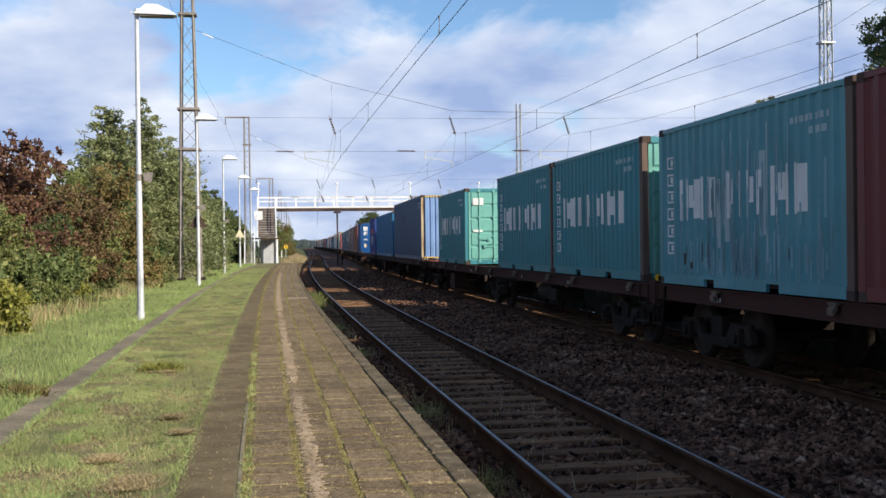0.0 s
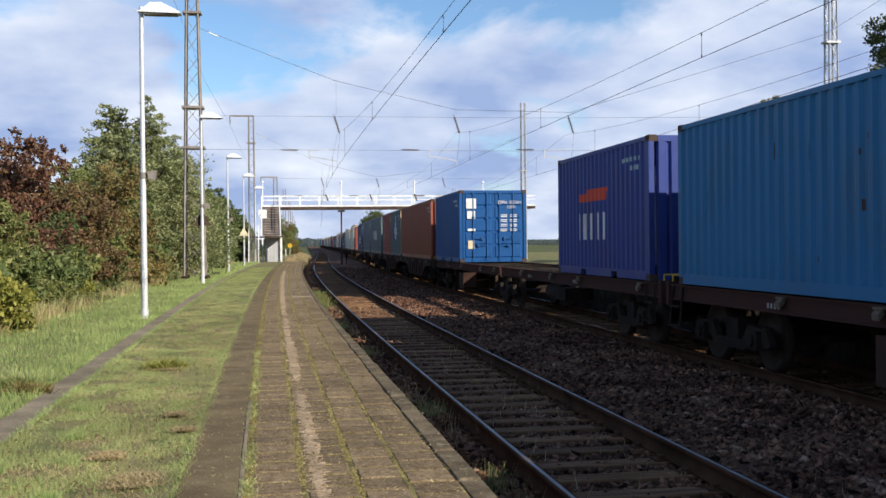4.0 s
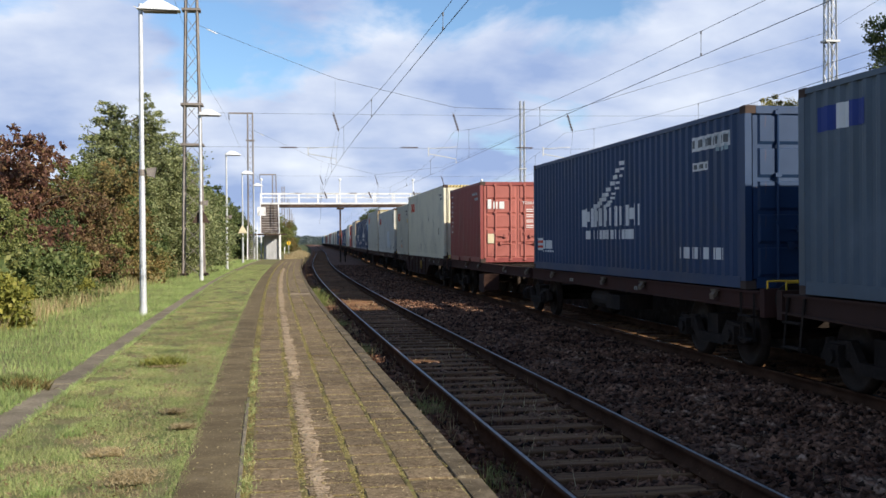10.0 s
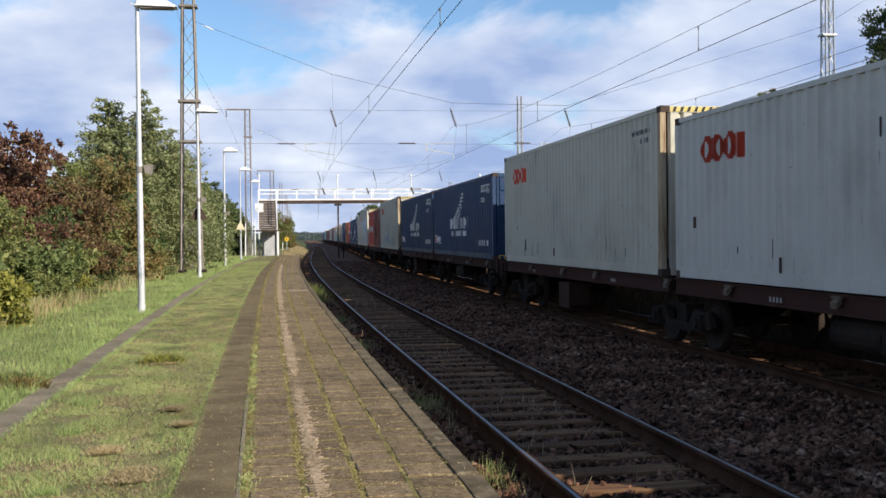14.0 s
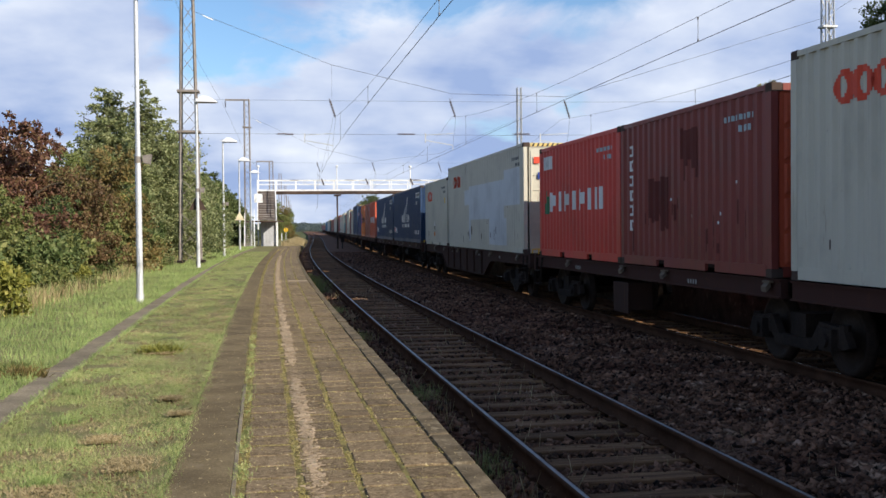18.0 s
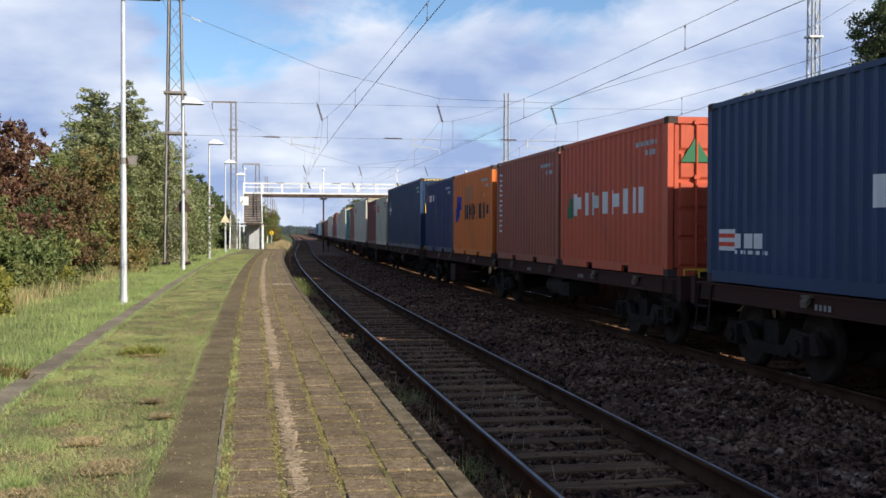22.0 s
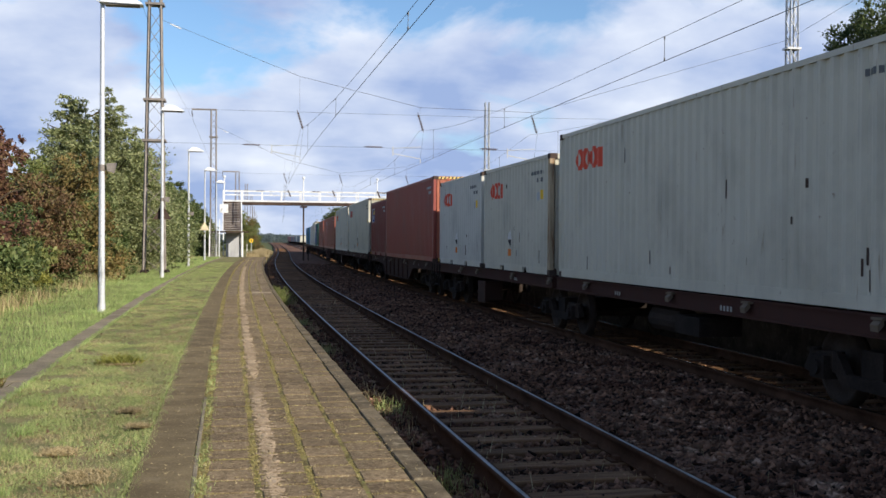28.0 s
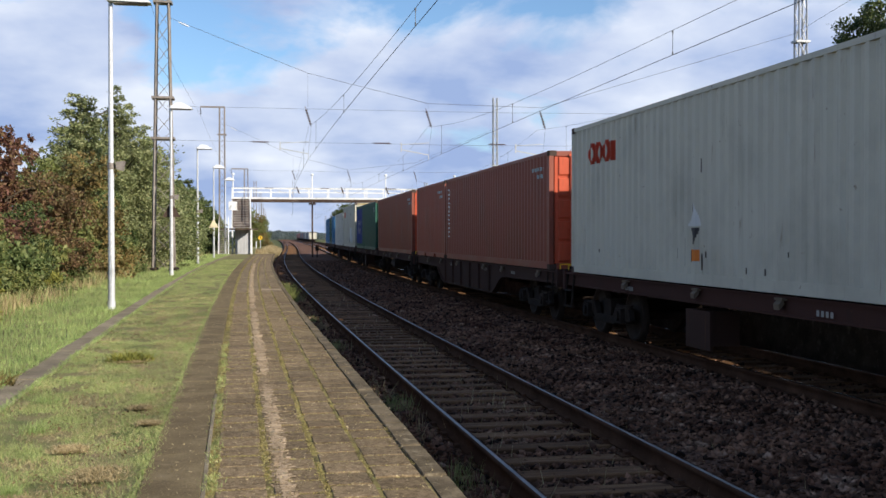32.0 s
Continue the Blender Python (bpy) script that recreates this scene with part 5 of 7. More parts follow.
W = "off-white container with red logo shapes"
CONTAINERS = [
    (-27.5, "40", "maroon", "door", "maroon corrugated container on a wagon", None, {}),
    (-14.6, "40", "rust_brown", "door", "rusty brown corrugated container", None, {}),
    (-1.05, "40", "maroon", "door", "maroon corrugated container on a wagon", None, {}),
    (11.25, "20", "green_pale", "door", "weathered grey-green container with flaking white lettering", both(d_worn_streaks, d_big_white(flaked=True)), {"post": "brown_post"}),
    (18.15, "20", "green", "door", "teal green container with white lettering", d_big_white(), {"lit_end": "green_light", "post": "brown_post"}),
    (24.35, "20", "green", "door", "dark teal container with faded white lettering", d_big_white(), {"post": "brown_post"}),
    (35.79, "20", "green", "door", "green container with pale green doors", d_pale_door, {"lit_end": "green_light"}),
    (47.13, "40h", "steel_blue", "panel", "faded steel-blue high container with rusty posts", None, {"post": "rust_post", "lit_end": "lit_steel_blue"}),
    (60.45, "40", "blue", "panel", "blue corrugated container with scuffed side", None, {}),
    (74.04, "20", "apl_blue", "panel", "dark blue container with red and white emblem", d_apl, {}),
    (93.75, "20", "bright_blue", "door", "bright blue container with white door markings", d_blue_door, {}),
    (101.27, "40", "brown", "panel", "brown-red corrugated container with warning triangle", d_triangle, {}),
    (114.10, "20", "grey_green", "panel", "grey-blue container with blue and white logo panel", d_blue_square, {"post": "rust_post"}),
    (120.35, "20", "tex_red", "door", "dark red container with pale upright lettering", d_column("cream_sign", 0.5, 4, 0.52, 0.46), {}),
    (128.09, "40", "grey_green", "door", "grey-green container with large white lettering", d_logo_end, {}),
    (141.08, "40", "slate", "door", "slate blue container with small logo panel", d_small_blue, {}),
    (154.82, "40", "navy", "door", "navy container with white wing and lettering", d_wing, {}),
    (174.23, "20", "tex_red", "door", "red-brown container with closed lock-rod doors", d_tex_door, {"lit_end": "lit_tex_red"}),
    (181.88, "40h", "cream", "reefer", "cream refrigerated container with red logo", both(d_reefer_end), {}),
    (194.25, "20", "white", "door", W, d_placard, {"post": "rust_post"}),
    (201.93, "40", "white_blue", "reefer", "white refrigerated container with grey patches", both(d_reefer_end, d_patches), {}),
    (214.80, "40h", "white", "panel", "off-white high container with rusty corner post", d_corner_red, {"post": "rust_post"}),
    (228.70, "40", "navy", "door", "navy container with white wing and lettering", d_wing, {}),
    (241.32, "40", "navy", "door", "navy container with white wing and lettering", d_wing, {}),
    (255.10, "40h", "white", "panel", "off-white stained container with rusty posts", both(d_corner_red, d_low_patches), {"post": "rust_post"}),
    (267.85, "20", "dark_rust", "door", "dark rusty red container with upright lettering", both(d_dark_stains, d_column("white_mark", 0.45, 6, 0.62, 0.27)), {"lit_end": "orange_red"}),
    (273.97, "20", "red", "door", "red container with white lettering and green drop", d_red_white_panel, {}),
    (281.68, "40h", "white", "reefer", "off-white refrigerated container with pale repainted area", both(d_reefer_end, d_big_patch), {}),
    (294.25, "20", "white", "door", W, d_placard, {}),
    (301.94, "40", "navy", "door", "navy container with white wing and lettering", d_wing, {}),
    (314.75, "40", "navy", "door", "navy container with white wing and lettering", d_wing, {}),
    (328.50, "20", "orange_red", "door", "orange-red container with white lettering", d_green_tri, {}),
    (334.77, "20", "rust_brown", "door", "brown-red container with upright lettering", d_column("white_mark", 0.35, 6, 0.72, 0.27), {}),
    (341.45, "20", "orange", "door", "orange container with blue emblem and dark lettering", d_orange, {}),
    (347.65, "20", "deep_blue", "door", "dark blue container with small white lettering", d_sacco, {}),
    (355.22, "40h", "navy", "door", "navy high container with yellow warning sign", d_caution, {}),
    (368.20, "20", "white", "reefer", W, d_reefer_end, {"post": "rust_post"}),
    (374.40, "20", "plum", "door", "dark plum-red container on a wagon", d_flag_blocks("navy_mark", 0.5, 0.75, 1.9, 2.15, 1, 2), {}),
    (381.85, "40h", "white", "reefer", "off-white refrigerated container with red logo", d_reefer_end, {}),
    (394.28, "20", "rust_brown", "door", "brown-red container with upright marks", d_column("white_mark", 0.35, 6, 0.6, 0.27), {}),
    (401.10, "20", "teal", "door", "teal container with upright white panel", d_teal, {}),
    (408.69, "40h", "white", "panel", "off-white high container with cream end", d_corner_red, {"lit_end": "cream"}),
    (421.60, "20", "white", "door", W, d_placard, {"post": "rust_post"}),
    (428.00, "20", "white_blue", "door", W, d_placard, {}),
    (435.23, "40h", "wine", "door", "brown-red high container with sunlight put into its door paint", None, {"lit_end": "lit_wine"}),
    (447.58, "20", "plum", "door", "dark plum-red container with blue logo panel", d_bao, {}),
    (454.92, "40h", "white", "reefer", "off-white refrigerated container with warning stickers", both(d_reefer_end, d_placard), {}),
    (467.82, "40h", "white", "reefer", "off-white refrigerated container with orange plate", both(d_reefer_end, d_placard), {}),
    (481.63, "40", "brown", "door", "brown-red corrugated container on a wagon", d_column("white_mark", 0.3, 6, 0.7, 0.27), {"lit_end": "orange_red"}),
    (494.10, "20", "rust_brown", "door", "dark brown-red container on a wagon", None, {}),
    (501.50, "40", "brown", "door", "brown-red corrugated container on a wagon", None, {"lit_end": "orange_red"}),
    (515.2, "40", "dark_green", "panel", "dark green container with navy and white panels", d_green_navy, {"lit_end": "cream"}),
    (528.6, "40h", "white", "reefer", "white refrigerated container on a wagon", d_patches, {}),
    (541.5, "40", "white_blue", "panel", "pale grey container on a wagon", None, {}),
    (555.2, "20", "blue", "door", "blue corrugated container on a wagon", None, {}),
    (561.5, "20", "dark_green", "door", "dark green container on a wagon", None, {}),
    (567.8, "40", "blue", "door", "blue corrugated container on the last wagon", None, {}),
]

def build_containers():
    for u, kind, col, end, label, deco, extra in CONTAINERS:
        container(u, kind, col, end, label, deco, **extra)


# wagons ----------------------------------------------------------------
def wheelset_mesh():
    m = Matrix.Rotation(math.pi / 2, 4, "Y")
    g = Geo()
    for sx in (-1, 1):
        mm = Matrix.Translation((sx * 0.75, 0, 0)) @ Matrix.Rotation(sx * math.pi / 2, 4, "Y")
        g.lathe([(0.10, -0.09), (0.12, -0.02), (0.36, 0.0), (0.40, -0.035), (0.485, -0.04), (0.455, -0.005), (0.45, 0.075), (0.39, 0.078), (0.36, 0.03), (0.13, 0.05), (0.10, 0.12)], 28, mm)
    g.tube((-1.02, 0, 0), (1.02, 0, 0), 0.08, n=10)
    return g.mesh("wheelset", M["wheel"], True)


def bogie_parts():
    if "bogie" in SHARED:
        return SHARED["bogie"]
    f = Geo()
    for sx in (-1, 1):
        x = sx * 1.0
        f.prism([(-1.32, 0.40), (-1.18, 0.62), (-0.62, 0.66), (-0.42, 0.42), (0.42, 0.42), (0.62, 0.66), (1.18, 0.62), (1.32, 0.40), (1.18, 0.36), (0.7, 0.46), (0.5, 0.28), (-0.5, 0.28), (-0.7, 0.46), (-1.18, 0.36)], x - 0.05, x + 0.05, "x")
        for y in (-0.9, 0.9):
            f.box(x - 0.13, x + 0.13, y - 0.15, y + 0.15, 0.33, 0.60)
            f.tube((x, y - 0.24, 0.42), (x, y - 0.24, 0.66), 0.07, n=8).tube((x, y + 0.24, 0.42), (x, y + 0.24, 0.66), 0.07, n=8)
            f.tube((x + sx * 0.13, y, 0.46), (x + sx * 0.17, y, 0.46), 0.09, n=10)
    f.box(-1.0, 1.0, -0.2, 0.2, 0.42, 0.72)
    SHARED["bogie"] = (f.mesh("bogie_frame", M["under"]), wheelset_mesh())
    return SHARED["bogie"]


def wagon(u0, u1, style, label):
    """Flat wagon under the containers from u0 to u1, with the deck's middle at its origin."""
    Lw = u1 - u0 + 1.0
    h = Lw / 2
    body_m = M["wagon"] if style == "straight" else M["wagon_b"]
    top = tagged(new("flat_wagon"), label, "wagon", group="wagons of the freight train")
    ends = [-h + 2.1, 0.0, h - 2.1] if Lw > 22 else [-h + 2.3, h - 2.3]
    spans = list(zip([-h + 0.1] + ([0.15] if Lw > 22 else []), ([-0.15] if Lw > 22 else []) + [h - 0.1]))
    for sx in (-1, 1):
        for a, b in spans:
            g = Geo()
            xo, xi = sx * 1.16, sx * 1.06
            if style == "straight":
                p, q = min(xo, xi), max(xo, xi)
                g.prism([(p - 0.03, ZB - 0.27), (q + 0.03, ZB - 0.27), (q + 0.03, ZB - 0.245), (q, ZB - 0.245), (q, ZB - 0.045), (q + 0.03, ZB - 0.045), (q + 0.03, ZB - 0.015), (p - 0.03, ZB - 0.015), (p - 0.03, ZB - 0.045), (p, ZB - 0.045), (p, ZB - 0.245), (p - 0.03, ZB - 0.245)], a, b)
            else:
                e = 3.8 if Lw > 22 else 6.2
                e0, e1 = a + e, b - e
                bow = [(f, -0.30 - 0.48 * (0.5 - 0.5 * math.cos(math.pi * f))) for f in (0, 0.15, 0.3, 0.45, 0.6, 0.75, 0.88, 1.0)]
                low = [(a, -0.26)] + [(e0 - 1.5 + 1.5 * f, z) for f, z in bow] + [(e1 + 1.5 - 1.5 * f, z) for f, z in reversed(bow)] + [(b, -0.26)]
                g.prism([(a, ZB - 0.02)] + [(y, ZB + z) for y, z in low] + [(b, ZB - 0.02)], min(xo, xi), max(xo, xi), "x")
                for (ya, za), (yb, zb) in zip(low[:-1], low[1:]):
                    g.bar((sx * 1.13, ya, ZB + za), (sx * 1.13, yb, ZB + zb), 0.15, 0.03)
                g.box(min(xo, xi) - 0.03, max(xo, xi) + 0.03, a, b, ZB - 0.05, ZB - 0.016)
                for y in np.linspace(e0 + 0.2, e1 - 0.2, 6):
                    g.box(min(xo, xi) - 0.05, max(xo, xi) + 0.05, y - 0.045, y + 0.045, ZB - 0.76, ZB - 0.05)
            part("side_beam", g, top, "rusty side beam", body_m)
    g = Geo()
    for a, b in spans:
        for y in np.arange(a + 0.3, b, 1.55):
            g.box(-1.06, 1.06, y - 0.06, y + 0.06, ZB - 0.24, ZB - 0.04)
        g.box(-0.28, 0.28, a, b, ZB - 0.32, ZB - 0.06)
    part("deck_frame", g, top, "cross members and centre sill", M["under"])
    for sy in (-1, 1):
        g = Geo().box(-1.2, 1.2, sy * h - 0.09, sy * h + 0.05, ZB - 0.36, ZB + 0.03)
        es = part("end_sill", g, top, material=body_m)
        for x in (-0.875, 0.875):
            b = Geo().tube((x, sy * (h + 0.04), ZB - 0.11), (x, sy * (h + 0.27), ZB - 0.11), 0.10, n=12).tube((x, sy * (h + 0.27), ZB - 0.11), (x, sy * (h + 0.31), ZB - 0.11), 0.22, n=16)
            part("buffer", b, es, "dark steel buffer", M["under"])
        g = Geo().tube((-0.08, sy * (h + 0.03), ZB - 0.2), (-0.02, sy * (h + 0.27), ZB - 0.24), 0.03, n=8)
        part("coupling", g, es, material=M["under"])
        st = Geo()
        for dy in (0.0, 0.42):
            st.bar((-1.19, sy * h - sy * (0.25 + dy), ZB - 0.05), (-1.22, sy * h - sy * (0.18 + dy), ZB - 0.72), 0.03)
        for z in (0.38, 0.70):
            st.box(-1.26, -1.16, min(sy * (h - 0.2), sy * (h - 0.64)), max(sy * (h - 0.2), sy * (h - 0.64)), ZB - z, ZB - z + 0.025)
        part("step", st, top, "bent steel step", M["under"])
        hr = Geo().tube((-1.1, sy * (h - 0.02), ZB), (-1.1, sy * (h - 0.02), ZB + 0.13), 0.014, n=6).tube((-1.1, sy * (h - 0.02), ZB + 0.13), (-0.55, sy * (h - 0.02), ZB + 0.13), 0.014, n=6).tube((-0.55, sy * (h - 0.02), ZB + 0.13), (-0.55, sy * (h - 0.02), ZB), 0.014, n=6)
        part("handrail", hr, top, "yellow handrail", M["yellow"])
    if u0 == 18.15:
        for y in (h - 3.2, h - 2.2, h - 1.2):
            part("deck_plate", Geo().box(-1.1, 1.1, y, y + 0.9, ZB - 0.035, ZB - 0.006), top, "red painted deck plate", BOX["orange_red"])
    fm, wm = bogie_parts()
    for y in ends:
        bg = part("bogie", fm, top, "dark three-piece bogie")
        bg.matrix_basis = Matrix.Translation((0, y, 0))
        for dy in (-0.9, 0.9):
            part("wheelset", wm, bg).matrix_basis = Matrix.Translation((0, dy, 0.46))
    if style == "straight":
        y = h * 0.5 if Lw > 22 else 0.0
        g = Geo().box(-1.19, -1.15, y - 0.42, y + 0.42, 0.24, ZB - 0.36).box(-1.15, -0.7, y - 0.36, y + 0.36, 0.3, ZB - 0.36)
        part("side_plate", g, top, "dull grey hanging plate", M["wagon_b"])
        g = Geo().box(-1.17, -0.5, -h * 0.5 - 0.5, -h * 0.5 + 0.35, 0.52, ZB - 0.37).tube((-0.9, -h * 0.5 + 0.5, 0.66), (-0.9, -h * 0.5 + 1.6, 0.66), 0.2, n=14)
        part("brake_gear", g, top, "brake box and air tank", M["under"])
    elif u0 in (128.09, 181.88):
        g = Geo()
        m = Matrix.Translation((-1.26, -2.3, ZB - 0.36)) @ Matrix.Rotation(math.pi / 2, 4, "Y")
        n = 20
        for k in range(n):
            a0, a1 = 2 * math.pi * k / n, 2 * math.pi * (k + 1) / n
            g.tube(m @ Vector((0.19 * math.cos(a0), 0.19 * math.sin(a0), 0)), m @ Vector((0.19 * math.cos(a1), 0.19 * math.sin(a1), 0)), 0.018, n=6, cap=False)
        for k in range(3):
            a0 = 2 * math.pi * k / 3 + 0.5
            g.tube(m @ Vector((0, 0, 0)), m @ Vector((0.19 * math.cos(a0), 0.19 * math.sin(a0), 0)), 0.014, n=6)
        part("brake_wheel", g, top, "dull yellow hand-brake wheel", M["brake_yellow"])
    # folding container pins along the side
    if "pin" not in SHARED:
        SHARED["pin"] = Geo().prism([(-1.20, -0.03), (-1.27, -0.10), (-1.26, -0.17), (-1.19, -0.10)], -0.07, 0.07).box(-1.24, -1.17, -0.1, 0.1, -0.05, -0.02).mesh("load_pin", M["pin"])
    for y in np.arange(-h + 1.4, h - 1, 3.05):
        part("load_pin", SHARED["pin"], top, "rusty tan folded load pin").matrix_basis = Matrix.Translation((0, y + 0.5 * math.sin(y * 9), ZB - 0.02))
    r = random.Random(int(u0))
    V, F = [], []
    for y in (-h * 0.62, -h * 0.3, h * 0.22, h * 0.7):
        for k in range(r.randint(2, 4)):
            i0 = len(V)
            yy = y + k * 0.1
            x = -1.195 if style == "straight" else -1.166
            V += [(x, yy, ZB - 0.21), (x, yy, ZB - 0.14), (x, yy + 0.06, ZB - 0.14), (x, yy + 0.06, ZB - 0.21)]
            F.append((i0, i0 + 1, i0 + 2, i0 + 3))
    part("wagon_lettering", mesh_of("wagon_lettering", V, F, (M["wagon_ink"],)), top, "small painted marks", kind="stuff")
    MOVERS.append((top, (u0 + u1) / 2, 0.0))


WAGONS = [(-27.5, -2.4, "straight"), (-1.05, 17.3, "straight"), (18.15, 45.2, "straight"), (47.13, 72.65, "straight"), (74.04, 99.8, "straight"),
          (101.27, 126.5, "belly"), (128.09, 153.3, "belly"), (154.82, 180.3, "straight"), (181.88, 200.3, "belly"), (201.93, 227.0, "straight"),
          (228.7, 253.5, "straight"), (255.1, 280.0, "straight"), (281.68, 300.3, "belly"), (301.94, 326.95, "straight"), (328.5, 353.75, "straight"),
          (355.22, 380.5, "straight"), (381.85, 407.2, "belly"), (408.69, 434.1, "straight"), (435.23, 453.6, "belly"), (454.92, 480.0, "straight"),
          (481.63, 500.2, "belly"), (501.5, 527.4, "straight"), (528.6, 553.7, "straight"), (555.2, 580.2, "straight")]

def build_wagons():
    for a, b, style in WAGONS:
        wagon(a, b, style, "oxide-red flat wagon with straight side beams" if style == "straight" else "brown flat wagon with fish-bellied side beams")


build_containers()
build_wagons()


def motions():
    """The train runs towards and past the platform."""
    for ob, u, z in MOVERS:
        walk(ob, [(t, rail_pose(u - run(t), T2, z)) for t in range(0, 33, 2)])


# ---------------------------------------------------------------- lamps on the platforms
def lamp_post(m, label, speaker=True, sign=""):
    top = tagged(new("street_lamp"), label, "lamp post", group="platform lamps")
    top.matrix_basis = m
    g = Geo().tube((0, 0, 0.0), (0, 0, 3.2), 0.075, 0.062, 14).tube((0, 0, 3.2), (0, 0, 6.75), 0.055, 0.045, 14)
    g.tube((0, 0, -0.3), (0, 0, 0.10), 0.085, 0.085, 14)
    part("pole", g, top, "galvanised steel pole", M["galv"])
    part("service_door", Geo().box(-0.03, 0.03, -0.082, -0.07, 0.55, 0.95), top, material=M["galv"])
    h = Geo()
    # shallow roof-shaped shade reaching over the platform
    i = len(h.v)
    w, y0 = 0.17, 0.0
    base = [(-0.06, -w, 6.62), (0.86, -w, 6.60), (0.86, w, 6.60), (-0.06, w, 6.62), (0.0, -w, 6.66), (0.82, -w, 6.645), (0.82, w, 6.645), (0.0, w, 6.66), (0.20, -0.03, 6.86), (0.44, -0.03, 6.86), (0.44, 0.03, 6.86), (0.20, 0.03, 6.86)]
    h.v += [Vector(p) for p in base]
    h.f += [tuple(i + k for k in f) for f in ((3, 2, 1, 0), (0, 1, 5, 4), (1, 2, 6, 5), (2, 3, 7, 6), (3, 0, 4, 7), (4, 5, 9, 8), (5, 6, 10, 9), (6, 7, 11, 10), (7, 4, 8, 11), (8, 9, 10, 11))]
    sh = part("shade", h, top, "white tent-shaped shade", M["lamp_white"])
    part("diffuser", Geo().box(0.06, 0.78, -0.13, 0.13, 6.575, 6.60), sh, "grey underside", M["mast_brown"])
    part("bracket", Geo().bar((-0.14, 0, 6.70), (0.0, 0, 6.60), 0.03), top, material=M["galv"])
    if speaker:
        s = Geo().prism([(0.12, 2.98), (0.26, 2.94), (0.30, 3.16), (0.10, 3.14)], -0.10, 0.10).box(0.0, 0.13, -0.02, 0.02, 3.02, 3.06)
        part("loudspeaker", s, top, "grey-brown box loudspeaker", M["mast_brown"])
        part("clamp", Geo().tube((0, 0, 2.98), (0, 0, 3.12), 0.078, n=12), top, material=M["mast_brown"])
    if sign:
        y = -0.09 if sign == "front" else 0.09
        t = Geo().prism([(-0.36, 2.25), (0.36, 2.25), (0.0, 2.88)], y - 0.01, y + 0.01)
        part("triangle_sign", t, top, "faded triangular warning sign" if sign == "front" else "grey back of a triangular sign", M["cream_sign"] if sign == "front" else M["bridge_dark"])
    return top


def build_lamps():
    for s, o, sp, sg, dz in ((24.2, -5.66, True, "", 0.09), (44.3, -5.81, True, "back", 0.14), (62.6, -5.84, True, "", 0.0), (79.9, -5.88, False, "front", 0.0), (97.0, -5.95, False, "", 0.0)):
        lamp_post(rail_pose(s, o, TOP - 0.02 + dz), "tall galvanised platform lamp with white shade standing in grass", sp, sg)
    m = Matrix.Translation((26.7, 45.1, 0.22)) @ Matrix.Rotation(math.pi, 4, "Z")
    lamp_post(m, "tall galvanised lamp with white shade beside a lattice mast", True, "back")


# ---------------------------------------------------------------- lattice masts
def lattice(m, height, w0, w1, mat, label, step=0.75, feet=True, plates=(), top_arm=0.0):
    top = tagged(new("lattice_mast"), label, "mast", group="overhead line masts")
    top.matrix_basis = m

    def half(z):
        return (w0 + (w1 - w0) * z / height) / 2
    for sx in (-1, 1):
        for sy in (-1, 1):
            part("leg", Geo().bar((sx * half(0), sy * half(0), 0), (sx * half(height), sy * half(height), height), 0.075), top, material=mat)
    n = int(height / step)
    for side in range(4):
        g = Geo()
        for i in range(n):
            z0, z1 = i * step, (i + 1) * step
            a, b = half(z0), half(z1)
            s0, s1 = (-1, 1) if i % 2 else (1, -1)
            p, q = (s0 * a, -a, z0), (s1 * b, -b, z1)
            r = Matrix.Rotation(side * math.pi / 2, 4, "Z")
            g.bar(r @ Vector(p), r @ Vector(q), 0.05, 0.02)
            if step > 1.0:
                p, q = (-s0 * a, -a, z0), (-s1 * b, -b, z1)
                g.bar(r @ Vector(p), r @ Vector(q), 0.04, 0.02)
        part("bracing", g, top, "zigzag lattice bracing", mat, kind="stuff")
    for z in plates:
        a = half(z) + 0.06
        part("collar", Geo().box(-a - 0.1, a + 0.1, -a, a, z - 0.05, z + 0.05), top, material=mat)
    if feet:
        for sx in (-1, 1):
            for sy in (-1, 1):
                part("footing", Geo().block(sx * half(0) - 0.19, sx * half(0) + 0.19, sy * half(0) - 0.19, sy * half(0) + 0.19, -0.3, 0.22, 0.05), top, "dark concrete footing", M["under"])
    if top_arm:
        part("top_arm", Geo().bar((0.2, 0, height - 0.05), (top_arm, 0, height - 0.05), 0.10, 0.14), top, "short arm at the top", mat)
        part("insulator", insulator_geo((top_arm, 0, height - 0.1), (top_arm + 0.05, 0, height - 0.75)), top, "brown insulator", M["insulator"])
    return top


def insulator_geo(a, b, n=6, r=0.075):
    a, b = Vector(a), Vector(b)
    g = Geo().tube(a, b, 0.018, n=6)
    for i in range(n):
        p = a.lerp(b, (i + 1.2) / (n + 1.4))
        q = a.lerp(b, (i + 1.7) / (n + 1.4))
        g.tube(p, q, r, r * 0.45, 10)
    return g


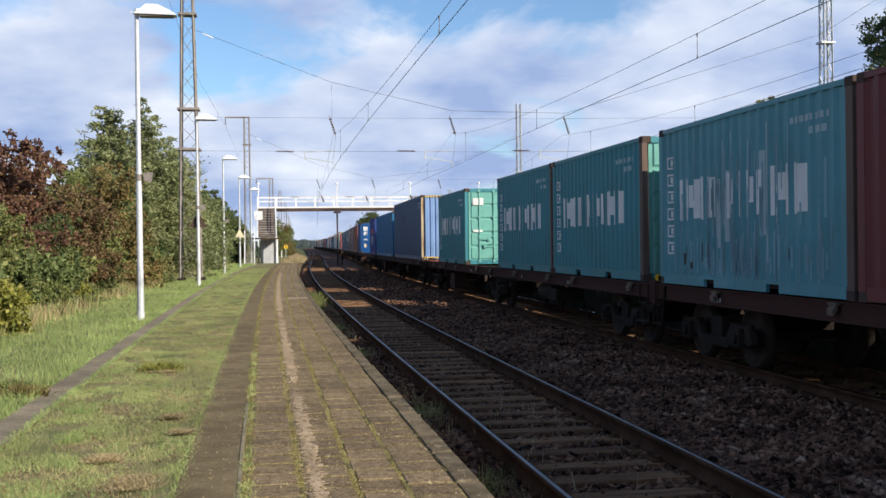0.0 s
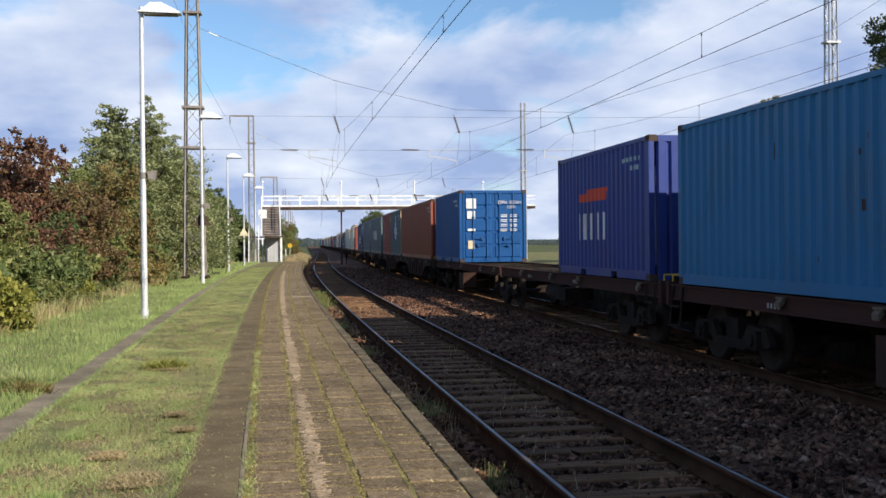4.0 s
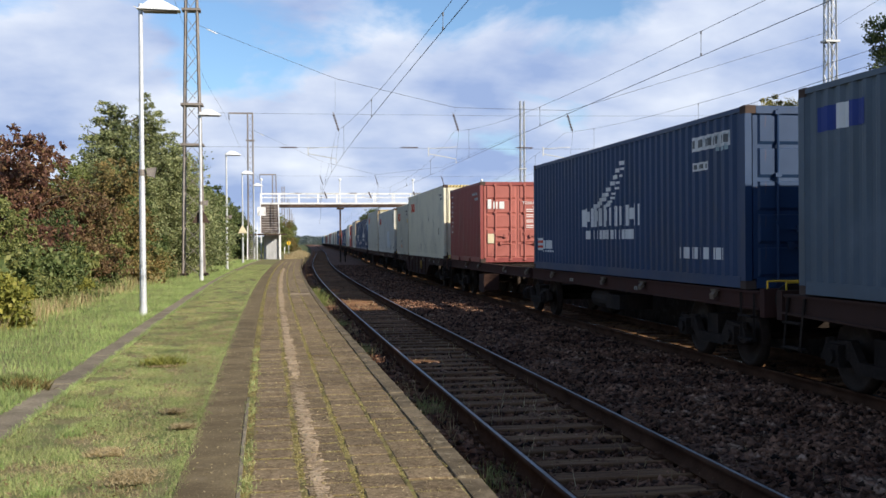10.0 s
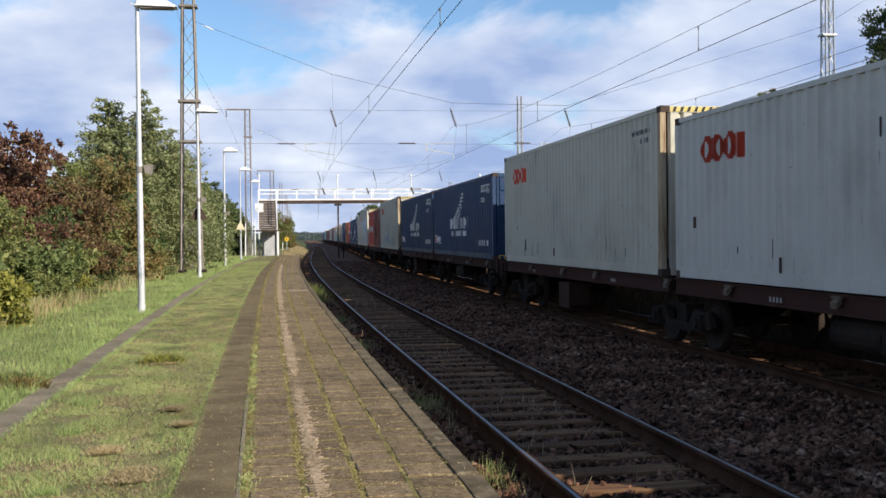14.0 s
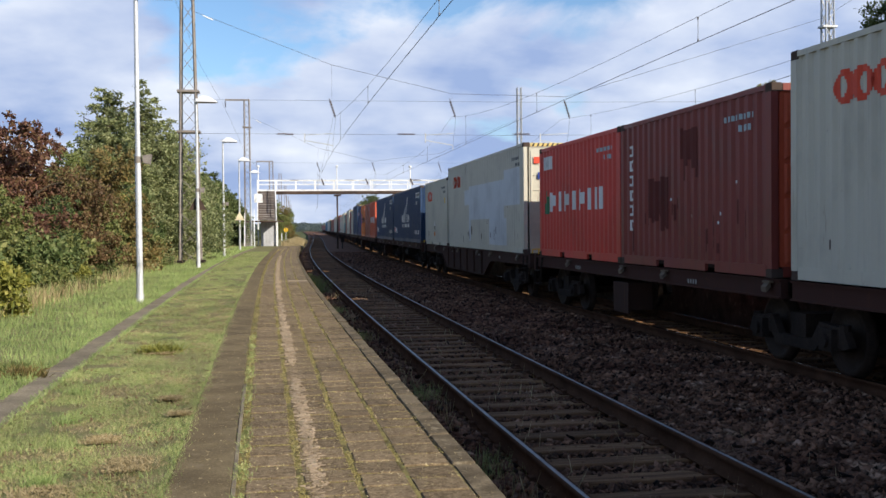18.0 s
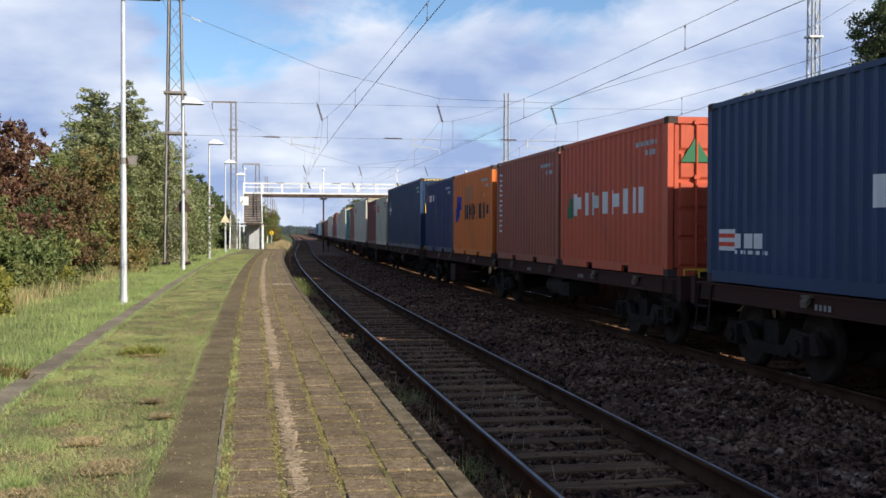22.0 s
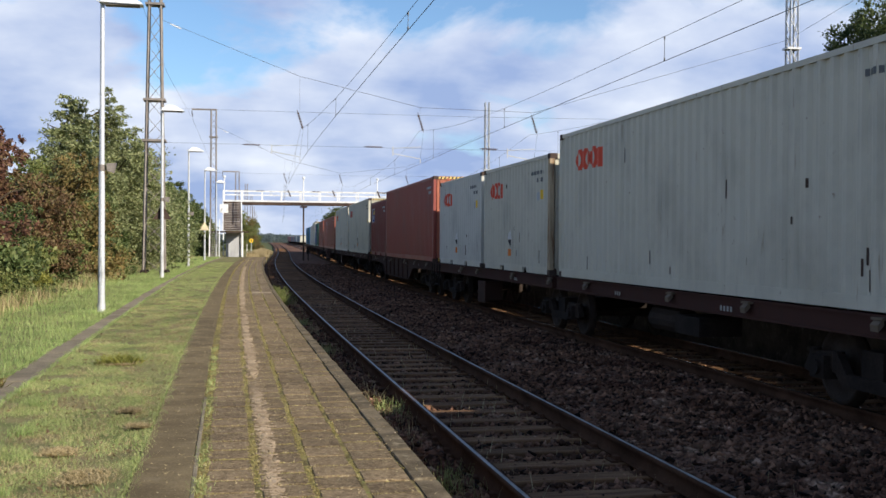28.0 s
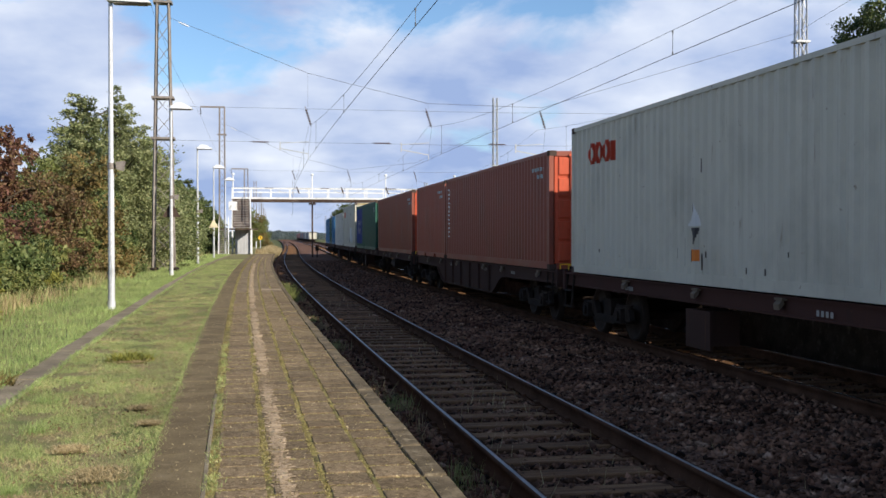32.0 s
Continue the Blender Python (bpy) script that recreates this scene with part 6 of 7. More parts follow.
def build_masts():
    lattice(rail_pose(50.3, -6.62, TOP - 0.05), 17.0, 0.92, 0.36, M["mast_brown"], "tall brown lattice mast on concrete feet beside trees", 0.8, True, (6.1, 7.95, 12.3))
    lattice(rail_pose(97.5, -6.25, TOP - 0.1), 13.3, 0.52, 0.44, M["mast_brown"], "slim grey lattice mast with a short top arm", 0.5, False, (10.8,), -1.9)
    lattice(rail_pose(141, -6.0, 0.1), 10.6, 0.55, 0.45, M["mast_brown"], "distant slim lattice mast with a short top arm", 0.5, False, (), -1.9)
    lattice(rail_pose(192, -6.5, -0.3), 12.0, 0.6, 0.4, M["mast_brown"], "distant slim lattice mast past the footbridge", 0.6, False)
    lattice(rail_pose(245, -6.8, -0.3), 12.0, 0.6, 0.4, M["mast_brown"], "distant slim lattice mast past the footbridge", 0.6, False)
    lattice(rail_pose(192, 24, -0.3), 12.0, 0.6, 0.4, M["mast_light"], "distant silver lattice mast", 0.6, False)
    lattice(Matrix.Translation((27.45, 48.3, 0.15)), 17.5, 0.54, 0.36, M["mast_light"], "silver lattice mast beyond the train", 0.75, False, (11.3,))
    lattice(Matrix.Translation((24.05, 97.0, -0.1)), 14.9, 0.42, 0.36, M["mast_light"], "slim silver lattice mast behind the train", 0.5, False, (8.6,))
    for s, o, h in ((285, -7.0, 11.0), (330, -7.2, 11.0), (390, -7.4, 11.0), (300, 15.5, 10.5), (350, 15.5, 10.5), (420, 15.5, 10.5)):
        lattice(rail_pose(s, o, -0.5), h, 0.5, 0.4, M["mast_brown"], "distant slim lattice mast along the line", 0.9, False)
    # a low post with a bracket head on the far verge
    post = tagged(new("signal_post"), "white slim post with a small bracket head", "post")
    post.matrix_basis = Matrix.Translation((26.3, 51.5, 0.2))
    part("pole", Geo().tube((0, 0, 0), (0, 0, 3.4), 0.05, 0.045, 10), post, material=M["lamp_white"])
    part("head", Geo().box(-0.17, 0.17, -0.05, 0.05, 3.4, 3.46).box(-0.09, 0.09, -0.08, 0.08, 3.2, 3.3), post, material=M["mast_brown"])
    for z in (1.5, 2.1):
        part("crossbar", Geo().box(-0.2, 0.2, -0.03, 0.03, z, z + 0.04), post, material=M["lamp_white"])


# ---------------------------------------------------------------- overhead line
def wire(points, r, name, label, mat=None, parent=None):
    g = Geo()
    for a, b in zip(points[:-1], points[1:]):
        g.tube(a, b, r, n=5, cap=False)
    ob = new(name, g.mesh(name, mat or M["wire"]))
    if parent:
        ob.parent = parent
        return ob
    return tagged(ob, label, "overhead wire", kind="structure")


SPANS = [-15.0, 50.0, 97.5, 160.0, 225.0]


def catenary(name, off_of, contact_z=5.5, low=0.31, rise=1.2, bend=2.0, phase=0.55):
    base = tagged(new(name), "overhead contact wire hung from a sagging carrier wire", "overhead wire", kind="structure")
    ss = np.arange(-15, 226, 2.5)
    wire([spot(s, off_of(s), contact_z) for s in ss], 0.0072, "contact_wire", "", parent=base)

    def carrier(s):
        for a, b in zip(SPANS[:-1], SPANS[1:]):
            if a <= s <= b:
                f = (s - a) / (b - a)
                return contact_z + low + rise * abs(2 * f - 1) ** bend
        return contact_z + 1.5
    wire([spot(s, off_of(s), carrier(s)) for s in ss], 0.0052, "carrier_wire", "", parent=base)
    for a, b in zip(SPANS[:-1], SPANS[1:]):
        n = max(3, round((b - a) / 13))
        for i in range(n):
            s = a + (b - a) * (i + phase) / n
            g = Geo().tube(spot(s, off_of(s), contact_z), spot(s, off_of(s), carrier(s)), 0.006, n=5, cap=False)
            g.tube(spot(s, off_of(s), contact_z), spot(s, off_of(s), contact_z + 0.06), 0.016, n=5).tube(spot(s, off_of(s), carrier(s) - 0.06), spot(s, off_of(s), carrier(s)), 0.016, n=5)
            part("dropper", g, base, material=M["wire"])


def headspan(s, xl, xr, yl, yr, zt, low, tracks, label):
    """Cross wires between two masts, with insulators and registration arms over each track."""
    base = tagged(new("headspan"), label, "overhead wire", kind="structure")

    def at_x(x, z):
        return Vector((x, yl + (yr - yl) * (x - xl) / (xr - xl), z))
    xm = xl + (xr - xl) * 0.50

    def sag(x):
        f = (x - xm) / ((xr - xl) / 2)
        return low + (zt - low) * abs(f) ** 1.7
    hang = [xl] + [t for t in tracks] + [xr]
    wire([at_x(x, sag(x)) for x in hang], 0.009, "carrier", "", parent=base)
    wire([at_x(xl, low - 0.02), at_x((xl + xr) / 2, low - 0.1), at_x(xr, low - 0.02)], 0.006, "upper_cross_wire", "", parent=base)
    wire([at_x(xl, 6.28), at_x((xl + xr) / 2, 6.18), at_x(xr, 6.28)], 0.006, "lower_cross_wire", "", parent=base)
    for t in tracks:
        wire([at_x(t, sag(t)), at_x(t, 7.85)], 0.005, "hanger", "", parent=base)
        part("insulator", insulator_geo(at_x(t - 0.12, 7.9), at_x(t + 0.16, 6.98)), base, "dark brown disc insulator", M["insulator"])
        g = Geo().bar(at_x(t - 1.25, 6.2), at_x(t + 0.05, 6.28), 0.03).bar(at_x(t - 1.25, 5.95), at_x(t + 0.02, 5.72), 0.04).bar(at_x(t - 1.27, 6.28), at_x(t - 1.27, 5.85), 0.05).bar(at_x(t + 0.02, 5.72), at_x(t + 0.02, 5.5), 0.03)
        part("registration_arm", g, base, "pale steel registration arm", M["mast_light"])
        wire([at_x(t + 0.16, 6.95), at_x(t + 0.02, 5.72)], 0.005, "drop_wire", "", parent=base)
        part("rod_insulator", insulator_geo(at_x(t - 2.6, 6.25), at_x(t - 1.75, 6.24), 7, 0.06), base, "brown rod insulator", M["insulator"])
    part("end_insulator", insulator_geo(at_x(xl + 0.5, sag(xl + 0.5)), at_x(xl + 1.0, sag(xl + 1.0)), 4, 0.05), base, "pale end insulator", M["lamp_white"])


def build_wires():
    catenary("catenary_near", lambda s: float(np.interp(s, [-15, 16, 50, 97.5, 160, 225], [0.16, 0.085, -0.03, 0.0, 0, 0])))
    catenary("catenary_train", lambda s: T2 + float(np.interp(s, [-15, 16, 50, 97.5, 160, 225], [0.7, 0.66, 0.64, 0.1, 0, 0])), low=0.49, rise=1.1, bend=3.0, phase=0.70)
    catenary("catenary_third", lambda s: float(np.interp(s, [-15, 16, 50, 97.5, 160, 225], [9.1, 9.4, 10.9, 11.3, 11.3, 11.3])))
    headspan(50, -2.9, 27.3, 50.3, 48.3, 11.9, 7.85, (3.45, 9.05, 14.5), "headspan of cross wires and insulators between two masts")
    headspan(97.5, -0.6, 24.0, 97.5, 97.0, 11.9, 7.85, (5.4, 10.4, 16.5), "distant headspan of cross wires over the tracks")
    wire([spot(141, -7.9, 10.0), spot(119, -8.0, 10.6), spot(97.5, -8.1, 12.6), spot(75, -8.15, 13.2), spot(50, -8.2, 15.3), spot(30, -8.2, 17)], 0.008, "feeder_wire", "feeder wire along the left-hand masts")
    wire([Vector((27.4, 48.3, 12.0)), Vector((20, 20, 11.2)), Vector((14, -12, 12))], 0.008, "span_wire", "span wire over the far track")


# ---------------------------------------------------------------- footbridge
def build_bridge():
    top = tagged(new("footbridge"), "white-railed steel footbridge over the tracks with stairs", "footbridge")
    top.matrix_basis = Matrix.Translation((0, 105, -0.22))
    x0, x1 = -0.1, 27.0
    part("girder", Geo().box(x0, x1, -0.9, -0.75, 5.46, 5.66).box(x0, x1, -0.95, -0.70, 5.44, 5.47).box(x0, x1, -0.95, -0.70, 5.66, 5.70), top, "rusty dark steel girder", M["bridge_dark"])
    part("girder", Geo().box(x0, x1, 0.75, 0.9, 5.46, 5.66).box(x0, x1, 0.70, 0.95, 5.44, 5.47), top, "rusty dark steel girder", M["bridge_dark"])
    part("deck", Geo().box(x0, x1, -0.74, 0.74, 5.58, 5.70), top, "timber and concrete deck", M["bridge_dark"])
    for y in (-0.85, 0.85):
        rl = part("railing", Geo().box(x0, x1, y - 0.03, y + 0.03, 6.72, 6.80), top, "white steel railing", M["bridge_white"])
        part("middle_rail", Geo().box(x0, x1, y - 0.02, y + 0.02, 6.36, 6.41), rl, material=M["bridge_white"])
        part("kick_plate", Geo().box(x0, x1, y - 0.025, y + 0.025, 5.72, 5.86), rl, material=M["bridge_white"])
        for x in np.arange(x0 + 0.05, x1, 1.85):
            part("railing_post", Geo().box(x - 0.04, x + 0.04, y - 0.04, y + 0.04, 5.70, 6.74), rl, material=M["bridge_white"])
    for x in (7.65, 19.5):
        pl = part("pillar", Geo().box(x - 0.075, x + 0.075, -0.08, 0.08, -0.4, 5.38).box(x - 0.3, x + 0.3, -0.8, 0.8, 5.22, 5.37), top, "dark steel pillar", M["bridge_dark"])
    part("signal_box", Geo().box(7.95, 8.25, -0.35, -0.05, 0.7, 1.25).box(8.05, 8.15, -0.25, -0.15, -0.3, 0.7), top, "small dark box beside the pillar", M["under"])
    for x in (0.05, 7.7, 15.0, 22.0):
        lp = part("bridge_lamp", Geo().tube((x, 0.85, 5.7), (x, 0.85, 8.05), 0.06, 0.05, 10), top, "short white lamp post", M["bridge_white"])
        part("lamp_head", Geo().lathe([(0.05, 8.05), (0.14, 8.1), (0.15, 8.22), (0.06, 8.3)], 12, Matrix.Translation((x, 0.85, 0))), lp, "white lamp head", M["lamp_white"])
    for x in (6.2, 10.5, 14.9):
        part("live_wire_guard", Geo().bar((x - 0.12, -0.95, 6.9), (x + 0.12, -0.95, 6.25), 0.06, 0.12), top, "dark bracket on the railing", M["bridge_dark"])
    # stairs towards the platform
    for x in (-0.05, 1.65):
        st = part("stringer", Geo().prism([(-0.9, 5.42), (-0.9, 5.72), (-5.6, 3.05), (-5.6, 2.72)], x - 0.04, x + 0.04, "x"), top, "white stair stringer", M["bridge_white"])
        part("handrail", Geo().bar((x, -0.9, 6.74), (x, -5.6, 4.05), 0.06), st, material=M["bridge_white"])
        part("handrail", Geo().bar((x, -0.9, 6.36), (x, -5.6, 3.66), 0.04), st, material=M["bridge_white"])
        for k in range(5):
            y = -0.9 - k * 1.17
            part("baluster", Geo().bar((x, y, 5.6 - (5.72 - 3.05) / 4.7 * (k * 1.17)), (x, y, 6.74 - (6.74 - 4.05) / 4.7 * (k * 1.17)), 0.05), st, material=M["bridge_white"])
    for i in range(16):
        y, z = -0.9 - 4.7 * (i + 1.0) / 17, 5.62 - 2.75 * (i + 0.5) / 17
        part("riser", Geo().box(0.0, 1.6, y - 0.15, y - 0.13, z - 0.17, z - 0.052), top, "dark open riser board", M["bridge_dark"])
    for i in range(17):
        y, z = -0.9 - 4.7 * (i + 0.5) / 17, 5.62 - 2.75 * (i + 0.5) / 17
        part("tread", Geo().box(0.0, 1.6, y - 0.14, y + 0.14, z - 0.05, z), top, "pale worn stair tread", M["tread_pale"])
    part("landing", Geo().box(-1.25, 1.75, -6.9, -5.55, 2.70, 2.84), top, "landing slab", M["bridge_dark"])
    for x in (-1.2, -0.35):
        st = part("stringer", Geo().prism([(-6.9, 2.5), (-6.9, 2.84), (-10.6, 0.62), (-10.6, 0.3)], x - 0.04, x + 0.04, "x"), top, "white stair stringer", M["bridge_white"])
        part("handrail", Geo().bar((x, -6.9, 3.85), (x, -10.6, 1.5), 0.05), st, material=M["bridge_white"])
        for k in range(4):
            y = -6.9 - k * 1.2
            part("baluster", Geo().bar((x, y, 2.7 - 0.62 * k * 1.2), (x, y, 3.85 - 0.635 * k * 1.2), 0.05), st, material=M["bridge_white"])
    for i in range(12):
        y, z = -6.9 - 3.7 * (i + 0.5) / 12, 2.76 - 2.4 * (i + 0.5) / 12
        part("tread", Geo().box(-1.16, -0.39, y - 0.14, y + 0.14, z - 0.05, z), top, "pale worn stair tread", M["tread_pale"])
    for x, y in ((-1.2, -5.6), (1.7, -5.6), (1.7, -6.85), (0.0, -0.9), (1.65, -0.9)):
        part("column", Geo().box(x - 0.06, x + 0.06, y - 0.06, y + 0.06, 0.2, 2.72 if y < -2 else 5.4), top, material=M["bridge_white"])
    part("notice_board", Geo().box(-0.35, 0.42, -3.9, -3.83, 4.55, 5.35), top, "white notice board", M["bridge_white"])
    shed = tagged(new("shed"), "small grey rendered shed under the bridge stairs", "shed")
    shed.matrix_basis = Matrix.Translation((0.22, 99.6, TOP - 0.05))
    part("wall", Geo().box(0, 1.38, 0, 0.12, 0, 2.25), shed, "front wall", M["shed"])
    part("wall", Geo().box(0, 0.12, 0.12, 3.2, 0, 2.25), shed, material=M["shed"])
    part("wall", Geo().box(1.26, 1.38, 0.12, 3.2, 0, 2.25), shed, material=M["shed"])
    part("wall", Geo().box(0.12, 1.26, 3.08, 3.2, 0, 2.25), shed, material=M["shed"])
    part("roof", Geo().box(-0.12, 2.1, -0.25, 3.35, 2.26, 2.36), shed, "rusty flat roof", M["bridge_dark"])
    for x in (0.3, 0.62, 0.94):
        part("panel_joint", Geo().box(x - 0.012, x + 0.012, -0.012, 0.0, 0.05, 2.2), shed, material=M["galv"])
    sign = tagged(new("warning_sign"), "round yellow warning sign on a thin post", "sign")
    sign.matrix_basis = rail_pose(136.5, -4.05, 0.1)
    part("pole", Geo().tube((0, 0, 0), (0, 0, 1.9), 0.035, n=8), sign, material=M["galv"])
    b = part("disc", Geo().tube((0, -0.05, 1.62), (0, -0.03, 1.62), 0.26, n=24), sign, "yellow disc", M["yellow"])
    part("symbol", Geo().box(-0.05, 0.05, -0.056, -0.05, 1.45, 1.8), b, "dark mark", M["dark_mark"])
    # row of marker posts past the platform
    for s in (128, 146, 165):
        p = tagged(new("marker_post"), "short white marker post on the verge", "post", group="marker posts")
        p.matrix_basis = rail_pose(s, -4.9, 0.0)
        part("shaft", Geo().box(-0.05, 0.05, -0.05, 0.05, 0, 1.2), p, material=M["lamp_white"])
        part("cap", Geo().block(-0.06, 0.06, -0.06, 0.06, 1.2, 1.28, 0.02), p, material=M["mast_brown"])


# ---------------------------------------------------------------- plants
def crown_mesh(name, blobs, n, leaf, seed, mat):
    """Many small leaves gathered in clumps."""
    rng = np.random.default_rng(seed)
    c = np.array([b[:3] for b in blobs]); r = np.array([b[3:6] for b in blobs])
    vol = r.prod(1) ** 0.67
    # sub-clumps on the blobs
    k = 64 * len(blobs)
    bi = rng.choice(len(blobs), k, p=vol / vol.sum())
    d = rng.normal(size=(k, 3)); d /= np.linalg.norm(d, axis=1, keepdims=True)
    cc = c[bi] + d * r[bi] * rng.uniform(0.45, 1.12, (k, 1))
    cr = r[bi].mean(1) * rng.uniform(0.09, 0.28, k)
    ki = rng.integers(0, k, n)
    e = rng.normal(size=(n, 3)); e /= np.linalg.norm(e, axis=1, keepdims=True)
    P = cc[ki] + e * cr[ki][:, None] * rng.uniform(0.3, 1.1, (n, 1)) * np.array([1.15, 1.15, 0.85])
    u = rng.normal(size=(n, 3)) + np.array([0, 0, -0.3]); u /= np.linalg.norm(u, axis=1, keepdims=True)
    w = np.cross(u, rng.normal(size=(n, 3))); w /= np.linalg.norm(w, axis=1, keepdims=True)
    L = leaf * rng.uniform(0.6, 1.35, (n, 1))
    V = np.stack([P, P + u * L * 0.5 + w * L * 0.32, P + u * L, P + u * L * 0.5 - w * L * 0.32], 1).reshape(-1, 3)
    F = np.arange(n * 4).reshape(n, 4)
    return bulk(name, V, F, mat)


def limb_geo(h, spread, seed, r0=0.14, n=9):
    rng = random.Random(seed)
    g = Geo()
    p = Vector((0, 0, -0.2))
    pts = [p]
    for i in range(5):
        p = p + Vector((rng.uniform(-0.12, 0.12), rng.uniform(-0.12, 0.12), (h * 0.85 + 0.2) / 5))
        pts.append(p)
    for i in range(5):
        g.tube(pts[i], pts[i + 1], r0 * (1 - i / 6), r0 * (1 - (i + 1) / 6), 8)
    for i in range(n):
        z = rng.uniform(0.2, 0.8) * h
        a = rng.uniform(0, 6.283)
        s = Vector((0, 0, z))
        e = Vector((math.cos(a) * spread * rng.uniform(0.5, 0.9), math.sin(a) * spread * rng.uniform(0.5, 0.9), z + h * rng.uniform(0.08, 0.2)))
        mid = s.lerp(e, 0.5) + Vector((0, 0, h * 0.02))
        g.tube(s, mid, r0 * 0.4, r0 * 0.26, 6).tube(mid, e, r0 * 0.26, r0 * 0.08, 6)
    return g


TREES = {}


def tree_kind(key, h, blobs, n, leaf, seed, r0):
    spread = max(b[3] for b in blobs) * 0.75
    TREES[key] = (limb_geo(h, spread, seed, r0).mesh("trunk", M["bark"]), crown_mesh("crown", blobs, n, leaf, seed, M["leaf_green"]))


def build_tree_kinds():
    rng = random.Random(3)

    def blobs(n, h, w, z0, top=0.5):
        out = []
        for i in range(n):
            f = i / max(1, n - 1)
            z = z0 + (h - z0) * (0.08 + 0.84 * f)
            ww = w * (1 - (1 - top) * f ** 1.5) * rng.uniform(0.75, 1.1)
            a = rng.uniform(0, 6.283)
            rad = ww * 0.45 * rng.uniform(0.5, 1.0)
            out.append((math.cos(a) * rad, math.sin(a) * rad, z, ww * 0.62, ww * 0.62, (h - z0) * 0.17))
        return out
    tree_kind("bush", 4.6, blobs(9, 4.6, 2.2, 0.2, 0.6), 26000, 0.105, 1, 0.10)
    tree_kind("bush_b", 4.2, blobs(8, 4.2, 2.3, 0.1, 0.7), 25000, 0.10, 2, 0.09)
    tree_kind("tall", 9.5, blobs(26, 9.5, 3.3, 0.4, 0.14), 62000, 0.115, 4, 0.16)
    tree_kind("tall_b", 9.0, blobs(24, 9.0, 3.0, 0.4, 0.16), 56000, 0.115, 5, 0.15)
    tree_kind("broad", 15.5, blobs(18, 15.5, 6.2, 1.4, 0.6), 105000, 0.19, 7, 0.34)
    tree_kind("broad_b", 14.0, blobs(17, 14.0, 5.6, 1.0, 0.65), 100000, 0.19, 8, 0.32)
    tree_kind("shrub", 1.3, blobs(6, 1.3, 1.1, 0.05, 0.7), 3600, 0.11, 9, 0.03)


def tree(key, p, scale, mat, label, category="tree", rot=0.0, wide=1.0):
    top = tagged(new("tree" if category == "tree" else "bush"), label, category)
    top.matrix_basis = Matrix.Translation(p) @ Matrix.Rotation(rot, 4, "Z") @ Matrix.Diagonal((scale * wide, scale * wide, scale, 1))
    tm, cm = TREES[key]
    part("trunk", tm, top, "brown trunk and limbs")
    part("crown", cm, top, "leafy crown", M[mat])
    return top


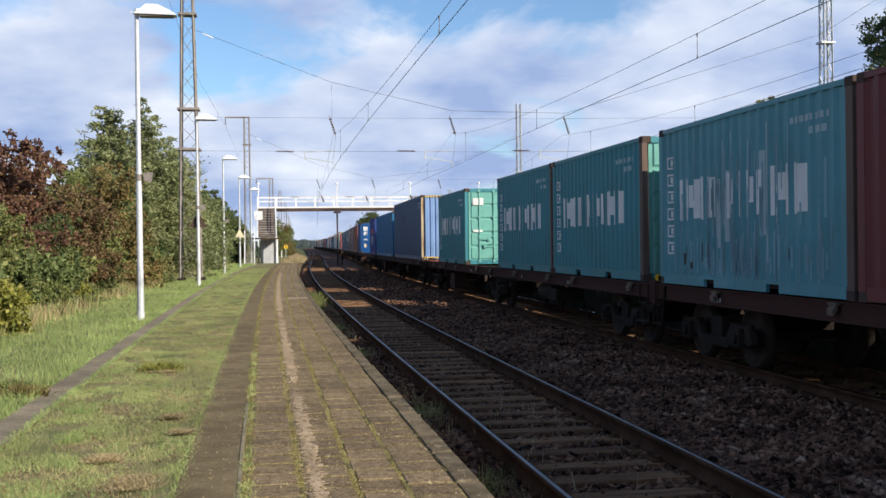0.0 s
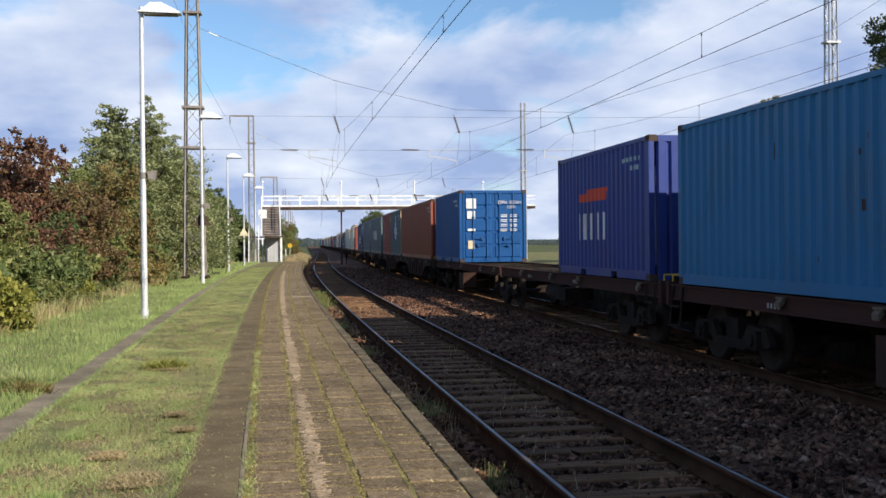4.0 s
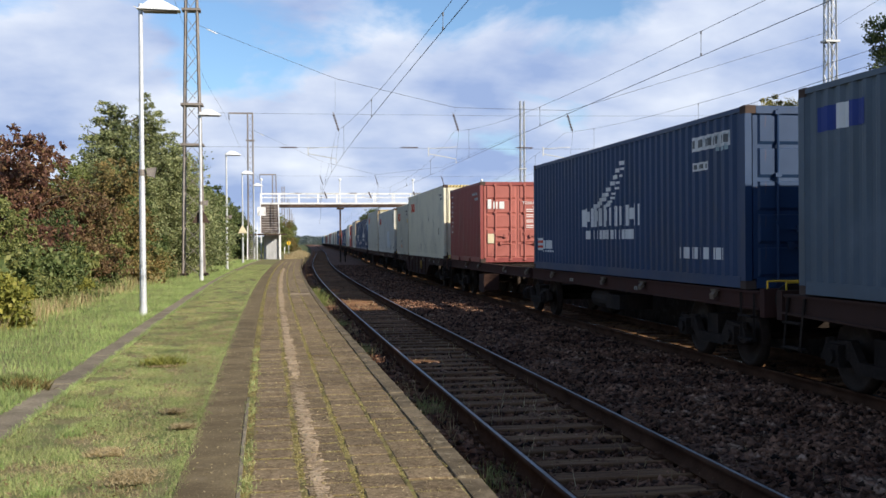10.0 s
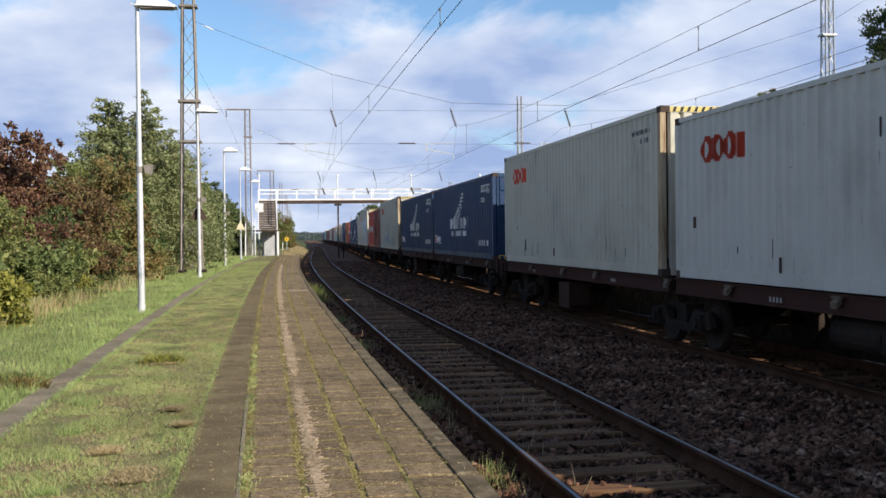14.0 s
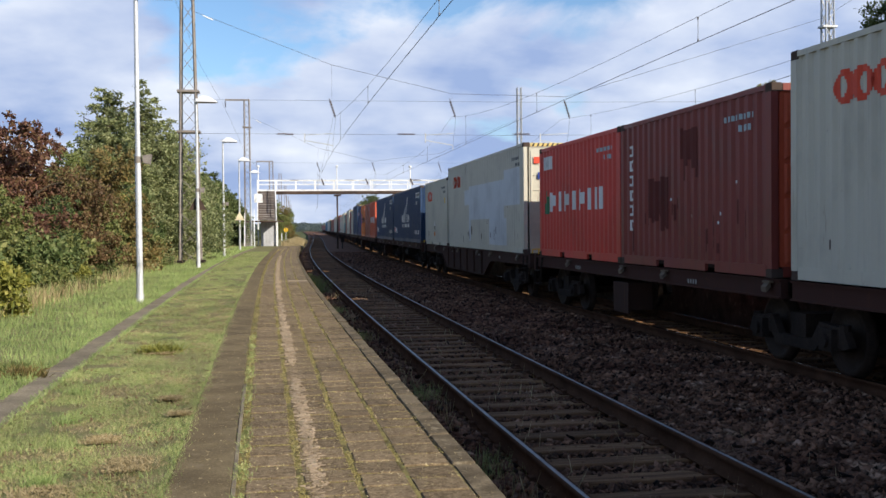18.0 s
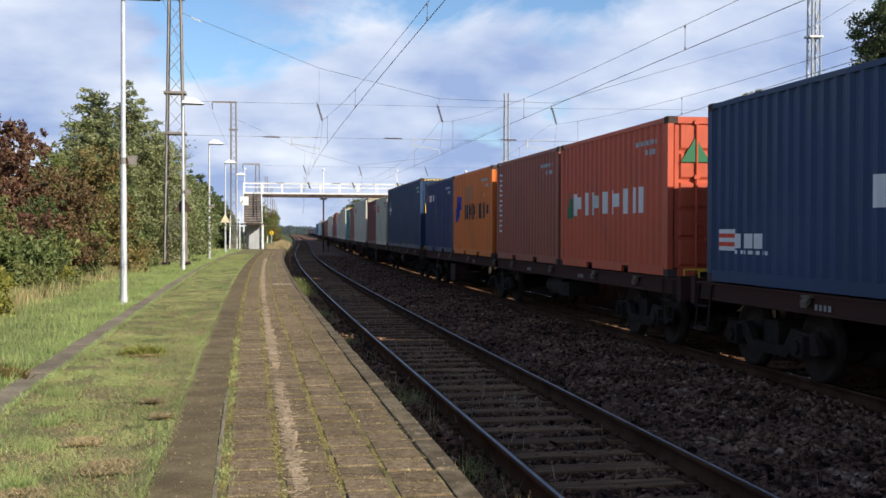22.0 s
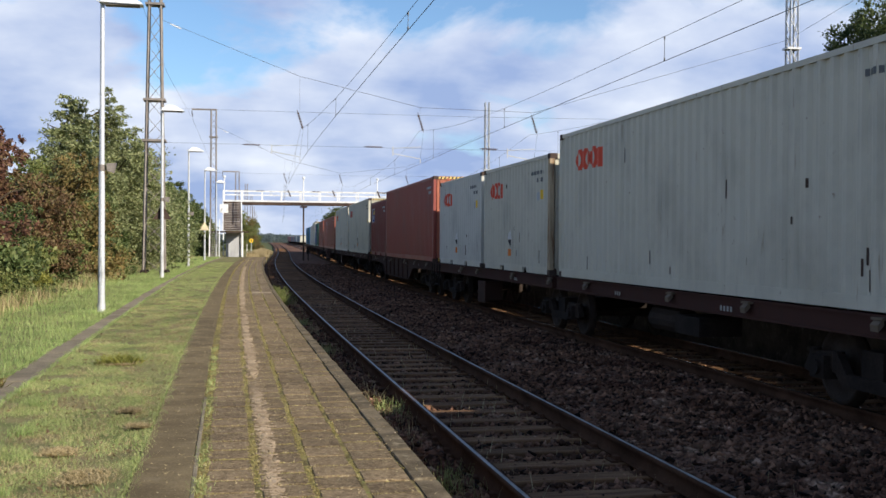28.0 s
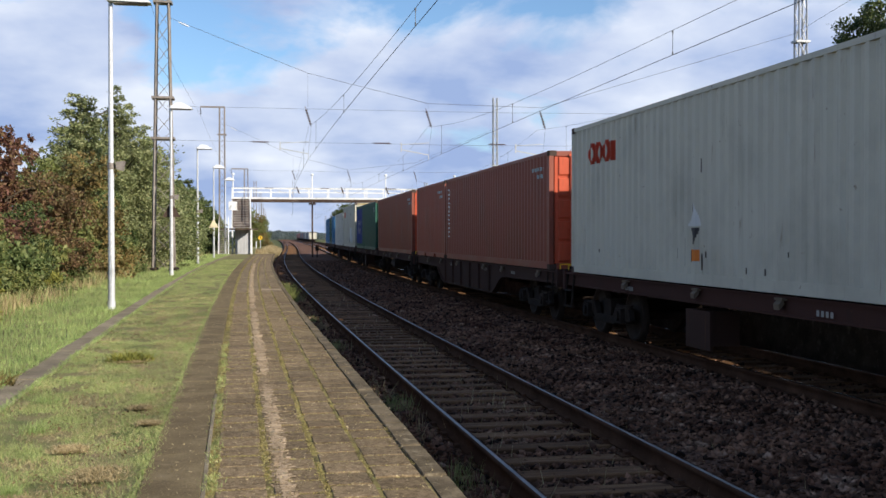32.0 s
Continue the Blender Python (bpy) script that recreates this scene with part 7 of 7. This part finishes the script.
def build_plants():
    build_tree_kinds()
    R = random.Random(17)
    rows = [
        # left-hand hedge and trees
        ("bush", 22.0, -10.0, 0.86, "leaf_dark", "dark green bush beside the dry grass"),
        ("bush_b", 25.5, -9.4, 0.72, "leaf_mid", "olive green bush beside the platform"),
        ("bush", 29.5, -9.7, 1.00, "leaf_red", "dark red-leaved bush in autumn colour"),
        ("bush_b", 31.0, -8.8, 0.62, "leaf_dark", "dark green bush under a red one"),
        ("bush", 33.5, -9.8, 1.03, "leaf_red", "dark red-leaved bush in autumn colour"),
        ("bush_b", 34.6, -9.0, 0.86, "leaf_russet", "low red-brown bush in autumn colour"),
        ("bush", 38.5, -9.7, 0.98, "leaf_mid", "olive bush between taller trees"),
        ("bush_b", 42.0, -9.2, 1.12, "leaf_rust", "bush with yellowing rust leaves"),
        ("bush", 45.0, -9.6, 1.02, "leaf_mid", "olive bush between taller trees"),
        ("bush_b", 48.5, -8.9, 0.86, "leaf_green", "green bush behind the lattice mast"),
        ("tall", 57.0, -9.4, 0.98, "leaf_pale", "tall slender tree with pale green leaves", 1.3),
        ("tall_b", 54.0, -10.8, 1.0, "leaf_pale", "tall slender tree behind the hedge", 1.35),
        ("tall", 60.0, -8.7, 0.80, "leaf_pale", "tall green tree behind the lattice mast", 1.3),
        ("tall_b", 64.0, -9.6, 0.78, "leaf_mid", "tall green tree in the hedge row"),
        ("bush", 60.0, -8.3, 0.92, "leaf_dark", "dark green bush at the foot of trees"),
        ("bush_b", 66.0, -8.2, 0.98, "leaf_dark", "dark green bush at the foot of trees"),
        ("bush", 72.0, -8.8, 1.22, "leaf_dark", "dark green bush along the platform"),
        ("bush_b", 78.0, -8.7, 1.28, "leaf_green", "green bush along the platform"),
        ("bush", 84.0, -8.8, 1.30, "leaf_dark", "dark green bush along the platform"),
        ("bush_b", 90.0, -8.9, 1.32, "leaf_green", "green bush along the platform"),
        ("bush", 97.0, -9.2, 1.25, "leaf_dark", "dark green bush behind the stairs"),
        ("bush", 104.0, -8.4, 1.10, "leaf_dark", "dark green bush behind the shed"),
        ("bush_b", 118.0, -9.6, 1.15, "leaf_mid", "olive bush past the footbridge"),
        ("bush", 130.0, -9.8, 1.15, "leaf_green", "green bush past the footbridge"),
        ("bush_b", 145.0, -11.0, 1.2, "leaf_green", "green bush past the footbridge"),
        ("bush", 165.0, -12.0, 1.2, "leaf_green", "green bush past the footbridge"),
        ("tall", 50.0, -11.0, 0.66, "leaf_pale", "tall slender tree among bushes", 1.4),
        ("bush_b", 150.0, -7.2, 0.85, "leaf_mid", "rust-tinged bushy tree past the footbridge"),
        ("bush", 160.0, -6.0, 1.2, "leaf_mid", "olive bushy tree past the footbridge"),
        ("bush_b", 172.0, -5.6, 1.2, "leaf_rust", "rust-tinged bushy tree past the footbridge"),
        ("bush", 190.0, -5.4, 1.1, "leaf_mid", "olive bushy tree past the footbridge"),
        ("bush", 215.0, -5.6, 1.1, "leaf_green", "green bushy tree past the footbridge"),
        ("tall_b", 62.0, -10.9, 0.80, "leaf_pale", "tall slender tree behind the hedge"),
    ]
    for key, s, o, sc, mat, lab, *w in rows:
        p = spot(s, o, TOP - 0.25 + min(0.0, (9.0 + o) * 0.12))
        tree(key, p, sc, mat, lab, "tree" if key.startswith("tall") else "bush", R.uniform(0, 6.28), w[0] if w else 1.0)
    # low shrubs and weeds
    for s, o, sc, mat in ((20.6, -8.0, 0.85, "leaf_yellow"), (22.0, -8.4, 0.8, "leaf_yellow"), (19.6, -8.3, 0.75, "leaf_yellow"), (26.5, -8.2, 0.6, "leaf_mid"), (28.0, -8.3, 0.6, "leaf_mid"), (31.0, -8.3, 0.55, "leaf_yellow"), (18.4, -8.8, 1.1, "leaf_mid"), (21.0, -9.0, 1.3, "leaf_green"), (23.6, -8.9, 1.2, "leaf_mid"), (25.2, -8.6, 1.0, "leaf_green"), (28.6, -8.9, 1.2, "leaf_green"), (30.4, -8.7, 1.0, "leaf_mid"), (33.0, -8.7, 1.2, "leaf_mid"), (36.0, -8.6, 1.1, "leaf_green"), (39.0, -8.8, 1.3, "leaf_mid"), (43.0, -8.7, 1.3, "leaf_green"), (47.0, -8.5, 1.2, "leaf_mid"), (52.0, -8.5, 1.4, "leaf_green"), (57.0, -8.4, 1.4, "leaf_mid")):
        tree("shrub", spot(s, o, TOP - 0.05), sc, mat, "low yellow-green shrub at the hedge foot" if mat == "leaf_yellow" else "low green shrub at the hedge foot", "bush", R.uniform(0, 6.28))
    # far verge: tall trees beyond the other platform, running back behind the viewer
    # the row at x 25 to 26 is unseen, added to shade container ends
    for x, y, key, sc, mat in ((38.3, 56, "broad", 1.0, "leaf_dark"), (41.3, 48, "broad_b", 1.05, "leaf_green"), (33.5, 64, "broad", 0.66, "leaf_gold"), (37.0, 72, "broad_b", 0.80, "leaf_gold"),
                               (37.5, 39, "broad_b", 1.05, "leaf_green"), (33.5, 28, "broad", 0.85, "leaf_green"), (26.0, 16, "broad_b", 0.985, "leaf_green"), (25.0, 9, "broad", 0.885, "leaf_dark"), (25.0, 2, "broad_b", 0.985, "leaf_dark"), (25.0, -5, "broad", 0.885, "leaf_dark"), (39, 62, "bush", 2.0, "leaf_dark"), (32.5, 43, "bush", 1.7, "leaf_dark"), (31.0, 37, "bush_b", 1.8, "leaf_dark"), (29.5, 31, "bush", 1.7, "leaf_dark"), (30.5, 57, "bush_b", 1.5, "leaf_yellow"), (35.5, 55, "bush_b", 1.6, "leaf_dark"), (33.5, 50, "bush", 1.3, "leaf_green"), (36.5, 46, "bush_b", 1.9, "leaf_dark"),
                               (25.0, -12, "broad_b", 0.985, "leaf_green"), (25.5, -19, "broad", 0.885, "leaf_dark"), (25.0, -26, "broad_b", 0.985, "leaf_dark"), (25.5, -33, "broad", 0.885, "leaf_green"), (25, -40, "broad_b", 0.985, "leaf_dark"), (25, -47, "broad", 0.885, "leaf_dark"),
                               (46, 66, "broad", 0.95, "leaf_dark"), (40, 84, "broad_b", 0.75, "leaf_mid"), (44, 100, "broad", 0.6, "leaf_dark"), (46, 120, "broad_b", 0.6, "leaf_mid"), (24, 240, "broad_b", 0.62, "leaf_dark"), (27, 256, "broad", 0.6, "leaf_dark"), (31, 205, "broad_b", 0.62, "leaf_dark"), (38, 225, "broad", 0.6, "leaf_dark")):
        tree(key, (x, y, 0.1), sc, mat, "yellowing dense tree beyond the far track" if mat == "leaf_gold" else "tall dense tree beyond the far track" if key.startswith("broad") else "yellowing bushy tree beyond the far track", "tree", R.uniform(0, 6.28))


def blades(name, n, s_rng, o_fun, h, w, mat, label, seed, z=TOP - 0.02, power=1.7, lean=0.35, keep=None, snap=None):
    """Grass blades as one body of stuff, denser near the viewer."""
    rng = np.random.default_rng(seed)
    s = s_rng[0] + (s_rng[1] - s_rng[0]) * rng.random(n) ** power
    o = o_fun(rng, s)
    if keep is not None:
        k = keep(s, o, rng)
        s, o = s[k], o[k]
        n = len(s)
    if snap is not None:
        s = snap(s, o, rng)
    B = spots(s, o, 0.0)
    B[:, 2] = z(s, o) if callable(z) else z
    a = rng.uniform(0, 6.283, n)
    hh = rng.uniform(*h, n)
    ww = rng.uniform(*w, n) * (1 + s / 40)
    side = np.stack([np.cos(a), np.sin(a), 0 * a], -1) * ww[:, None] / 2
    tip = B + np.stack([rng.normal(0, lean, n) * hh, rng.normal(0, lean, n) * hh, hh], -1)
    V = np.stack([B - side, B + side, tip], 1).reshape(-1, 3)
    F = np.arange(n * 3).reshape(n, 3)
    return tagged(new(name, bulk(name, V, F, mat)), label, "grass", kind="stuff")


def build_grass():
    def patchy(scale, cut, seed):
        def f(s, o, rng):
            v = np.array([noise.noise(Vector((a * scale, b * scale * 1.4, seed))) for a, b in zip(s, o)])
            return v > cut + rng.normal(0, 0.10, len(s))
        return f

    def bare(f):
        spots_ = ((10.2, -3.80, 0.12), (9.34, -3.66, 0.10), (7.4, -3.85, 0.26), (8.3, -4.15, 0.15), (6.6, -4.3, 0.25))
        return lambda s, o, rng: f(s, o, rng) & np.all([np.hypot(s - a, (o - b) * 1.0) > c * rng.uniform(0.6, 1.2, len(s)) for a, b, c in spots_], 0)
    span = lambda r, s: r.uniform(-5.07, -3.52, len(s))
    near_strip = lambda r, s: -3.54 - np.abs(r.normal(0, 0.28, len(s)))
    blades("grass", 170000, (5.5, 75), span, (0.012, 0.040), (0.0022, 0.0045), M["blade"], "short mown grass with thin patches", 1, keep=bare(patchy(1.6, 0.02, 2.0)))
    blades("grass", 110000, (5.5, 17), span, (0.010, 0.032), (0.002, 0.004), M["blade"], "fine short lawn grass", 8, power=1.3, lean=0.7, keep=bare(patchy(2.2, -0.02, 3.0)))
    blades("grass", 30000, (5.5, 60), span, (0.02, 0.065), (0.0025, 0.005), M["blade_bright"], "fresh green tufts in the lawn", 7, keep=bare(patchy(3.0, 0.16, 5.0)))
    blades("grass", 48000, (5.5, 30), span, (0.012, 0.035), (0.003, 0.006), M["blade_dry"], "dry short grass in thin patches", 2, lean=1.2, keep=patchy(1.7, 0.02, 7.0))
    blades("grass", 22000, (5.5, 22), near_strip, (0.008, 0.03), (0.003, 0.006), M["blade_dry"], "dry thatch along the strip", 9, lean=1.3, power=1.3, keep=patchy(1.5, 0.0, 17.0))
    blades("grass", 9000, (5.5, 70), lambda r, s: -3.535 + np.abs(r.normal(0, 0.030, len(s))) * np.where(r.random(len(s)) < 0.35, 1, -1), (0.012, 0.03), (0.004, 0.007), M["blade"], "grass creeping over the strip edge", 6, z=TOP - 0.004, lean=0.6)
    for i, (s, o, n, rad) in enumerate(((6.95, -4.32, 380, 0.07), (9.2, -4.55, 200, 0.09), (10.8, -4.7, 220, 0.12), (8.0, -4.9, 200, 0.1))):
        blades("grass_tuft", n, (s - rad, s + rad), lambda r, q, o=o, rad=rad: o + r.normal(0, rad * 0.7, len(q)), (0.04, 0.12), (0.003, 0.006), M["blade_bright"], "taller fresh green tuft in the lawn", 120 + i, power=1.0, lean=0.45)
    for i, (s, o, mat, lab) in enumerate(((14.15, -4.26, "leaf_yellow", "low yellow-green leafy weed in the lawn"), (12.2, -5.55, "leaf_rust", "low rust-brown weed beside the path"), (12.7, -5.75, "leaf_mid", "low green weed beside the path"))):
        blades("lawn_weed", 420, (s - 0.16, s + 0.16), lambda r, q, o=o: o + r.normal(0, 0.11, len(q)), (0.05, 0.15), (0.014, 0.03), M[mat], lab, 90 + i, power=1.0, lean=0.8)
    for i, e in enumerate((-0.165, 0.165)):
        blades("grass", 7000, (5.5, 60), lambda r, s, e=e: np.interp(s, [3, 10, 19, 30, 44, 62, 97], [-5.215, -5.215, -5.225, -5.26, -5.33, -5.38, -5.38]) + e + r.normal(0, 0.022, len(s)), (0.015, 0.05), (0.004, 0.008), M["blade_bright"], "grass creeping over the path edge", 80 + i, z=TOP - 0.004, lean=0.8)
    blades("grass", 90000, (8, 95), lambda r, s: r.uniform(-7.8, -5.39, len(s)), (0.05, 0.14), (0.004, 0.008), M["blade_bright"], "fresh taller grass beyond the path", 3)
    blades("grass", 15000, (12, 95), lambda r, s: -8.15 + r.normal(0, 0.4, len(s)), (0.18, 0.48), (0.006, 0.012), M["blade_dry"], "tall dry grass at the hedge foot", 4, lean=0.3, keep=patchy(0.35, -0.18, 21.0))
    blades("grass", 14000, (14, 95), lambda r, s: -8.6 + r.normal(0, 0.5, len(s)), (0.2, 0.5), (0.01, 0.018), M["blade"], "tall grass at the hedge foot", 5, lean=0.25)
    for i, (o, n, wd) in enumerate(((-3.10, 12000, 0.036), (-2.725, 12000, 0.022), (-2.37, 11000, 0.019), (-2.047, 6500, 0.013), (-1.715, 1500, 0.008))):
        blades("moss", n, (5.5, 85), lambda r, s, o=o, wd=wd: o + r.normal(0, wd, len(s)), (0.003, 0.012), (0.008, 0.016), M["moss"], "yellow-green moss in the paving joint", 10 + i, z=TOP - 0.004, lean=1.6, keep=patchy(1.5, (-0.25, -0.12, -0.1, 0.1, 0.2)[i], 11.0 + i))
    # thin moss across the slabs in their cross joints
    blades("moss", 9000, (5.5, 60), lambda r, s: r.uniform(-3.05, -1.75, len(s)), (0.002, 0.007), (0.007, 0.014), M["moss"], "thin moss between the slabs", 41, z=TOP - 0.001, lean=1.5, keep=patchy(2.5, 0.25, 4.0))

    def joint(s, o, rng):
        odd = ((o > -2.725) & (o < -2.37)) | (o > -2.047)
        first = 5.6 + 0.175 + 0.17 * odd
        return first + 0.35 * np.round((s - first) / 0.35) + rng.normal(0, 0.008, len(s))
    blades("moss", 26000, (5.5, 60), lambda r, s: r.uniform(-3.05, -1.73, len(s)), (0.003, 0.012), (0.006, 0.012), M["moss"], "thin moss in the cross joints of the slabs", 42, z=TOP - 0.006, lean=1.2, keep=patchy(2.2, -0.05, 6.0), snap=joint)
    blades("grass", 2400, (5.5, 16), lambda r, s: -3.095 + r.normal(0, 0.03, len(s)), (0.015, 0.05), (0.004, 0.008), M["blade"], "small grass tufts in the paving joint", 43, z=TOP - 0.006, lean=0.6, keep=patchy(2.5, 0.0, 8.0))
    for i, (s, o, rad) in enumerate(((10.2, -3.80, 0.10), (9.34, -3.66, 0.09), (7.4, -3.85, 0.22), (8.3, -4.15, 0.13), (14.1, -4.25, 0.2), (6.6, -4.3, 0.25))):
        blades("dry_clump", 1200, (s - rad, s + rad), lambda r, q, o=o, rad=rad: o + r.normal(0, rad * 0.45, len(q)), (0.012, 0.035), (0.005, 0.010), M["blade_dry"], "clump of dry brown grass clippings", 70 + i, z=TOP + 0.002, power=1.0, lean=1.4)
    for i, (s, o) in enumerate(((12.6, -1.02), (8.6, -1.1), (19.5, -1.2), (26.0, -1.25))):
        blades("grass", 260, (s - 0.3, s + 0.5), lambda r, q, o=o: o + r.normal(0, 0.1, len(q)), (0.1, 0.3), (0.006, 0.01), M["blade"], "green grass tuft beside the rail", 60 + i, z=-0.27, power=1.0, lean=0.3)
    for i, (s, o) in enumerate(((34.5, -1.42), (36.5, -1.40), (40.0, -1.45))):
        blades("weeds", 420, (s - 0.8, s + 0.8), lambda r, q, o=o: o + r.normal(0, 0.12, len(q)), (0.15, 0.55), (0.014, 0.028), M["leaf_mid"], "dark green weeds against the platform edge", 130 + i, z=-0.3, power=1.0, lean=0.4)
    blades("litter", 4200, (5.5, 45), lambda r, s: r.uniform(-3.5, -1.6, len(s)), (0.004, 0.012), (0.006, 0.014), M["blade_dry"], "dry litter and chips on the slabs", 140, z=TOP + 0.004, lean=1.8)
    blades("litter", 2600, (5.5, 30), lambda r, s: r.uniform(-5.0, -3.55, len(s)), (0.008, 0.02), (0.012, 0.026), M["leaf_russet"], "fallen brown leaves in the lawn", 141, z=TOP + 0.01, lean=1.6, keep=patchy(1.2, 0.08, 27.0))
    # weeds along the platform wall and between the rails
    low = lambda s, o: np.interp(o, [-1.5, -1.42, -1.05, -0.72], [-0.5, -0.34, -0.24, -0.2])
    blades("weeds", 2600, (6, 40), lambda r, s: r.uniform(-1.4, -0.95, len(s)), (0.08, 0.32), (0.006, 0.012), M["blade_dry"], "thin dry weeds along the platform wall", 50, z=low, lean=0.3, keep=patchy(0.6, 0.08, 9.0))
    blades("weeds", 700, (6, 40), lambda r, s: r.uniform(-1.35, 1.6, len(s)), (0.06, 0.22), (0.006, 0.01), M["blade_dry"], "scattered dry stalks between the rails", 51, z=-0.21, lean=0.3)
    blades("grass", 9000, (100, 172), lambda r, s: r.uniform(-3.4, -1.7, len(s)), (0.15, 0.5), (0.02, 0.04), M["blade_dry"], "tall dry growth past the platform end", 52, z=lambda s, o: np.interp(o, [-3.4, -1.7], [0.25, -0.4]), power=1.0, lean=0.25)
    blades("grass", 9000, (20, 75), lambda r, s: r.uniform(T2 + 12.5, T2 + 24, len(s)), (0.1, 0.4), (0.02, 0.04), M["blade_bright"], "rough grass on the far verge", 53, z=0.2, power=1.0)


def build_distance():
    """Low wooded skyline, far off."""
    rng = np.random.default_rng(77)
    n = 90000
    a = rng.uniform(-0.45, 0.7, n)
    d = rng.uniform(800, 1000, n)
    hill = 4.2 + 1.5 * np.sin(a * 7 + 1) + 1.2 * np.sin(a * 17 + 2) + 0.8 * np.sin(a * 41)
    z = rng.random(n) ** 0.7 * np.maximum(3, hill)
    P = np.stack([np.sin(a) * d, np.cos(a) * d, z - 1.0], -1)
    u = rng.normal(size=(n, 3)); u /= np.linalg.norm(u, axis=1, keepdims=True)
    w = np.cross(u, rng.normal(size=(n, 3))); w /= np.linalg.norm(w, axis=1, keepdims=True)
    L = rng.uniform(0.8, 1.7, (n, 1))
    V = np.stack([P, P + u * L * 0.5 + w * L * 0.4, P + u * L, P + u * L * 0.5 - w * L * 0.4], 1).reshape(-1, 3)
    # pale leaf colour stands in for the haze over the woods
    tagged(new("far_woods", bulk("far_woods", V, np.arange(n * 4).reshape(n, 4), M["leaf_far_haze"])), "wooded skyline in the distance with haze put into its leaf colour", "woods", kind="stuff")


def build_standing_train():
    """Row of covered wagons standing far down the line."""
    tops = []
    tints = ["tex_red", "plum", "tex_red", "rust_brown", "plum", "grey_green", "slate", "tex_red", "grey_green", "slate", "white", "grey_green", "slate", "white"]
    wall = Geo().block(-1.35, 1.35, -6.6, 6.6, 0.95, 3.3, 0.03).mesh("body", BOX["white"])
    roof = Geo().prism([(-1.38, 3.3), (-0.9, 3.56), (0.0, 3.66), (0.9, 3.56), (1.38, 3.3)], -6.65, 6.65).mesh("roof", M["mast_brown"])
    frame_ = Geo().box(-1.3, 1.3, -6.7, 6.7, 0.72, 0.95).mesh("underframe", M["under"])
    fm, wm = bogie_parts()
    for i, tint in enumerate(tints):
        ob = tagged(new("covered_wagon"), "covered goods wagon standing in a far siding", "wagon", group="standing wagons")
        ob.matrix_basis = rail_pose(600 - 15.0 * i, T2 + 4.9, 0.0)
        part("body", wall, ob, material=BOX[tint])
        part("roof", roof, ob, "dull brown arched roof")
        part("underframe", frame_, ob)
        for y in (-4.6, 4.6):
            bg = part("bogie", fm, ob, "dark bogie")
            bg.matrix_basis = Matrix.Translation((0, y, 0))
            for dy in (-0.9, 0.9):
                part("wheelset", wm, bg).matrix_basis = Matrix.Translation((0, dy, 0.46))
    siding = tagged(new("siding"), "rusty rails of a far siding", "railway track", kind="structure")
    for side in (-0.7525, 0.7525):
        part("rail", sweep("rail", [(T2 + 4.9 + side + o, z) for o, z in RAIL_PROFILE], 120, 690, 5.0, M["rail_side"], closed=True), siding)
    part("sleepers_beyond", sweep("sleepers_beyond", [(T2 + 3.6, -0.30), (T2 + 3.6, -0.16), (T2 + 6.2, -0.16), (T2 + 6.2, -0.30)], 120, 690, 5.0, M["sleeper"]), siding, kind="stuff")


build_lamps()
build_standing_train()
build_masts()
build_wires()
build_bridge()
build_plants()
build_grass()
build_distance()


build_ballast()
build_paving()
motions()
